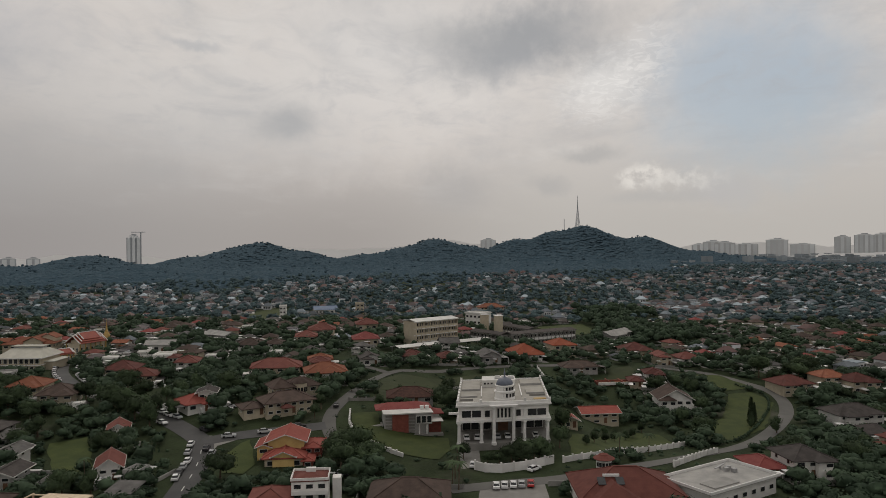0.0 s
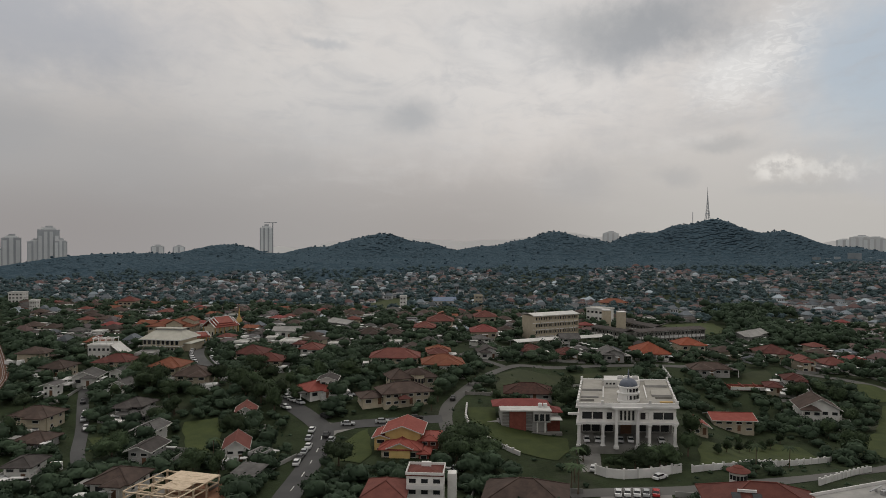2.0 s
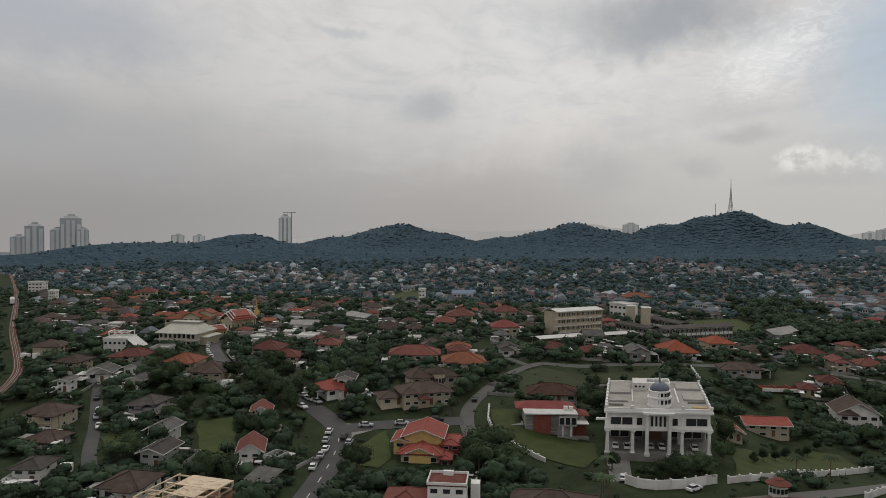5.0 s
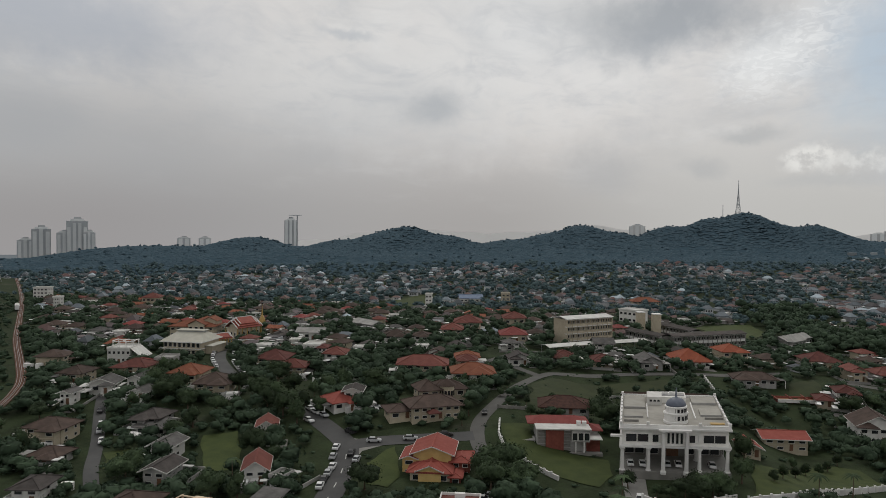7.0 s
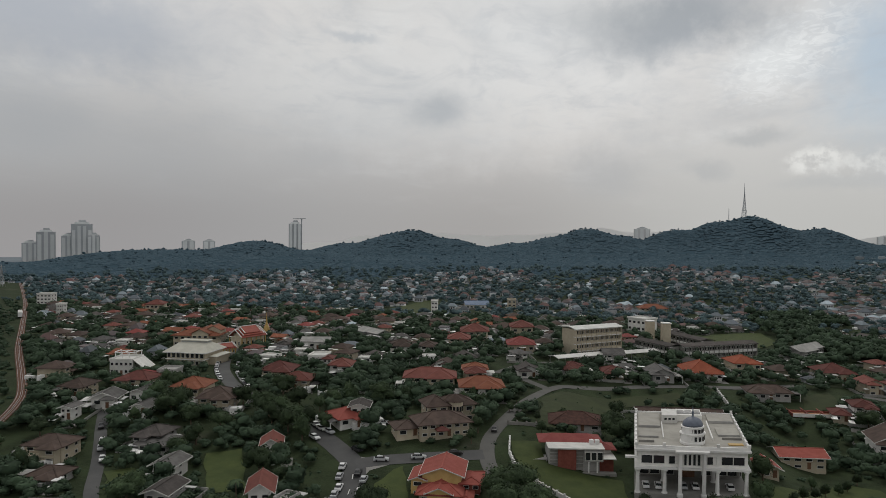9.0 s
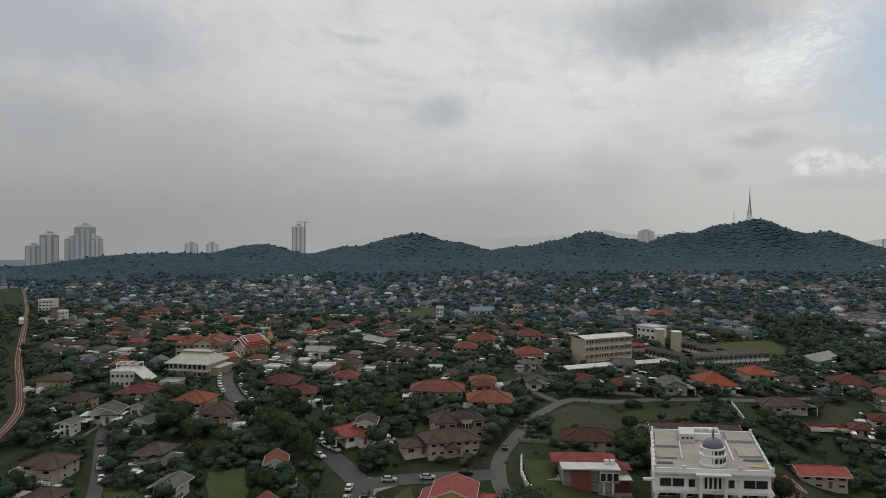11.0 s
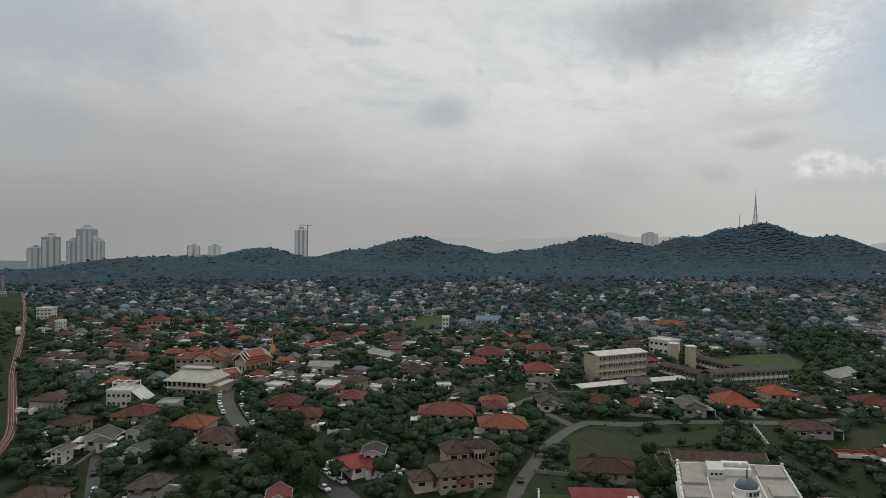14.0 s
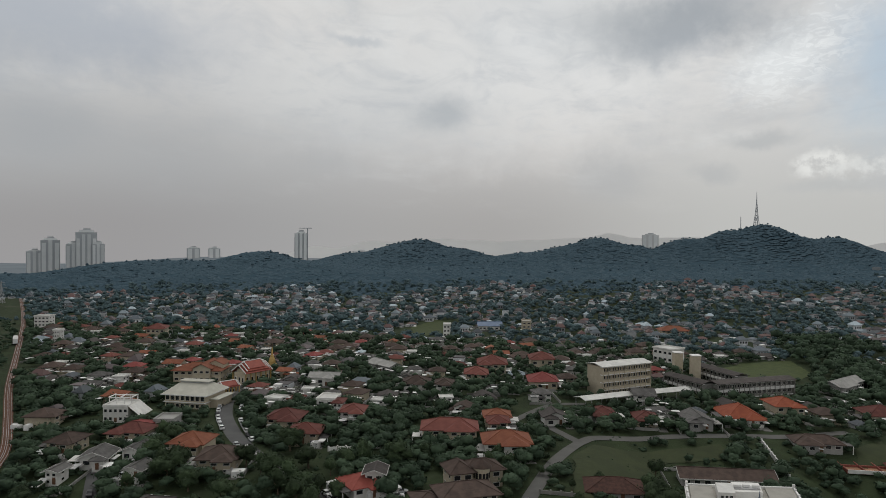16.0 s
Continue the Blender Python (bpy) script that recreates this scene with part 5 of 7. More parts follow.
def white_house():
    h = thing("house", -29.6, -47.6, 8, 0.0, "white three-storey house with a flat roof and red-tiled wing", "house")
    h.scale = (0.9, 0.9, 0.82)
    volume(h, 9.0, 8.0, 9.0, "flat", "roof_red", "wall_white", over=0.25, storeys=3, cols=3)
    volume(h, 9.5, 12.0, 5.4, "hip", "roof_red", "wall_white", rh=2.6, over=0.9, ox=-9.4, oy=-4.0, storeys=2, cols=3, door=False)
    part("roof_tile", roof_mesh("hip", 7.6, 6.6, 9.32, 0.9, 0.0, "roof_red"), None, h)
    part("water_tank", one_box(-1.2, 1.2, 0.6, 1.6, 10.0, 11.2), "white_paint", h, "white roof-top water tank")
    part("balcony", one_box(-4.4, 4.4, -5.6, -4.26, 5.9, 6.1), "white_paint", h)
    part("balcony_rail", one_box(-4.4, 4.4, -5.6, -5.45, 6.101, 7.0), "white_paint", h)
    part("bay", one_box(5.4, 7.6, 1.0, 4.0, -0.5, 8.0), "wall_white", h, "tall narrow white annexe")
    occupy(-31, -47, 24, 16, 2, 8, 2)


white_house()


def flat_building():
    h = thing("building", 67.0, -36.5, 34, 0.0, "single-storey white building with a large grey flat roof", "building")
    w, d, z = 25.0, 13.5, 5.0
    h.scale = (0.97, 0.97, 0.86)
    part("wall", one_box(-w / 2, w / 2, -d / 2, d / 2, -0.5, z - 0.3), "wall_white", h)
    part("roof", one_box(-w / 2 - 0.7, w / 2 + 0.7, -d / 2 - 0.7, d / 2 + 0.7, z - 0.29, z), "roof_slab_grey", h, "flat grey concrete roof")
    bm = bmesh.new()
    ring_wall(bm, w + 1.5, d + 1.5, 0.3, z + 0.001, z + 0.7)
    part("parapet", bm, "white_paint", h)
    part("roof_well", one_box(-9.0, 0.0, -5.4, -1.0, z + 0.004, z + 0.35), "roof_slab_grey", h)
    for x, y in ((5.0, 2.0), (6.6, 2.6), (6.0, 0.4)):
        part("tank", one_box(x - 0.6, x + 0.6, y - 0.45, y + 0.45, z + 0.004, z + 1.1), "steel", h, "roof-top air conditioner")
    bm = bmesh.new()
    bar(bm, (2.2, 3.2, z + 0.9), (8.2, 4.8, z + 0.9), 0.4, 0.2)
    part("duct", bm, "steel", h)
    part("duct_stand", one_box(5.0, 5.4, 3.8, 4.2, z + 0.004, z + 0.8), "steel", h)
    for k in range(7):
        window(h, -10.5 + k * 3.5, -d / 2 - 0.02, 1.6, 0, 1.8, 1.4)
    occupy(67.5, -38.5, 29, 17, 34, 10, 2)


flat_building()


def kiosk():
    k = thing("guard_kiosk", 42.8, -17.4, 0, None, "round white guard kiosk with a red conical roof", "kiosk")
    bm = bmesh.new()
    lathe(bm, ((2.1, -0.6), (2.1, 2.7), (2.3, 2.72), (2.3, 2.95)), 16)
    part("wall", bm, "wall_white", k)
    bm = bmesh.new()
    lathe(bm, ((2.9, 2.96), (2.9, 3.1), (1.3, 3.9), (1.2, 4.1), (0.1, 4.5)), 16)
    part("roof", bm, "roof_red", k)
    for i in range(6):
        a = radians(-150 + i * 24)
        part("window", one_box(-0.35, 0.35, -0.05, 0.05, 0, 1.1), "glass_dark", k, at=pose(2.11 * math.cos(a), 2.11 * math.sin(a), 1.1, 0, 0, math.degrees(a) + 90))
    occupy(42.8, -17.4, 6, 6, 0, 6, 2)


kiosk()


# ---------------------------------------------------------------- school


def school_block(x, y, rot, w, d, floors, label, roof="roof_pale", wall="wall_cream", fh=3.6, bay=3.0, z=None, rail=None):
    """Long teaching block: floor slabs, open galleries, piers and a low roof."""
    s = thing("school_block", x, y, rot, z, label, "school")
    h = floors * fh
    part("core", one_box(-w / 2, w / 2, -d / 2 + 1.6, d / 2, -1.0, h), wall, s)
    for k in range(floors + 1):
        part("floor_slab", one_box(-w / 2 - 0.3, w / 2 + 0.3, -d / 2 - 0.3, -d / 2 + 1.598, max(0.02, k * fh - 0.3), k * fh + 0.05), "white_paint", s)
        if k and k < floors:
            part("gallery_rail", one_box(-w / 2 - 0.3, w / 2 + 0.3, -d / 2 - 0.3, -d / 2 - 0.12, k * fh + 0.051, k * fh + 1.05), rail or wall, s)
    n = max(2, int(w / bay))
    for i in range(n + 1):
        px = -w / 2 + w * i / n
        part("pier", one_box(px - 0.2, px + 0.2, -d / 2 - 0.45, -d / 2 - 0.305, -1.0, h), wall, s)
    for k in range(floors):
        for i in range(n):
            window(s, -w / 2 + w * (i + 0.5) / n, -d / 2 + 1.58, k * fh + 1.1, 0, bay * 0.7, 1.7)
    part("roof", roof_mesh("gable", w, d, h + 0.28, 1.1, 0.8, roof), None, s)
    part("end_wall", one_box(-w / 2 - 0.28, -w / 2 - 0.002, -d / 2 - 0.2, d / 2, -1.0, h), wall, s)
    part("end_wall", one_box(w / 2 + 0.002, w / 2 + 0.28, -d / 2 - 0.2, d / 2, -1.0, h), wall, s)
    occupy(x, y, w + 3, d + 3, rot, 14, 2)
    return s


school_block(-15.4, 187.7, 42, 29.5, 11.0, 4, "four-storey cream school block under a pale flat-pitched roof")
school_block(48.3, 216.0, 32, 46.0, 9.0, 2, "two-storey grey school wing with white galleries under a dark roof", "roof_dark", "concrete", z=2.0, rail="white_paint")
school_block(36.5, 241.5, -58, 34.0, 8.0, 2, "two-storey school wing under a dark tiled roof", "roof_dark", "concrete", z=2.0, rail="white_paint")
school_block(18.5, 211.0, -50, 26.0, 8.0, 2, "low school wing under a dark tiled roof", "roof_dark", "concrete", z=2.0, rail="white_paint")
for x, y in ((15.7, 251.0), (24.4, 243.5)):
    s_ = thing("stair_tower", x, y, 12, 2.0, "windowless beige stair tower of the school", "tower")
    part("shaft", one_box(-2.3, 2.3, -2.6, 2.6, -1, 14.1), "wall_cream", s_)
    part("cap", one_box(-2.6, 2.6, -2.9, 2.9, 14.101, 14.5), "white_paint", s_)
    occupy(x, y, 7, 7, 0, 14, 2)
for x, y, rot, w, d in ((-21.5, 161.5, 40, 27.0, 8.0), (5.5, 184.0, 36, 25.0, 8.0)):
    s_ = thing("covered_walk", x, y, rot, None, "covered school walk under a pale grey metal roof", "canopy")
    part("roof", roof_mesh("gable", w, d, 3.8, 0.9, 0.3, "roof_pale"), None, s_)
    for sx in (-1, -0.33, 0.33, 1):
        for sy in (-1, 1):
            part("post", one_box(sx * (w / 2 - 0.5) - 0.12, sx * (w / 2 - 0.5) + 0.12, sy * (d / 2 - 0.4) - 0.12, sy * (d / 2 - 0.4) + 0.12, -0.5, 3.7), "steel", s_)
    occupy(x, y, w, d, rot, 8, 2)


# ---------------------------------------------------------------- assembly hall and temples


def hall():
    h = thing("assembly_hall", -195.2, 107.3, 3, None, "large cream assembly hall with a pale two-tier hipped roof", "hall")
    w, d = 18.8, 17.0
    h.scale = (1.0, 1.0, 0.86)
    part("wall", one_box(-w / 2, w / 2, -d / 2, d / 2, -1, 7.2), "wall_cream", h)
    for k in range(8):
        window(h, -w / 2 + w * (k + 0.5) / 8, -d / 2 - 0.02, 4.1, 0, 1.7, 2.5)
        window(h, -w / 2 + w * (k + 0.5) / 8, -d / 2 - 0.02, 0.6, 0, 1.6, 1.9)
    part("ledge", one_box(-w / 2 - 0.5, w / 2 + 0.5, -d / 2 - 0.9, d / 2 + 0.5, 3.2, 3.5), "white_paint", h)
    bm = bmesh.new()
    low = [bm.verts.new((a * (w / 2 + 1.2), b * (d / 2 + 1.2), 7.25)) for a, b in ((-1, -1), (1, -1), (1, 1), (-1, 1))]
    top = [bm.verts.new((a * 7.0, 1.0 + b * 2.0, 11.2)) for a, b in ((-1, -1), (1, -1), (1, 1), (-1, 1))]
    for k in range(4):
        bm.faces.new((low[k], low[(k + 1) % 4], top[(k + 1) % 4], top[k]))
    bm.faces.new(top)
    bm.faces.new(low[::-1])
    part("roof", bm, "roof_cream", h)
    part("eave_band", one_box(-w / 2 - 1.35, w / 2 + 1.35, -d / 2 - 1.35, d / 2 + 1.35, 6.75, 7.246), "white_paint", h)
    # dark-coloured box stands in for the dark gap under the ridge vent
    part("clerestory", one_box(-6.6, 6.6, -0.7, 2.7, 11.204, 11.9), "tower_dark", h)
    part("upper_roof", one_box(-7.3, 7.3, -1.5, 3.5, 11.904, 12.3), "roof_cream", h)
    part("side_hall", one_box(w / 2 + 0.004, w / 2 + 3.6, -d / 2 + 4, d / 2, -1, 4.6), "wall_cream", h)
    part("side_roof", roof_mesh("hip", 3.6, d - 4, 4.6, 0.8, 0.5, "roof_cream"), None, h, at=pose(w / 2 + 2.1, 2.0, 0))
    occupy(-193.5, 107, 25, 19, 3, 12, 2)


mk("roof_cream", (0.35, 0.34, 0.29), (0.47, 0.46, 0.40), 0.3, 0.7, courses=0.5)
hall()
t_ = thing("temple", -226.0, 158.5, 13, None, "orange-roofed temple hall with several gables and cream walls", "temple")
volume(t_, 24.0, 15.0, 7.5, "hip", "roof_orange", "wall_cream", rh=3.6, over=1.2, storeys=2, cols=7)
volume(t_, 9.0, 17.5, 9.0, "gable", "roof_orange", "wall_cream", rh=3.2, over=0.9, ox=3.0, storeys=2, cols=3, door=False)
volume(t_, 8.0, 9.0, 10.5, "gable", "roof_orange", "wall_cream", rh=2.8, over=0.7, ox=8.0, oy=2.0, storeys=2, cols=2, door=False)
t_.scale = (1.0, 1.0, 0.8)
occupy(-226.0, 158.5, 27, 19, 13, 20, 2)


def tier_roof(ob, w, d, z, rh, y0, mat="roof_temple"):
    """One tier of a steep temple roof, with white barge boards."""
    part("roof", roof_mesh("gable", w, d, z, rh, 0.6, mat), None, ob, at=pose(0, y0, 0))
    for s in (-1, 1):
        for e in (-1, 1):
            bm = bmesh.new()
            bar(bm, (e * (w / 2 + 0.7), y0 + s * (d / 2 + 0.62), z), (0, y0 + s * (d / 2 + 0.62), z + rh + 0.15), 0.25, 0.45)
            part("barge_board", bm, "white_paint", ob, "white carved barge board")
    bm = bmesh.new()
    bar(bm, (0, y0 - d / 2 - 0.6, z + rh + 0.1), (0, y0 + d / 2 + 0.6, z + rh + 0.1), 0.3, 0.35)
    part("ridge_cap", bm, "white_paint", ob)


mk("roof_temple", (0.20, 0.042, 0.03), (0.29, 0.075, 0.05), 0.45, 0.65, courses=0.33)


def thai_temple(x, y, rot, s, label, tiers=3):
    t = thing("temple", x, y, rot, None, label, "temple")
    w, d, h = 9.0 * s, 17.0 * s, 6.5 * s
    part("wall", one_box(-w / 2, w / 2, -d / 2, d / 2, -1, h), "wall_cream", t)
    part("gable_wall", one_box(-w / 2 + 1.0, w / 2 - 1.0, -d / 2 + 1, d / 2 - 1, h + 0.002, h + 1.8 * s), "wall_cream", t)
    for k in range(tiers):
        tier_roof(t, w * (1.25 - 0.16 * k), d * (1.0 - 0.2 * k), h + (0.2 + 1.15 * k) * s, 4.0 * s * (1.0 - 0.08 * k), 0)
    for k in range(5):
        for sx, r in ((w / 2 + 0.02, 90), (-w / 2 - 0.02, -90)):
            window(t, sx, -d / 2 + d * (k + 0.5) / 5, 1.6 * s, r, 1.3, 2.6 * s)
    for k in range(3):
        window(t, -w / 2 + w * (k + 0.5) / 3, -d / 2 - 0.02, 1.4, 0, 1.2, 2.6 * s)
    for sx in (-1, 1):
        for k in range(6):
            part("pillar", one_box(sx * (w / 2 + 1.0) - 0.2, sx * (w / 2 + 1.0) + 0.2, -d / 2 + d * k / 5 - 0.2, -d / 2 + d * k / 5 + 0.2, -1, h), "gold_paint", t, "gilded pillar")
    occupy(x, y, w + 4, d + 4, rot, 12, 2)
    return t


thai_temple(-197.4, 159.3, -22, 0.92, "temple with tiered crimson roofs edged in white and gilded pillars")
thai_temple(-195.6, 133.5, -30, 0.5, "small gate temple with tiered red roofs", 2)
st_ = thing("stupa", -204.3, 193.2, 0, None, "tall golden bell-shaped stupa with a thin spire", "stupa")
bm = bmesh.new()
lathe(bm, ((3.0, -0.5), (3.0, 2.0), (2.5, 2.2), (2.5, 3.4), (2.0, 3.7), (1.9, 4.8), (1.5, 6.2), (0.9, 7.4), (0.95, 7.8), (0.55, 8.2), (0.4, 10.5), (0.12, 13.0), (0.03, 15.0)), 16)
part("bell", bm, "gold_paint", st_)
occupy(-204, 193, 7, 7, 0, 10, 2)

w_ = thing("building", -207.6, 75.5, 14, None, "white three-storey building with an open roof terrace and sloping end", "building")
volume(w_, 10.5, 11.0, 7.4, "flat", "roof_pale", "wall_white", over=0.2, storeys=2, cols=5)
for x in (-4.8, -1.6, 1.6, 4.8):
    part("pergola_post", one_box(x - 0.15, x + 0.15, -1.0, -0.7, 7.71, 10.4), "white_paint", w_)
    part("pergola_post", one_box(x - 0.15, x + 0.15, 4.6, 4.9, 7.71, 10.4), "white_paint", w_)
for y in (-0.85, 4.75):
    part("pergola_beam", one_box(-5.1, 5.1, y - 0.2, y + 0.2, 10.401, 10.8), "white_paint", w_)
for x in (-4.8, 0.0, 4.8):
    part("pergola_beam", one_box(x - 0.2, x + 0.2, -1.2, 5.1, 10.801, 11.1), "white_paint", w_)
part("sloping_roof", roof_mesh("shed", 11.0, 5.0, 3.2, 5.0, 0.3, "roof_pale"), None, w_, at=pose(8.0, 0, 0, 0, 0, 90))
w_.scale = (0.94, 0.94, 0.84)
occupy(-206, 75.5, 20, 14, 12, 14, 2)

for x, y, rot, w, d, h, lab in ((-466.0, 304.0, 18, 11.5, 10.0, 11.0, "white four-storey block standing over the trees"), (-385.0, 232.0, 18, 4.6, 6.0, 10.0, "narrow white tower house")):
    b_ = thing("building", x, y, rot, None, lab, "building")
    volume(b_, w, d, h, "flat", "roof_pale", "wall_white", over=0.3, storeys=4, cols=4, door=False)
    occupy(x, y, w + 3, d + 3, rot, 25, 2)

fd = thing("foundation", 73.0, 121.0, 6, None, "roofless foundation walls of a demolished house", "foundation")
for a, b in (((-9, -6), (9, -6)), ((9, -6), (9, 6)), ((9, 6), (-9, 6)), ((-9, 6), (-9, -6)), ((-3, -6), (-3, 6)), ((3, -6), (3, 6)), ((-9, 0), (9, 0))):
    bm = bmesh.new()
    bar(bm, (*a, 0.2), (*b, 0.2), 0.35, 1.3)
    part("wall", bm, "wall_white" if a == (-9, -6) or a == (9, -6) else "wall_brick", fd)
part("slab", one_box(-9, 9, -6, 6, -0.6, 0.05), "earth_red", fd)
occupy(73.0, 121.0, 21, 15, 6, 10, 2)

# ---------------------------------------------------------------- trees


def crown_template(rng, lobes, leaves, leaf, rx, rz, sub=2, core=0.84):
    """Crown: overlapping uneven masses of foliage, wrapped in loose leaf clumps. Returns vertices and faces."""
    vs, fs = [], []
    bm = bmesh.new()
    bmesh.ops.create_icosphere(bm, subdivisions=sub, radius=1.0)
    base_v = [v.co.copy() for v in bm.verts]
    base_f = [[v.index for v in f.verts] for f in bm.faces]
    bm.free()
    masses = []
    for k in range(lobes):
        a = rng.uniform(0, 6.28)
        r = rng.uniform(0.35, 0.62) * (0 if k == 0 else 1)
        c = Vector((r * math.cos(a), r * math.sin(a), rng.uniform(-0.35, 0.35) + (0.18 if k == 0 else 0.0)))
        masses.append((c, rng.uniform(0.42, 0.62) * (1.2 if k == 0 else 1.0), Vector((rng.uniform(-50, 50), rng.uniform(-50, 50), rng.uniform(-50, 50)))))

    def skin(u, mass, k):
        c, s, off = mass
        q = (1 + 0.5 * noise.noise(u * 1.5 + off) + 0.32 * noise.noise(u * 3.4 + off)) * s * k
        p = c + Vector((u.x * q, u.y * q, u.z * q * (0.62 if u.z < 0 else 1.0)))
        return Vector((p.x * rx, p.y * rx, p.z * rz))

    for mass in masses:
        o = len(vs)
        vs += [skin(v, mass, core) for v in base_v]
        fs += [[o + i for i in f] for f in base_f]
    for _ in range(leaves):
        mass = rng.choice(masses)
        u = Vector((rng.gauss(0, 1), rng.gauss(0, 1), rng.gauss(0.3, 1))).normalized()
        p = skin(u, mass, rng.uniform(0.84, 1.0) if rng.random() < 0.6 else rng.uniform(1.0, 1.28))
        n = (u + Vector((rng.gauss(0, 1), rng.gauss(0, 1), rng.gauss(0, 1))) * 0.34).normalized()
        t1 = Matrix.Rotation(rng.uniform(0, 6.28), 3, n) @ n.orthogonal().normalized()
        t2 = n.cross(t1)
        z = leaf * rng.uniform(0.55, 1.4)
        o = len(vs)
        vs += [p - t1 * z, p + t2 * z * 0.65, p + t1 * z * 0.9 + n * z * 0.2, p - t2 * z * 0.65]
        fs.append([o, o + 1, o + 2, o + 3])
    return vs, fs


def trunk_bm(rng, h, r, limbs=4, spread=1.6):
    bm = bmesh.new()
    n = 6
    lean = Vector((rng.uniform(-0.3, 0.3), rng.uniform(-0.3, 0.3), 0))
    rings = []
    for k in range(4):
        t = k / 3
        rr = r * (1.35 if k == 0 else 1 - 0.45 * t)
        rings.append([bm.verts.new((lean.x * t + rr * math.cos(6.283 * i / n), lean.y * t + rr * math.sin(6.283 * i / n), -0.6 + (h + 0.6) * t)) for i in range(n)])
    for a, b in zip(rings, rings[1:]):
        for i in range(n):
            bm.faces.new((a[i], a[(i + 1) % n], b[(i + 1) % n], b[i]))
    bm.faces.new(rings[-1])
    for k in range(limbs):
        a = 6.283 * (k + rng.random() * 0.6) / limbs
        p = Vector((lean.x, lean.y, h * rng.uniform(0.75, 0.98)))
        bar(bm, p, p + Vector((math.cos(a) * spread, math.sin(a) * spread, spread * rng.uniform(0.6, 1.1))), r * 0.55)
    return bm


rng = random.Random(5)
TREES = []
for k, (rx, rz, th, lobes, leaves) in enumerate(((3.2, 2.6, 2.2, 12, 900), (4.0, 3.0, 2.7, 15, 1200), (2.4, 2.5, 1.8, 10, 700), (4.8, 3.4, 3.4, 18, 1500), (2.9, 3.4, 2.4, 12, 850), (3.6, 2.4, 2.1, 13, 1000))):
    vs, fs = crown_template(rng, lobes // 2, int(leaves * 1.35), 0.30, rx * 1.05, rz * 1.1, 2, 0.84)
    me = bpy.data.meshes.new("crown")
    me.from_pydata([(v.x, v.y, v.z + th + rz * 0.55) for v in vs], [], fs)
    me.materials.append(M["leaf"])
    me.polygons.foreach_set("use_smooth", [len(p.vertices) == 3 for p in me.polygons])
    TREES.append((mesh_of("trunk", trunk_bm(rng, th + 0.6, 0.22 + 0.03 * rx, 4, rx * 0.45), "bark"), me, rx, th + rz * 1.6))

cm = bmesh.new()
for k in range(420):
    t = rng.random() ** 0.7
    a, r = rng.uniform(0, 6.283), 1.15 * (1 - t) + 0.12
    p = Vector((math.cos(a) * r * rng.uniform(0.75, 1.05), math.sin(a) * r * rng.uniform(0.75, 1.05), 0.6 + 8.6 * t))
    d = Vector((math.cos(a), math.sin(a), rng.uniform(0.2, 1.2))).normalized()
    s = d.orthogonal().normalized() * 0.22
    z = rng.uniform(0.35, 0.7)
    cm.faces.new([cm.verts.new(q) for q in (p - s, p + d * z * 0.5 - s * 0.6, p + d * z, p + s)])
lathe(cm, ((0.5, 0.5), (0.95, 1.4), (0.75, 4.0), (0.35, 7.0), (0.05, 9.2)), 9)
CYPRESS = (mesh_of("trunk", trunk_bm(rng, 1.2, 0.16, 0), "bark"), mesh_of("crown", cm, "leaf"), 1.2, 9.0)

pm = bmesh.new()
for k in range(13):
    a, droop = 6.283 * k / 13 + rng.uniform(-0.2, 0.2), rng.uniform(0.5, 1.3)
    d = Vector((math.cos(a), math.sin(a), 0))
    s = Vector((-d.y, d.x, 0))
    prev = None
    for i in range(6):
        t = i / 5
        c = Vector((0, 0, 6.6)) + d * 2.6 * t + Vector((0, 0, 0.9 * t - 2.2 * droop * t * t))
        w = 0.42 * (1 - t) ** 0.6 + 0.02
        row = [pm.verts.new(c - s * w + Vector((0, 0, -w * 0.5))), pm.verts.new(c), pm.verts.new(c + s * w + Vector((0, 0, -w * 0.5)))]
        if prev:
            pm.faces.new((prev[0], prev[1], row[1], row[0]))
            pm.faces.new((prev[1], prev[2], row[2], row[1]))
        prev = row
PALM = (mesh_of("trunk", trunk_bm(rng, 6.6, 0.16, 0), "bark"), mesh_of("crown", pm, "leaf"), 2.6, 7.0)
tree_count = 0


def tree(x, y, proto, s=1.0, label="broad-leaved tree with a dense dark green crown", kind="tree"):
    global tree_count
    ob = thing(kind, x, y, rng.uniform(0, 360), label=label, category="tree", group="town trees")
    ob.scale = (s, s, s * rng.uniform(0.9, 1.15))
    part("trunk", proto[0], None, ob)
    part("crown", proto[1], None, ob)
    tree_count += 1
    return ob


LOW = []
rl = random.Random(11)
for k in range(7):
    vs, fs = crown_template(rl, 3, 120, 0.52, 3.8, 3.1, 2, 0.85)
    arr = np.array([(v.x, v.y, v.z + 3.4) for v in vs])
    tri = []
    for f in fs:
        tri.append((f[0], f[1], f[2], f[3] if len(f) == 4 else -1))
    LOW.append((arr, np.array(tri)))
LOW2 = []
for k in range(7):
    vs, fs = crown_template(rl, 3, 36, 0.75, 3.9, 3.3, 1, 0.94)
    LOW2.append((np.array([(v.x, v.y, v.z + 4.4) for v in vs]), np.array([(f[0], f[1], f[2], f[3] if len(f) == 4 else -1) for f in fs])))
SHRUB = []
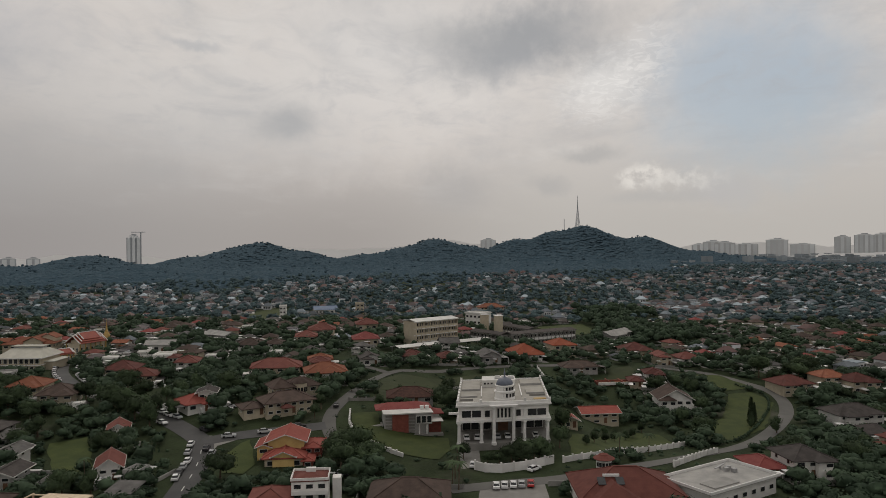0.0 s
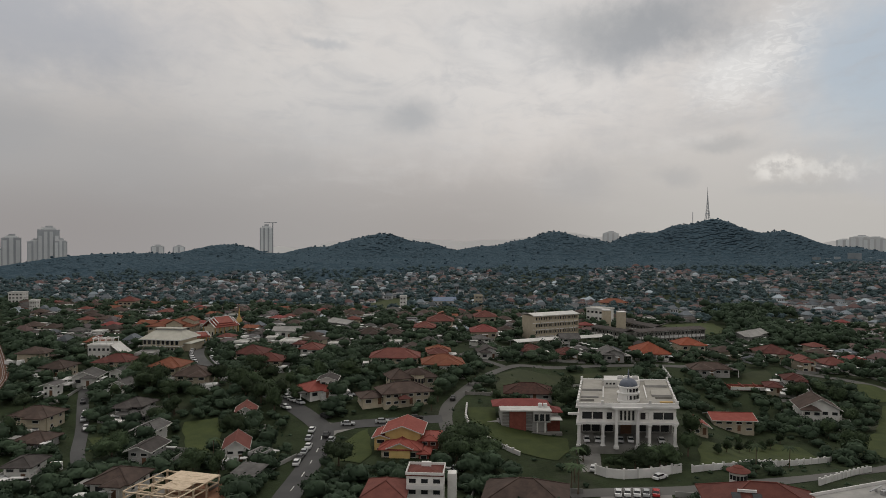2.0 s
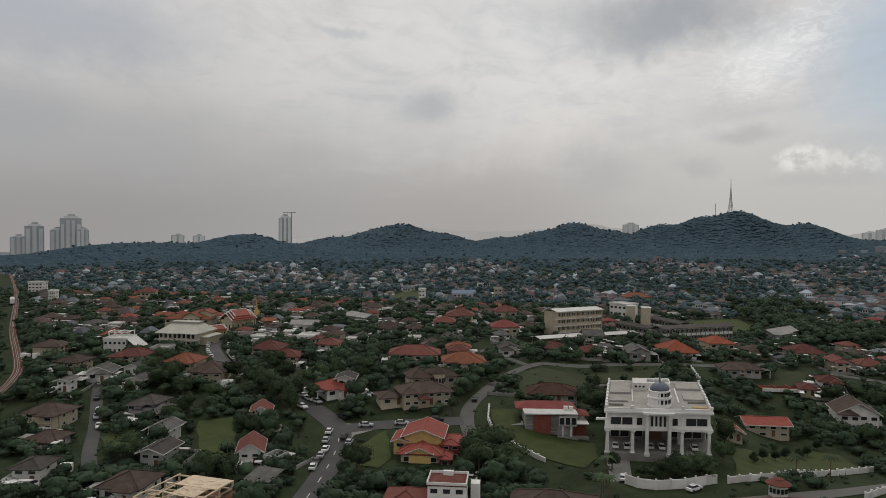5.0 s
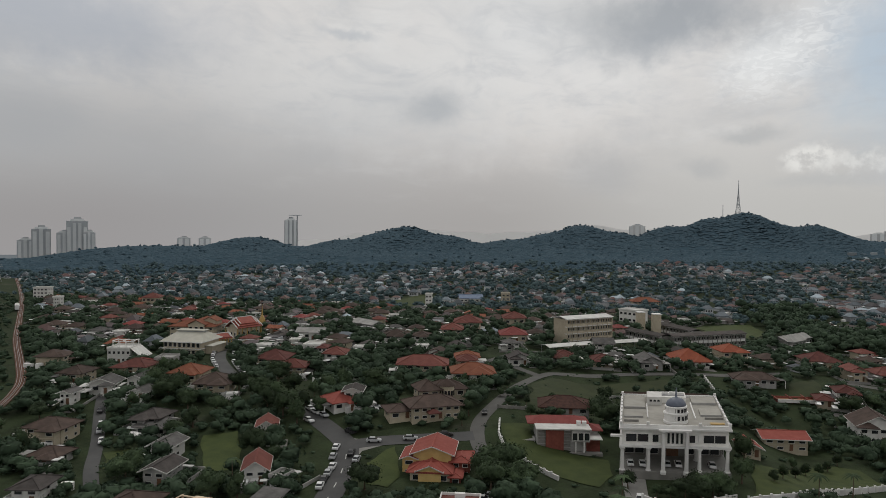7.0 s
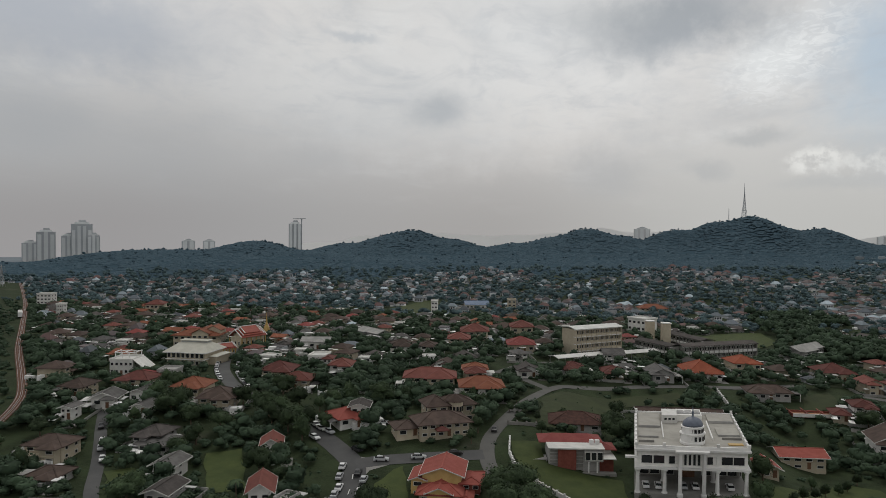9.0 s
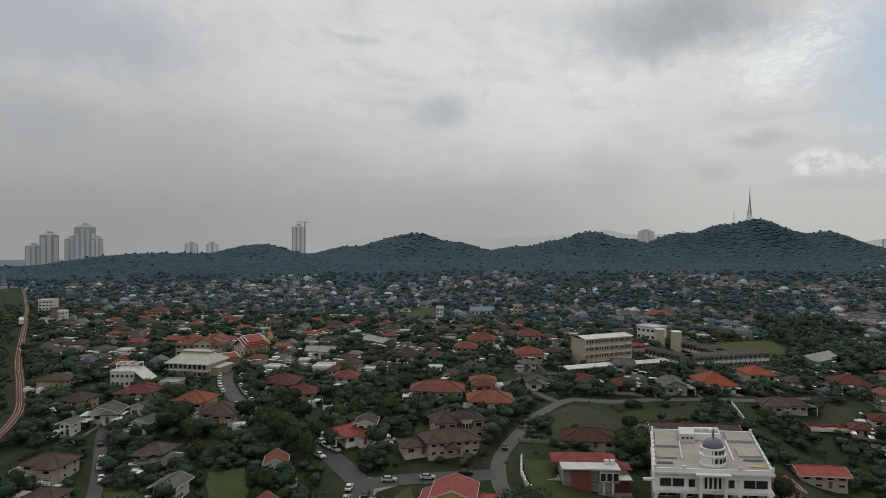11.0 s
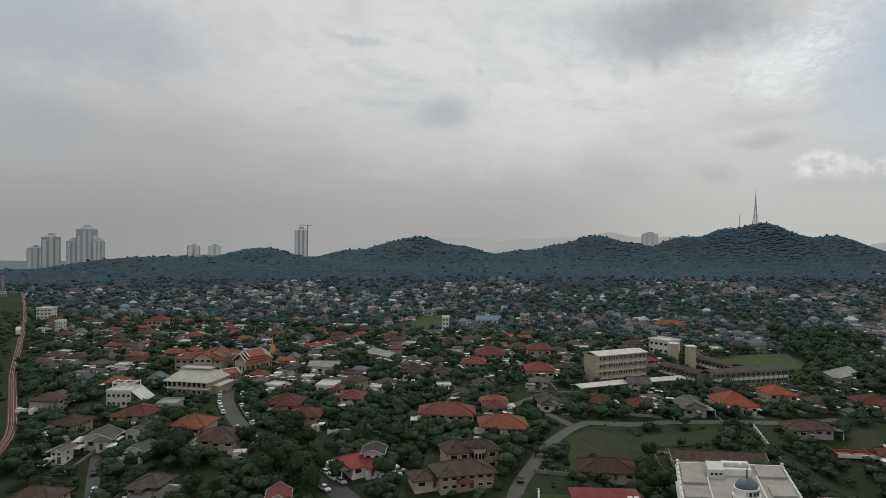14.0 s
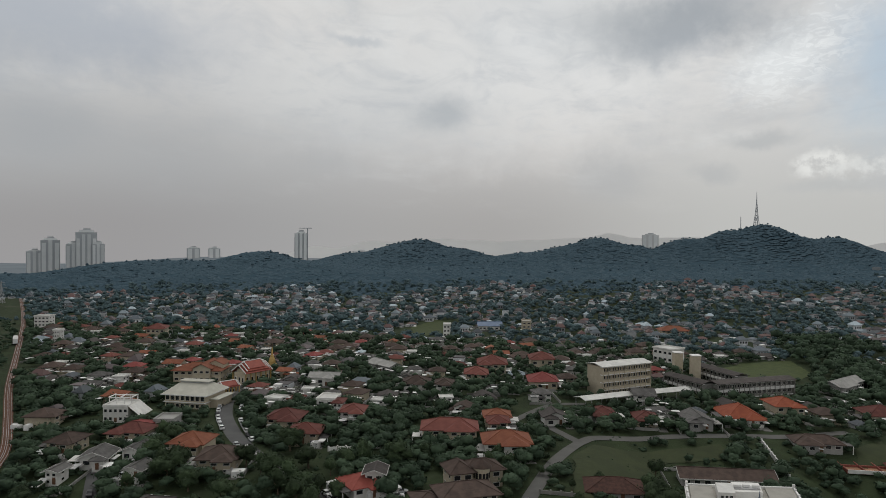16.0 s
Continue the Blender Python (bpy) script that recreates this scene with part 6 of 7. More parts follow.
for k in range(5):
    vs, fs = crown_template(rl, 1, 13, 1.0, 4.6, 4.0, 1, 0.8)
    SHRUB.append((np.array([(v.x, v.y, v.z + 2.2) for v in vs]), np.array([(f[0], f[1], f[2], f[3] if len(f) == 4 else -1) for f in fs])))
FARB = []
for k in range(6):
    vs, fs = crown_template(rl, 1, 5, 1.0, 5.2, 4.6, 1, 1.0)
    FARB.append((np.array([(v.x, v.y, v.z + 3.2) for v in vs]), np.array([(f[0], f[1], f[2], f[3] if len(f) == 4 else -1) for f in fs])))


def crowd(name, places, protos, mat, label, category, smooth=True):
    """Many alike things joined in one mesh: places of (x, y, z, scale, turn, stretch)."""
    allv, allf, o = [], [], 0
    for k, (x, y, z, s, turn, st) in enumerate(places):
        v, f = protos[k % len(protos)]
        c, n_ = math.cos(turn), math.sin(turn)
        q = np.stack([(v[:, 0] * c - v[:, 1] * n_) * s + x, (v[:, 0] * n_ + v[:, 1] * c) * s + y, v[:, 2] * s * st + z], 1)
        allv.append(q)
        allf.append(np.where(f < 0, -1, f + o))
        o += len(v)
    v, f = np.concatenate(allv), np.concatenate(allf)
    quad = f[:, 3] >= 0
    loops = np.concatenate([f[quad].ravel(), f[~quad][:, :3].ravel()])
    sizes = np.concatenate([np.full(quad.sum(), 4), np.full((~quad).sum(), 3)])
    me = bpy.data.meshes.new(name)
    me.vertices.add(len(v))
    me.vertices.foreach_set("co", v.ravel())
    me.loops.add(len(loops))
    me.loops.foreach_set("vertex_index", loops.astype(np.int32))
    me.polygons.add(len(sizes))
    me.polygons.foreach_set("loop_start", np.concatenate([[0], np.cumsum(sizes)[:-1]]).astype(np.int32))
    me.polygons.foreach_set("use_smooth", sizes == (3 if smooth else 9))
    me.update(calc_edges=True)
    me.materials.append(M[mat])
    return tagged(new(name, me), label, category, kind="stuff")


HEDGE = spline([(86.5, 34.0), (97.0, 37.0), (111.5, 56.0), (129.5, 87.5), (135.5, 107.5), (128.5, 121.0)], 1.3)
CANOPY = []
for k in range(6):
    vs, fs = [(0.0, 0.0, rl.uniform(2.4, 3.0))], []
    for ring, (rad, h) in enumerate(((0.45, 2.1), (0.8, 1.2), (1.15, -0.6))):
        for i in range(8):
            a = 6.2832 * (i + 0.5 * (ring % 2)) / 8
            r = 5.2 * rad * rl.uniform(0.82, 1.15)
            vs.append((r * math.cos(a), r * math.sin(a), h + rl.uniform(-0.35, 0.35)))
    fs += [(0, 1 + i, 1 + (i + 1) % 8, -1) for i in range(8)]
    for ring in (0, 1):
        p, q = 1 + 8 * ring, 9 + 8 * ring
        fs += [(p + i, q + i, q + (i + 1) % 8, p + (i + 1) % 8) for i in range(8)]
    CANOPY.append((np.array(vs), np.array(fs)))


# a dense grove beside the school field
GROVES = ((112, 318, 26.0, 50.0), (136, 268, 24.0, 26.0), (128, 400, 34.0, 40.0))
rg = random.Random(3)
grove_places = []
for k_ in range(300):
    GROVE = GROVES[k_ % 3]
    a_, r_ = rg.uniform(0, 6.283), math.sqrt(rg.random())
    gx, gy = GROVE[0] + GROVE[2] * r_ * math.cos(a_), GROVE[1] + GROVE[3] * r_ * math.sin(a_)
    if cell(gx, gy) == 0:
        grove_places.append((gx, gy, terrain(gx, gy) - 0.5, rg.uniform(0.9, 1.45), rg.uniform(0, 6.28), rg.uniform(0.8, 1.2)))
for gx, gy, *_ in grove_places:
    occupy(gx, gy, 7, 7, 0, 0, 2)

# trees that stand out one by one
garden = random.Random(29)
for x0, x1, y0, y1, most in ((-185, -70, -42, 62, 30), (78, 205, -10, 175, 34)):
    planted = 0
    for _ in range(900):
        gx, gy = garden.uniform(x0, x1), garden.uniform(y0, y1)
        if planted < most and not any(cell(gx + a, gy + b) for a in (-2.5, 0, 2.5) for b in (-2.5, 0, 2.5)):
            tree(gx, gy, TREES[garden.randrange(6)], garden.uniform(0.7, 1.15))
            occupy(gx, gy, 5, 5, 0, 0, 2)
            planted += 1
tree(-28.3, -9.8, TREES[3], 1.05)
tree(-25.5, -7.3, TREES[3], 1.00)
tree(-20.4, -15.1, TREES[3], 0.90)
tree(-31.2, -13.1, TREES[3], 0.80)
tree(-27.9, -19.8, TREES[3], 0.90)
tree(-25.4, -16.9, TREES[1], 0.90)
tree(-20.7, -18.5, TREES[3], 0.80)
tree(11.7, -12.4, TREES[0], 0.45)
tree(14.9, -13.6, TREES[1], 0.55)
tree(18.4, -12.9, TREES[3], 0.65)
tree(21.8, -13.1, TREES[1], 0.85)
tree(24.7, -11.6, TREES[3], 0.75)
tree(27.5, -11.0, TREES[0], 0.80)
tree(20.8, -8.8, TREES[2], 0.85)
tree(26.5, -7.6, TREES[0], 0.80)
tree(5.0, -9.2, TREES[4], 0.70)
tree(33.4, 2.4, TREES[4], 0.85)
tree(36.9, 20.1, TREES[4], 1.00)
tree(-58.3, -26.7, TREES[3], 0.80)
tree(-82.8, 50.5, TREES[1], 1.10)
tree(111.1, 58.3, CYPRESS, 1.15, "tall dark narrow cypress on a lawn", "cypress")
tree(114.5, 64.3, CYPRESS, 0.90, "tall dark narrow cypress on a lawn", "cypress")
tree(117.3, 50.9, TREES[2], 0.90)
tree(3.7, -19.8, PALM, 1.00, "slim palm with drooping fronds", "palm_tree")
tree(3.1, -26.1, PALM, 1.00, "slim palm with drooping fronds", "palm_tree")
tree(2.5, -31.4, PALM, 1.00, "slim palm with drooping fronds", "palm_tree")
tree(4.1, -34.6, PALM, 1.00, "slim palm with drooping fronds", "palm_tree")
tree(62.0, 12.2, PALM, 1.00, "slim palm with drooping fronds", "palm_tree")
tree(49.3, -5.8, PALM, 1.00, "slim palm with drooping fronds", "palm_tree")
tree(-91.9, -31.3, PALM, 1.00, "slim palm with drooping fronds", "palm_tree")
tree(45.6, 14.1, TREES[2], 0.55)
tree(50.5, 22.0, TREES[2], 0.55)
tree(55.7, 32.6, TREES[2], 0.55)
tree(60.9, 40.1, TREES[2], 0.55)
tree(64.2, 43.3, TREES[2], 0.55)
tree(42.5, 9.0, TREES[2], 0.55)
tree(52.6, 35.6, TREES[2], 0.55)
tree(68.9, 50.7, TREES[2], 0.55)
tree(-122.1, 32.9, TREES[2], 1.10)
tree(-115.9, 29.5, TREES[0], 1.30)
tree(-109.4, 26.4, TREES[2], 1.20)
tree(-103.0, 23.6, TREES[5], 1.20)
tree(-96.4, 19.9, TREES[2], 1.10)
tree(-109.6, 20.2, TREES[2], 1.20)
tree(-101.9, 16.4, TREES[4], 1.20)
tree(-95.5, 13.1, TREES[2], 1.10)
tree(-129.7, 37.4, TREES[1], 0.90)
tree(-92.5, 22.4, TREES[0], 0.80)
tree(-1.5, 47.5, TREES[3], 1.15)
tree(-24.6, 34.3, TREES[0], 0.50)
tree(-21.6, 35.5, TREES[5], 0.45)
tree(-15.9, 42.0, TREES[4], 0.40)
tree(-7.3, 54.7, TREES[0], 0.60)
tree(-4.2, 68.3, TREES[0], 0.80)
tree(-2.4, 79.3, TREES[4], 0.90)
tree(-27.2, 44.4, TREES[4], 0.40)
tree(-19.9, 57.2, TREES[1], 0.40)
tree(-37.5, 69.5, TREES[5], 0.50)
tree(-37.8, 55.0, TREES[5], 0.50)
tree(-43.7, 29.2, TREES[4], 0.70)
tree(-44.0, 20.6, TREES[4], 0.60)
tree(-54.6, 56.6, TREES[2], 0.80)
tree(-52.9, 66.2, TREES[2], 0.90)
tree(-48.1, 58.0, TREES[5], 0.80)

# ---------------------------------------------------------------- the town beyond: houses of alike kinds
HOUSE_KINDS = []
for k, (w, d, h, roof, rc, wc, st) in enumerate((
        (9.5, 8, 4.6, "hip", "roof_red", "wall_cream", 2), (8.5, 10, 4.6, "gable", "roof_brown", "wall_white", 2), (10, 8.5, 2.8, "hip", "roof_maroon", "wall_white", 1),
        (8, 9.5, 4.6, "hip", "roof_grey", "wall_white", 2), (11, 8, 4.6, "gable", "roof_orange", "wall_cream", 2), (8.5, 9, 2.8, "gable", "roof_dark", "wall_grey", 1),
        (10, 9.5, 4.6, "hip", "roof_brown", "wall_cream", 2), (8, 7, 5.4, "flat", "roof_pale", "wall_white", 2), (12, 7, 2.8, "gable", "roof_grey", "wall_white", 1), (9.5, 8.5, 4.6, "hip", "roof_crimson", "wall_cream", 2))):
    lab = "%s town house with %s walls and a %s roof" % (("single-storey", "two-storey")[st - 1], wc[5:], rc[5:])
    proto = new("house")
    proto["label"], proto["category"], proto["group"] = lab, "house", "houses of the town"
    side = (-1, 1)[k % 2]
    volume(proto, w, d, h, roof, rc, wc, storeys=st, cols=2, sides=False, door=False, caps=False, cross=None if roof == "flat" else (side * w * 0.22, w * (0.44 + 0.04 * (k % 3)), 1.6 + 0.5 * (k % 3)))
    # a low wing at the side and a lean-to at the front
    lw, ld, lh, lx = w * 0.5, d * (0.5 + 0.1 * (k % 2)), min(h * 0.62, 2.7), -side * w * 0.62
    bm = bmesh.new()
    box(bm, lx - lw / 2, lx + lw / 2, -ld * 0.7, ld * 0.3, -1.0, lh)
    box(bm, lx - lw * 0.3, lx + lw * 0.3, -ld * 0.7 - 0.12, -ld * 0.7 - 0.004, 0.0, 0.3)
    part("wing", bm, wc, proto)
    tops = [(roof_mesh("shed" if roof == "flat" else "hip", lw, ld, lh, 0.5 if roof == "flat" else lw * 0.2, 0.5, rc), pose(lx, -ld * 0.2, 0)), (roof_mesh("shed", w * 0.46, 2.2, min(2.5, lh), 0.6, 0.2, rc), pose(-side * w * 0.2, -d / 2 - 1.2, 0))]
    part("wing_roof", joined("wing_roof", tops, rc), None, proto)
    HOUSE_KINDS.append([proto, w, d, 0])
rh_ = random.Random(21)
placed = 0
cells = [(x, y) for y in np.arange(-70, 430, 13.0) for x in np.arange(-640, 420, 13.0)]
near_far = sorted(cells, key=lambda c: c[1])
for cx, cy in near_far:
    ang = 14 + 10 * math.sin(cx * 0.011 + cy * 0.007)
    x, y = cx + rh_.uniform(-2.5, 2.5) + cy * 0.12, cy + rh_.uniform(-2.5, 2.5)
    keep = rh_.random()
    if not -1.06 * (y + 172) - 15 < x < 0.60 * (y + 208) + 18 or placed >= 285:
        continue
    if y < 120 and keep > (0.13 if x < -60 else 0.28) or keep > 0.55:
        continue
    if y < 125 and -125 < x < 118:
        continue
    k = rh_.choice((0, 1, 1, 2, 3, 3, 4, 5, 5, 5, 6, 6, 6, 6, 7, 8, 8, 9))
    proto, w, d, used = HOUSE_KINDS[k]
    pts = [(x + a, y + b) for a in (-w * 0.6, -w * 0.3, 0, w * 0.3, w * 0.6) for b in (-d * 0.6, -d * 0.3, 0, d * 0.3, d * 0.6)]
    if any(cell(*p) for p in pts):
        continue
    m = pose(x, y, terrain(x, y), 0, 0, ang + rh_.uniform(-14, 14) + rh_.choice((0, 0, 90, 180))) @ Matrix.Scale(1.0 if y < 90 else rh_.uniform(0.76, 0.94), 4)
    if used == 0:
        proto.matrix_basis = m
    else:
        copy_thing(proto, m)
    HOUSE_KINDS[k][3] += 1
    placed += 1
    YARDS.append((x, y, ang, w, d))
    occupy(x, y, w + 2, d + 2, ang)

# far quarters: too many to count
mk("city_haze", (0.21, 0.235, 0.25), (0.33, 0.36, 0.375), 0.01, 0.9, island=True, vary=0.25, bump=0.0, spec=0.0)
GABLE_R = (np.array([(-6.2, -5.2, 3.2), (6.2, -5.2, 3.2), (6.2, 5.2, 3.2), (-6.2, 5.2, 3.2), (-2.5, 0, 5.4), (2.5, 0, 5.4), (-6.2, -5.2, 2.95), (6.2, -5.2, 2.95), (6.2, 5.2, 2.95), (-6.2, 5.2, 2.95)]),
           np.array([(0, 1, 5, 4), (2, 3, 4, 5), (3, 0, 4, -1), (1, 2, 5, -1), (6, 7, 1, 0), (7, 8, 2, 1), (8, 9, 3, 2), (9, 6, 0, 3)]))
FLAT_R = (np.array([(x, y, z) for z in (3.1, 3.5) for x, y in ((-5, -4.6), (5, -4.6), (5, 4.6), (-5, 4.6))]), np.array([(4, 5, 6, 7), (0, 1, 5, 4), (1, 2, 6, 5), (2, 3, 7, 6), (3, 0, 4, 7)]))
WALLS = (np.array([(x, y, z) for z in (-2.0, 3.1) for x, y in ((-5.4, -4.4), (5.4, -4.4), (5.4, 4.4), (-5.4, 4.4))]), np.array([(0, 1, 5, 4), (1, 2, 6, 5), (2, 3, 7, 6), (3, 0, 4, 7), (4, 5, 6, 7)]))
WINS = (np.array([(x0 + a, -4.46, z) for x0 in (-3.2, 0, 3.2) for a, z in ((-0.9, 0.9), (0.9, 0.9), (0.9, 2.2), (-0.9, 2.2))]), np.array([(0, 1, 2, 3), (4, 5, 6, 7), (8, 9, 10, 11)]))
rf = random.Random(33)
hp, ht = [], []
for cy in np.arange(40, 1150, 10.0):
    for cx in np.arange(-1330, 800, 10.0):
        x, y = cx + rf.uniform(-3, 3) + cy * 0.1, cy + rf.uniform(-3, 3)
        if not -1.08 * (y + 172) - 20 < x < 0.61 * (y + 208) + 25 or cell(x, y) or hills(x, y) > 20 or (hills(x, y) > 7 and (rf.random() < 0.93 or x < -150)):
            continue
        if y < 118 and x > -130:
            continue
        if hills(x, y) > 7:
            hp.append((x, y, terrain(x, y) + 2.5, rf.uniform(0.6, 1.0), rf.uniform(0, 3.1), 1.4))
            continue
        if y < 430 and any(cell(x + a, y + b) for a in (-5.5, 0, 5.5) for b in (-5, 0, 5)):
            continue
        q = rf.random()
        clump = noise.noise(Vector((x * 0.006, y * 0.006, 3.0)))
        if forward(x, y) > (900 if x < 380 else 1280) + 170 * noise.noise(Vector((x * 0.008, 0, 0))):
            continue
        if q < (0.46 if y < 345 else 0.44) + clump * 0.55:
            hp.append((x, y, terrain(x, y), rf.uniform(0.42, 0.78) + (0.12 if y < 260 else 0.0), radians(16 + 14 * math.sin(x * 0.008) + rf.choice((0, 90))), rf.choice((1.0, 1.0, 1.75))))
            occupy(x, y, 10.5, 10.5, 20)
        else:
            ht.append((x, y))
# the city that runs on to the horizon, its haze put into the colour
rc_ = random.Random(71)
city = []
for _ in range(760):
    y = rc_.uniform(1350, 2900)
    x = rc_.uniform(0.24, 0.74) * (y + 200)
    if hills(x, y) < 4:
        city.append((x, y, terrain(x, y), rc_.uniform(0.8, 1.9), rc_.uniform(0, 3.1), rc_.choice((0.8, 1.0, 1.4, 2.4))))
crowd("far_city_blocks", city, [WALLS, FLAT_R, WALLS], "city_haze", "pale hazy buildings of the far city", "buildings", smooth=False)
crowd("far_house_roofs", hp, [GABLE_R, GABLE_R, FLAT_R, GABLE_R, GABLE_R], "roofs_haze", "red, brown and grey roofs of the far town", "roofs", smooth=False)
crowd("far_house_walls", hp, [WALLS], "walls_haze", "pale walls of the far town", "walls", smooth=False)
crowd("far_house_windows", hp, [WINS], "glass_dark", "dark windows of the far town", "windows", smooth=False)

# pale blocks added for bright specks of walls and roof sheets
rs_ = random.Random(91)
sheds = []
for x, y, z, k, turn, st in hp:
    for _ in range(2):
        if rs_.random() < 0.42:
            sx, sy = x + rs_.uniform(-6, 6), y + rs_.uniform(-7, 1)
            sheds.append((sx, sy, terrain(sx, sy), rs_.uniform(0.16, 0.36), turn, rs_.uniform(1.2, 2.6)))
mk("outbuilding", (0.45, 0.45, 0.44), (0.8, 0.79, 0.77), 0.15, 0.8, island=True, vary=0.4)

# ---------------------------------------------------------------- yards: walls, drives and shrubs round the houses
ry = random.Random(55)
shrub_p = []
wv, wf = [], []
dv, df = [], []


def add_block(vs, fs, cx, cy, turn, lx, ly, z0, z1):
    """A turned block that follows the ground, into vertex and face lists."""
    c, s = math.cos(turn), math.sin(turn)
    o = len(vs)
    for top in (0, 1):
        for ax, ay in ((-0.5, -0.5), (0.5, -0.5), (0.5, 0.5), (-0.5, 0.5)):
            px, py = cx + ax * lx * c - ay * ly * s, cy + ax * lx * s + ay * ly * c
            vs.append((px, py, terrain(px, py) + (z1 if top else z0)))
    fs += [(o, o + 1, o + 5, o + 4), (o + 1, o + 2, o + 6, o + 5), (o + 2, o + 3, o + 7, o + 6), (o + 3, o, o + 4, o + 7), (o + 4, o + 5, o + 6, o + 7)]


for x, y, rot, w, d in YARDS:
    if 25 < x < 85 and 0 < y < 85:
        continue
    a = radians(rot)
    yw, yd = w / 2 + ry.uniform(3.0, 5.0), d / 2 + ry.uniform(3.5, 6.0)
    for ux, uy, lx, ly in ((0, -1, 2 * yw, 0.2), (0, 1, 2 * yw, 0.2), (-1, 0, 0.2, 2 * yd), (1, 0, 0.2, 2 * yd)):
        if ry.random() < (0.35 if y > 120 else 0.8):
            continue
        lx_, ly_ = (lx * 0.72 if uy == -1 else lx), ly
        sh = -yw * 0.28 if uy == -1 else 0.0
        lxp, lyp = ux * yw + sh, uy * yd
        px, py = x + lxp * math.cos(a) - lyp * math.sin(a), y + lxp * math.sin(a) + lyp * math.cos(a)
        if cell(px, py) == 2:
            continue
        add_block(wv, wf, px, py, a, lx_, ly_, -0.5, ry.uniform(0.9, 1.5))
    lxp, lyp = yw * 0.62, -d / 2 - (yd - d / 2) / 2 - 0.6
    px, py = x + lxp * math.cos(a) - lyp * math.sin(a), y + lxp * math.sin(a) + lyp * math.cos(a)
    if cell(px, py) != 2:
        add_block(dv, df, px, py, a, 3.4, yd - d / 2 + 1.0, -0.3, 0.12)
    for _ in range(18):
        lxp, lyp = ry.uniform(-yw, yw), ry.choice((-1, 1, -1)) * ry.uniform(d / 2 + 0.9, yd)
        px, py = x + lxp * math.cos(a) - lyp * math.sin(a), y + lxp * math.sin(a) + lyp * math.cos(a)
        if cell(px, py) != 2:
            shrub_p.append((px, py, terrain(px, py) - 0.3, ry.uniform(0.16, 0.44), ry.uniform(0, 6.28), ry.uniform(0.6, 1.0)))
# sheds and awnings strewn about the yards to add bright specks
av, af = [], []
for x, y, rot, w, d in YARDS:
    if 25 < x < 85 and 0 < y < 85:
        continue
    a = radians(rot)
    for _ in range(8 if y < 260 else 5):
        lxp, lyp = ry.uniform(-w * 0.7, w * 0.7), ry.choice((-1, -1, 1)) * (d / 2 + ry.uniform(1.0, 3.5))
        px, py = x + lxp * math.cos(a) - lyp * math.sin(a), y + lxp * math.sin(a) + lyp * math.cos(a)
        if cell(px, py) < 2 and ry.random() < 0.75:
            top = ry.uniform(1.6, 2.7) if y < 90 else ry.uniform(2.2, 3.7)
            add_block(av, af, px, py, a + ry.choice((0, 1.57)), ry.uniform(1.5, 4.0), ry.uniform(1.2, 2.6), -0.5 if top < 2.1 else top - 0.15, top)
for name, vs, fs, mat, lab, cat in (("outbuildings", av, af, "outbuilding", "small pale sheds, awnings and tanks in the yards", "sheds"), ("garden_walls", wv, wf, "wall_far_yard", "low plastered garden walls between the plots", "walls"), ("driveways", dv, df, "concrete", "concrete driveways of the houses", "driveways")):
    me = bpy.data.meshes.new(name)
    me.from_pydata(vs, [], fs)
    me.materials.append(M[mat])
    tagged(new(name, me), lab, cat, kind="stuff")
crowd("far_sheds", sheds, [WALLS], "outbuilding", "small pale blocks for bright specks of walls and roof sheets", "sheds", smooth=False)
for _ in range(2600):
    y = -80 + 330 * ry.random()
    x = ry.uniform(-1.08 * (y + 172) - 15, 0.61 * (y + 208) + 20)
    if cell(x, y) < 2 and ry.random() < 0.6:
        shrub_p.append((x, y, terrain(x, y) - 0.3, ry.uniform(0.14, 0.36), ry.uniform(0, 6.28), ry.uniform(0.5, 1.0)))
for _ in range(230):
    x, y = ry.uniform(-30, 24), ry.uniform(38, 116)
    if cell(x, y) in (0, 1, 2, 3) and noise.noise(Vector((x * 0.09, y * 0.09, 1.0))) > -0.05 and abs(x + 15.4) + abs(y - 52) > 16 and abs(x + 31) > 5:
        shrub_p.append((x, y, terrain(x, y) - 0.25, ry.uniform(0.07, 0.22), ry.uniform(0, 6.28), ry.uniform(0.4, 0.8)))
crowd("shrubs", shrub_p, SHRUB, "leaf_stuff", "small garden shrubs and hedges round the houses", "shrubs")

# ---------------------------------------------------------------- scattered trees
# open gardens with few and small trees
for x, y, w, d, r in ((-22, 12, 42, 58, 0), (20, -8, 38, 30, 0), (56, 32, 46, 60, 0), (-62, -8, 12, 20, 0), (78, -6, 46, 48, 0), (-50, 12, 26, 12, 16), (8, 75, 46, 44, 0), (20, -24, 60, 14, 20)):
    sub = taken[int(x - w / 2) - GX0:int(x + w / 2) - GX0, int(y - d / 2) - GY0:int(y + d / 2) - GY0]
    sub[sub < 2] = 3
rt = random.Random(8)
near_places, mid_places = [], []
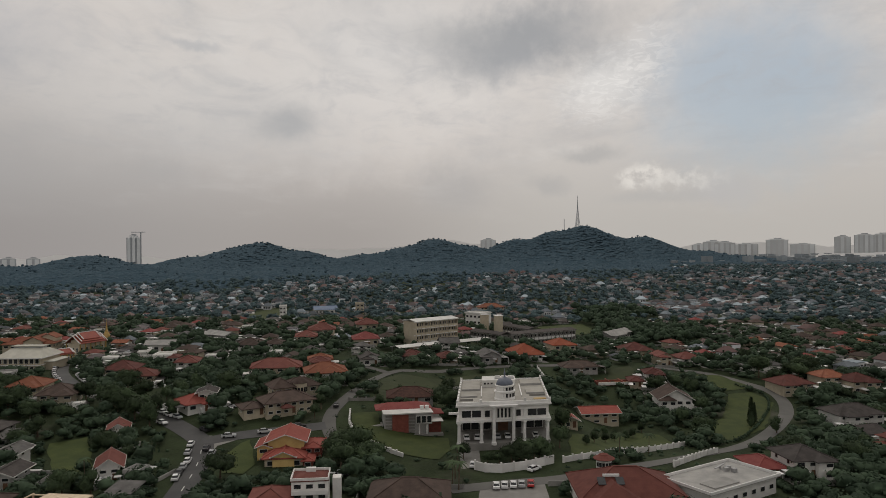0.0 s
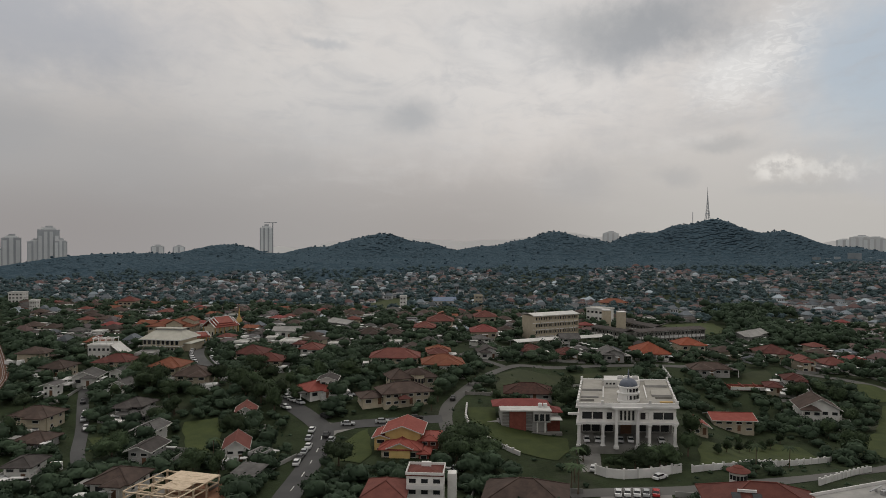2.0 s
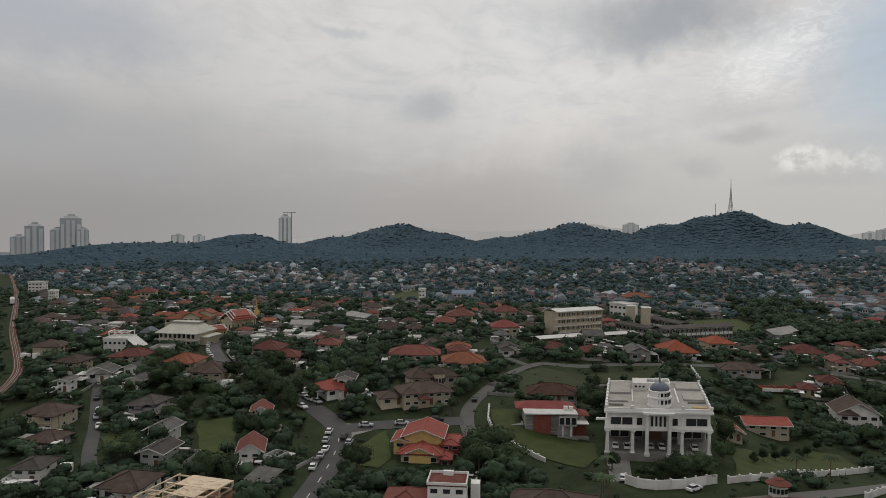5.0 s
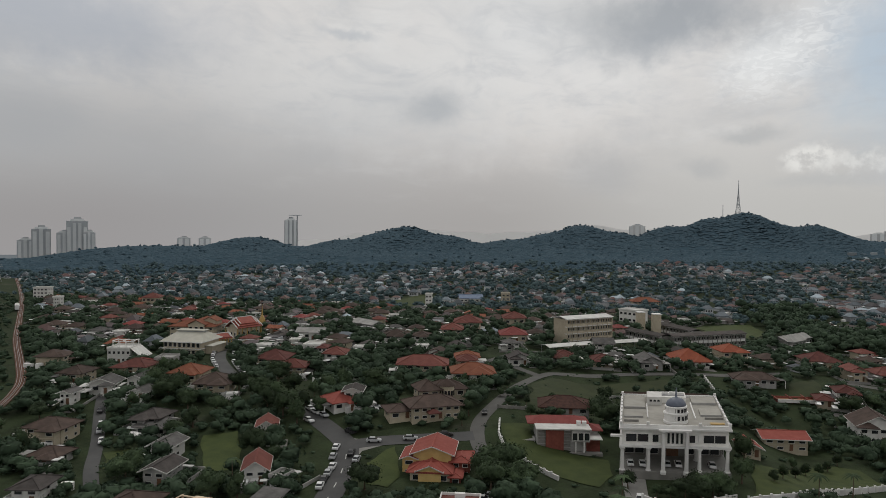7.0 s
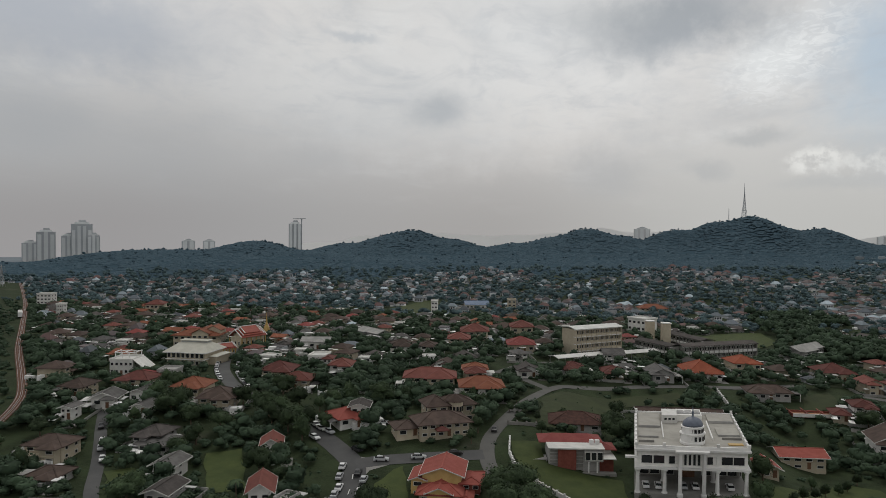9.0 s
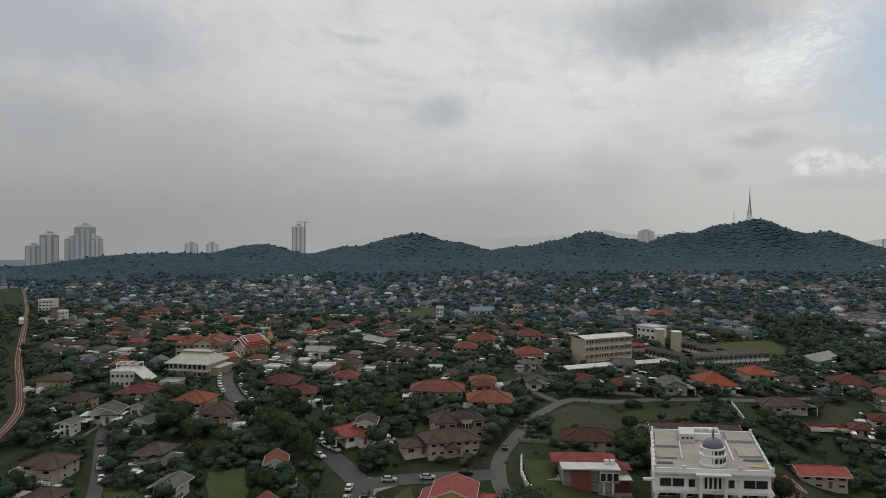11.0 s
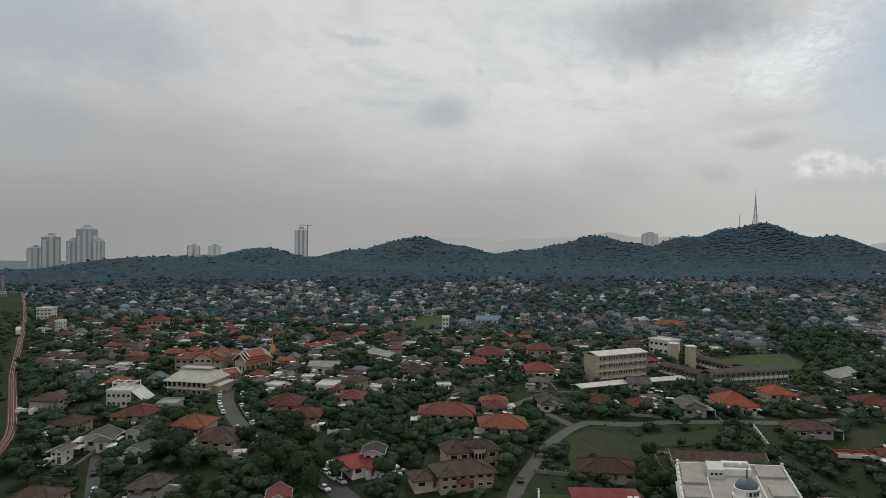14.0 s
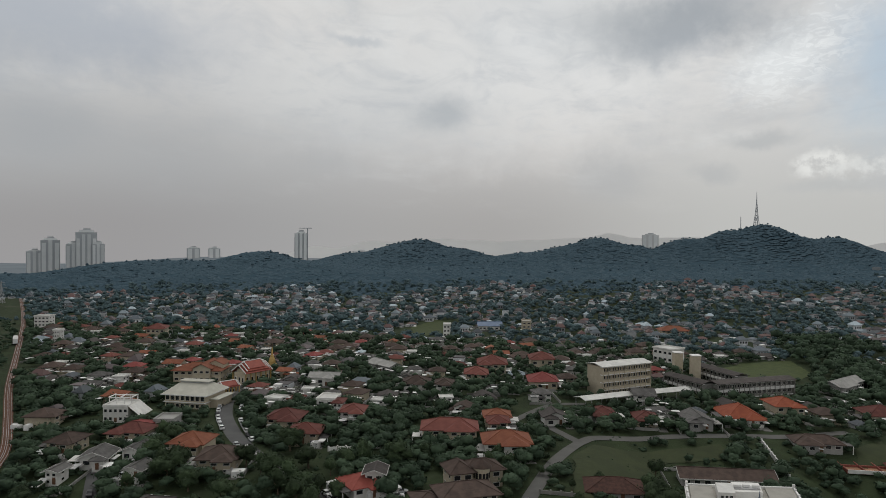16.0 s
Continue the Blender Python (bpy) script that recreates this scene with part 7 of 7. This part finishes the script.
for j in range(24000):
    y = -95 + 460 * rt.random() ** 1.15
    x = rt.uniform(-1.08 * (y + 172) - 15, 0.61 * (y + 208) + 20)
    c = cell(x, y)
    s = rt.uniform(0.45, 1.1) if y < 20 else rt.uniform(0.5, 1.15)
    if c == 2 or (c == 1 and rt.random() < 0.55) or (c == 3 and rt.random() < 0.96):
        continue
    if c == 1:
        s *= 0.62
    elif c == 3:
        s *= 0.4
    if cell(x + 1.9 * s, y) == 2 or cell(x - 1.9 * s, y) == 2 or cell(x, y + 1.9 * s) == 2 or cell(x, y - 1.9 * s) == 2:
        continue
    if noise.noise(Vector((x * 0.03, y * 0.03, 9.0))) < -0.34:
        continue
    near_places.append((y, x, s))
    occupy(x, y, 3.8 * s, 3.8 * s, 0, 0, 2)
near_places.sort()
for k, (y, x, s) in enumerate(near_places):
    if tree_count < 245 and y < 60:
        tree(x, y, TREES[rt.randrange(6)], s)
    else:
        mid_places.append((x, y, terrain(x, y) - 0.8, s * 1.05, rt.uniform(0, 6.28), rt.uniform(0.65, 1.1)))
crowd("town_trees", [p for p in mid_places if p[1] < 150], LOW, "leaf_stuff", "dense dark green trees between the houses of the town", "trees")
far_places = [p for p in mid_places if p[1] >= 150]
for x, y in ht + [(rt.uniform(-1250, 760), rt.uniform(330, 1150)) for _ in range(9500)]:
    if cell(x, y) == 0 and -1.1 * (y + 172) < x < 0.63 * (y + 208) and forward(x, y) < (980 if x < 380 else 1350):
        far_places.append((x, y, terrain(x, y) - 1.4, rt.uniform(0.6, 1.3), rt.uniform(0, 6.28), rt.uniform(0.7, 1.1)))
crowd("grove", grove_places, LOW2, "leaf_stuff", "dense dark grove of tall trees beside the school field", "trees")
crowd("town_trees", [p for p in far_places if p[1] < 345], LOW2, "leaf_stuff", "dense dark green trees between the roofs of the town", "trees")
crowd("far_trees", [p for p in far_places if p[1] >= 345], LOW2, "leaf_far_haze", "dark trees between the roofs of the far town", "trees")

# hill forest
fp, canopy = [], []
rw = random.Random(14)
for k_ in range(27000):
    if k_ % 2:
        cx, cy, sx, sy, hh = HILLS[rw.randrange(len(HILLS))]
        x, y = cx + rw.gauss(0, 0.75) * sx, cy + rw.gauss(-0.3, 0.7) * sy
    else:
        y = 480 + 1000 * rw.random()
        x = rw.uniform(-1.25, 0.72) * (y + 190)
    f_, hl = forward(x, y), hills(x, y)
    if f_ < 880 + 60 * noise.noise(Vector((x * 0.008, 0, 0))) or (x > 380 and f_ < 1110 and hl < 4):
        continue
    if f_ > 1450 and hl < 3 and rw.random() < 0.8:
        continue
    crest = hl > 12 and hills(x, y + 25) < hl and hills(x, y - 25) < hl
    if crest and rw.random() < 0.45 or rw.random() < 0.02:
        fp.append((x, y, terrain(x, y) - 0.5, rw.uniform(0.45, 0.9), rw.uniform(0, 6.28), rw.uniform(0.7, 1.1)))
    else:
        k = rw.uniform(0.7, 1.4)
        canopy.append((x, y, terrain(x, y), k, rw.uniform(0, 6.28), rw.uniform(0.45, 0.85)))
crowd("hedge", [(p.x, p.y, terrain(p.x, p.y) - 0.1, 0.22 + 0.05 * math.sin(k * 2.3), k * 1.7, 1.2) for k, p in enumerate(HEDGE)], SHRUB, "leaf_stuff", "clipped dark hedge along the looping lane", "hedge")
crowd("hill_forest", canopy, CANOPY, "leaf_hill_haze", "rainforest covering the far hills, tinted blue-green with haze", "forest")
crowd("crest_trees", fp, FARB, "leaf_hill_haze", "single trees that stand over the forest on the hills", "trees")

# ---------------------------------------------------------------- cars


def car_meshes(paint):
    def hull(profile, half, z_in=0.0, taper=0.0):
        bm = bmesh.new()
        n = len(profile)
        zs = [z for _, z in profile]
        lo, hi = min(zs), max(zs)
        sides = []
        for s in (-1, 1):
            sides.append([bm.verts.new((x, s * (half - taper * (z - lo) / (hi - lo + 1e-6)), z)) for x, z in profile])
        for i in range(n):
            bm.faces.new((sides[0][i], sides[0][(i + 1) % n], sides[1][(i + 1) % n], sides[1][i]))
        bm.faces.new(sides[0][::-1])
        bm.faces.new(sides[1])
        return bm
    body = hull([(-2.15, 0.32), (2.15, 0.32), (2.2, 0.62), (2.05, 0.85), (0.95, 0.98), (-1.75, 1.0), (-2.15, 0.92), (-2.2, 0.6)], 0.86, taper=0.06)
    glass = hull([(1.0, 0.96), (0.35, 1.40), (-1.25, 1.42), (-1.85, 0.98)], 0.76, taper=0.16)
    roof = hull([(0.38, 1.405), (0.30, 1.47), (-1.15, 1.48), (-1.28, 1.41)], 0.62)
    wheel = bmesh.new()
    bmesh.ops.create_cone(wheel, cap_ends=True, segments=12, radius1=0.32, radius2=0.32, depth=0.22, matrix=Matrix.Rotation(radians(90), 4, "X"))
    return mesh_of("body", body, paint), mesh_of("window_glass", glass, "glass_dark"), mesh_of("roof", roof, paint), mesh_of("wheel", wheel, "tyre")


CARS = {}
for key in ("white", "silver", "black", "red", "blue"):
    CARS[key] = car_meshes("car_" + key)


def car(x, y, rot, key="white", s=1.0, z=None):
    c = thing("car", x, y, rot, (terrain(x, y) if z is None else z) + 0.14, "parked %s car on the ground beside a road" % key, "car", "parked cars")
    c.scale = (s, s, s)
    b, g, r, w = CARS[key]
    part("body", b, None, c)
    part("window_glass", g, None, c, "dark car windows")
    part("roof", r, None, c)
    for px, py in ((1.35, 0.78), (1.35, -0.78), (-1.35, 0.78), (-1.35, -0.78)):
        part("wheel", w, None, c, at=pose(px, py, 0.32))
    occupy(x, y, 3, 3, 0, 6, 2)


car(-75.8, -2.5, 101, "white")
car(-74.2, -8.7, 102, "silver")
car(-71.7, -15.0, 102, "white")
car(-71.1, -19.5, 103, "silver")
car(-70.3, -24.0, 103, "black")
car(-69.4, -28.5, 104, "white")
car(-65.5, -16.1, 100, "white")
car(-67.1, -9.0, 100, "silver")
car(-70.1, -5.4, 100, "black")
car(-95.9, 24.0, -38, "white")
car(-92.8, 21.5, -38, "white")
car(-89.3, 19.6, -38, "silver")
car(-92.1, 14.6, -36, "white")
car(-75.9, 8.9, -37, "black")
car(-66.7, 4.0, 16, "silver")
car(-56.6, 7.5, 16, "silver")
car(-47.0, 12.1, 16, "black")
car(-75.5, 27.2, 25, "white")
car(-75.3, 29.9, 26, "silver")
car(-78.8, 31.0, 27, "black")
car(-39.1, 32.1, 98, "black")
# both kerbs of the temple road
for x, y, rot, key in ((-171.6, 87.4, 126, "white"), (-174.6, 91.8, 126, "black"), (-168.2, 82.6, 126, "white"), (-164.8, 78.2, 127, "silver"), (-161.4, 73.8, 128, "white"), (-178.0, 98.0, 120, "white"), (-181.0, 103.6, 118, "silver"), (-183.6, 109.2, 118, "black"), (-186.2, 114.6, 118, "white"),
                       (-177.4, 117.2, 118, "white"), (-174.8, 111.6, 118, "silver"), (-172.0, 106.2, 118, "white"), (-169.2, 100.8, 122, "white"), (-160.2, 85.6, 126, "white"), (-157.0, 81.2, 126, "silver"), (-153.6, 76.8, 128, "white"), (-150.2, 72.6, 131, "white"), (-146.6, 67.8, 132, "black"), (-142.6, 63.2, 133, "white"),
                       (-144.6, 56.0, 133, "silver"), (-139.2, 53.6, 136, "white"), (-135.0, 49.2, 137, "white"), (-131.6, 45.6, 138, "white")):
    car(x, y, rot, key)
car(13.4, -33.0, 89, "white")
car(15.5, -32.5, 88, "white")
car(17.7, -32.1, 88, "white")
car(19.8, -31.7, 87, "silver")
car(22.1, -31.2, 86, "red")
car(7.7, -16.1, 86, "white")
car(24.0, -19.3, 48, "white")
car(5.8, 3.4, 92, "white", 1.0, 2.12)
car(8.9, 3.7, 92, "white", 1.0, 2.12)
car(15.2, 5.0, 92, "silver", 1.0, 2.12)
car(18.1, 5.5, 92, "white", 1.0, 2.12)
car(26.7, 6.9, 92, "white", 1.0, 2.12)
car(-165.0, 9.3, -52, "black")
car(-156.1, -0.9, -52, "white")
car(-152.8, -5.7, -52, "silver")
car(-146.3, -12.6, -52, "white")
car(-28.4, -26.8, -8, "white")
car(-26.7, -24.4, 4, "silver")
car(-163.6, 21.7, -31, "white")
car(-160.1, 19.1, -30, "silver")
car(-128.0, -56.8, -25, "white")

# ---------------------------------------------------------------- masts, towers and the far skyline


def lattice_mast(x, y, h, wbase, label):
    m = thing("radio_mast", x, y, 12, terrain(x, y), label, "mast")
    top = 0.25
    n = 9
    def corner(k, t):
        r = (wbase * (1 - t) ** 1.6 + top) / 2 * 1.414
        return Vector((r * math.cos(math.pi / 4 + k * math.pi / 2), r * math.sin(math.pi / 4 + k * math.pi / 2), h * t))
    for k in range(4):
        bm = bmesh.new()
        rings = []
        for i in range(n + 1):
            c = corner(k, i / n)
            rings.append([bm.verts.new((c.x + a, c.y + b, c.z)) for a, b in ((-0.4, -0.4), (0.4, -0.4), (0.4, 0.4), (-0.4, 0.4))])
        for lo, hi in zip(rings, rings[1:]):
            for i in range(4):
                bm.faces.new((lo[i], lo[(i + 1) % 4], hi[(i + 1) % 4], hi[i]))
        part("leg", bm, "tower_dark", m)
        bm = bmesh.new()
        for i in range(n):
            bar(bm, corner(k, i / n), corner((k + 1) % 4, (i + 1) / n), 0.45)
            bar(bm, corner(k, (i + 1) / n), corner((k + 1) % 4, (i + 1) / n), 0.5)
        part("bracing", bm, "tower_dark", m)
    for z, r in ((0.28, 4.2), (0.36, 3.6), (0.5, 2.6)):
        part("platform", one_box(-r, r, -r, r, h * z, h * z + 1.0), "tower_dark", m)
    part("antenna", one_box(-0.4, 0.4, -0.4, 0.4, h, h * 1.12), "tower_dark", m)
    return m


lattice_mast(300.0, 1748.0, 82.0, 12.0, "tall lattice radio mast on the hilltop")
m_ = thing("radio_mast", 262.0, 1738.0, 0, None, "slim radio mast beside a taller one", "mast")
part("pole", one_box(-0.7, 0.7, -0.7, 0.7, 0, 38.0), "tower_dark", m_)
part("base", one_box(-3, 3, -3, 3, -1, 3.0), "tower_haze", m_)


def tower_block(x, y, z, w, d, h, rot, label, bays=5, step=0.0, mat="tower_haze", shaft="tower_dark"):
    """High-rise: shaft with projecting bays between recessed dark strips, and a crown."""
    t = thing("tower_block", x, y, rot, z, label, "high-rise")
    part("shaft", one_box(-w / 2, w / 2, -d / 2, d / 2, -30, h), shaft, t)
    for i in range(bays):
        c = -w / 2 + w * (i + 0.5) / bays
        hw = w / bays * 0.31
        hh = h - step * abs(i - (bays - 1) / 2) * 2
        part("bay", one_box(c - hw, c + hw, -d / 2 - 1.6, -d / 2 - 0.004, -30, hh), mat, t)
    part("crown", one_box(-w * 0.33, w * 0.33, -d * 0.33, d * 0.33, h + 0.01, h + h * 0.05 + 2), mat, t)
    part("roof_room", one_box(-w * 0.15, w * 0.2, -d * 0.2, d * 0.2, h + h * 0.05 + 2.01, h + h * 0.09 + 4), "tower_dark", t)
    return t


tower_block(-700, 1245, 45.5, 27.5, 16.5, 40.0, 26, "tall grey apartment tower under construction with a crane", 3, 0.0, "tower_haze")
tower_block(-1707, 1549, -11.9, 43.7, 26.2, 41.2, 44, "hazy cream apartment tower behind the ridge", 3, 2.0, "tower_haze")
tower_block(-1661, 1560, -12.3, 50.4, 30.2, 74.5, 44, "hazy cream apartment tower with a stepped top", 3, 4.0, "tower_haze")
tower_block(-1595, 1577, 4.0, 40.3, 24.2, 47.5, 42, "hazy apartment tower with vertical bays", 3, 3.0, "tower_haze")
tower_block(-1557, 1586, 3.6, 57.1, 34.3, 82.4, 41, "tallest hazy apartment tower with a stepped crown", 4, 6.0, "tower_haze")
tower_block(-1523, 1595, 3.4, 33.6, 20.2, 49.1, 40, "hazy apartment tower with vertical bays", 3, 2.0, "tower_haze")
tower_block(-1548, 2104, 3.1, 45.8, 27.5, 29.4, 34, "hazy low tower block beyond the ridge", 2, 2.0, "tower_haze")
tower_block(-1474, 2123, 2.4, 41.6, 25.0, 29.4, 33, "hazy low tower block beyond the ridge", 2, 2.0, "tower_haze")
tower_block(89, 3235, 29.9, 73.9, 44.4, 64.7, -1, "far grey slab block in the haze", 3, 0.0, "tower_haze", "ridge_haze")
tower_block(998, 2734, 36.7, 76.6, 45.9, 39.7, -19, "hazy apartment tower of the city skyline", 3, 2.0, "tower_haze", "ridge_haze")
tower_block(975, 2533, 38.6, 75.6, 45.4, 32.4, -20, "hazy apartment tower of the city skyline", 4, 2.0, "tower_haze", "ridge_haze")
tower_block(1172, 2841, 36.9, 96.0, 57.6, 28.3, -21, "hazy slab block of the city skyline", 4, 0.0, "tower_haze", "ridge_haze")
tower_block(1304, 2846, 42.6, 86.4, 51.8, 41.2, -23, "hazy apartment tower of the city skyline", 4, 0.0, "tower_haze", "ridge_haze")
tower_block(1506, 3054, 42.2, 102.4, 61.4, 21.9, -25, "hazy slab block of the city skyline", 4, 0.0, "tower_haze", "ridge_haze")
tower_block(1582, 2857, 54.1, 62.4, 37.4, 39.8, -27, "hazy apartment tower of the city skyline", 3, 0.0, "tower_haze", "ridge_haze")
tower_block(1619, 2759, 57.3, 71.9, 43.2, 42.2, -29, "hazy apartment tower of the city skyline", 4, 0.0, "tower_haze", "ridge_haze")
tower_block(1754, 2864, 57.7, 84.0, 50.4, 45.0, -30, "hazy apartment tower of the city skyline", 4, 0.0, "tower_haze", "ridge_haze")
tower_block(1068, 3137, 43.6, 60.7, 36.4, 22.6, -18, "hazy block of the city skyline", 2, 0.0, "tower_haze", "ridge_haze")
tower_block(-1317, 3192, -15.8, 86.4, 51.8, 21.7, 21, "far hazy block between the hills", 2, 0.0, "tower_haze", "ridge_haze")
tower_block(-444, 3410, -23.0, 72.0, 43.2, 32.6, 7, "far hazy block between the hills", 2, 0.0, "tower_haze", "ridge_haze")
cr = thing("tower_crane", -686, 1248, 0, 21.2, "thin tower crane beside an unfinished tower", "crane")
part("mast", one_box(-0.9, 0.9, -0.9, 0.9, 0, 74.9), "tower_dark", cr)
part("jib", one_box(-20, 10, -0.8, 0.8, 74.9, 76.4), "tower_dark", cr)

# far mountains, one low ridge behind the city, with haze painted into the colour
bm = bmesh.new()
prev = None
for k in range(121):
    x = -4200 + 70 * k
    z = 40 + 80 * noise.fractal(Vector((x * 0.0011, 5.2, 0)), 0.9, 2.1, 5) + 45 * math.exp(-((x + 350) / 420) ** 2) + 30 * math.exp(-((x - 2000) / 500) ** 2)
    row = [bm.verts.new((x, 4250, -160)), bm.verts.new((x, 4450, max(-20, z))), bm.verts.new((x, 4650, -160))]
    if prev:
        bm.faces.new((prev[0], row[0], row[1], prev[1]))
        bm.faces.new((prev[1], row[1], row[2], prev[2]))
    prev = row
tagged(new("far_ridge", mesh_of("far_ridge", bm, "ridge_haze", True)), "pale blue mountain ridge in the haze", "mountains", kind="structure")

tr_ = thing("rail_car", -415.9, 227.1, 135, terrain(-415.9, 227.1) + 0.5, "white rail car standing on the railway", "train")
part("body", one_box(-9.5, 9.5, -1.4, 1.4, 0.9, 3.8), "car_white", tr_)
part("roof", one_box(-9.3, 9.3, -1.2, 1.2, 3.801, 4.1), "roof_pale", tr_)
part("underframe", one_box(-9.0, 9.0, -1.1, 1.1, 0.3, 0.898), "tyre", tr_)
part("window_band", one_box(-8.8, 8.8, -1.44, 1.44, 2.2, 3.1), "glass_dark", tr_)


def pylon(x, y, h):
    m = thing("pylon", x, y, 20, None, "grey lattice power pylon beside the railway", "pylon")
    for sx in (-1, 1):
        for sy in (-1, 1):
            bm = bmesh.new()
            bar(bm, (sx * 3.0, sy * 3.0, -0.5), (sx * 0.7, sy * 0.7, h * 0.7), 0.35)
            bar(bm, (sx * 0.7, sy * 0.7, h * 0.7), (sx * 0.1, sy * 0.1, h), 0.3)
            part("leg", bm, "steel", m)
    for z, w in ((0.7, 6.0), (0.8, 5.0), (0.9, 4.0)):
        part("arm", one_box(-w, w, -0.2, 0.2, h * z, h * z + 0.4), "steel", m)
    for i in range(6):
        z0, z1 = h * 0.7 * i / 6, h * 0.7 * (i + 1) / 6
        w0, w1 = 3.0 - 2.3 * i / 6, 3.0 - 2.3 * (i + 1) / 6
        bm = bmesh.new()
        for sy in (-1, 1):
            bar(bm, (-w0, sy * w0, z0), (w1, sy * w1, z1), 0.2)
            bar(bm, (w0, sy * w0, z0), (-w1, sy * w1, z1), 0.2)
        part("bracing", bm, "steel", m)


pylon(-707.1, 490.6, 26.0)
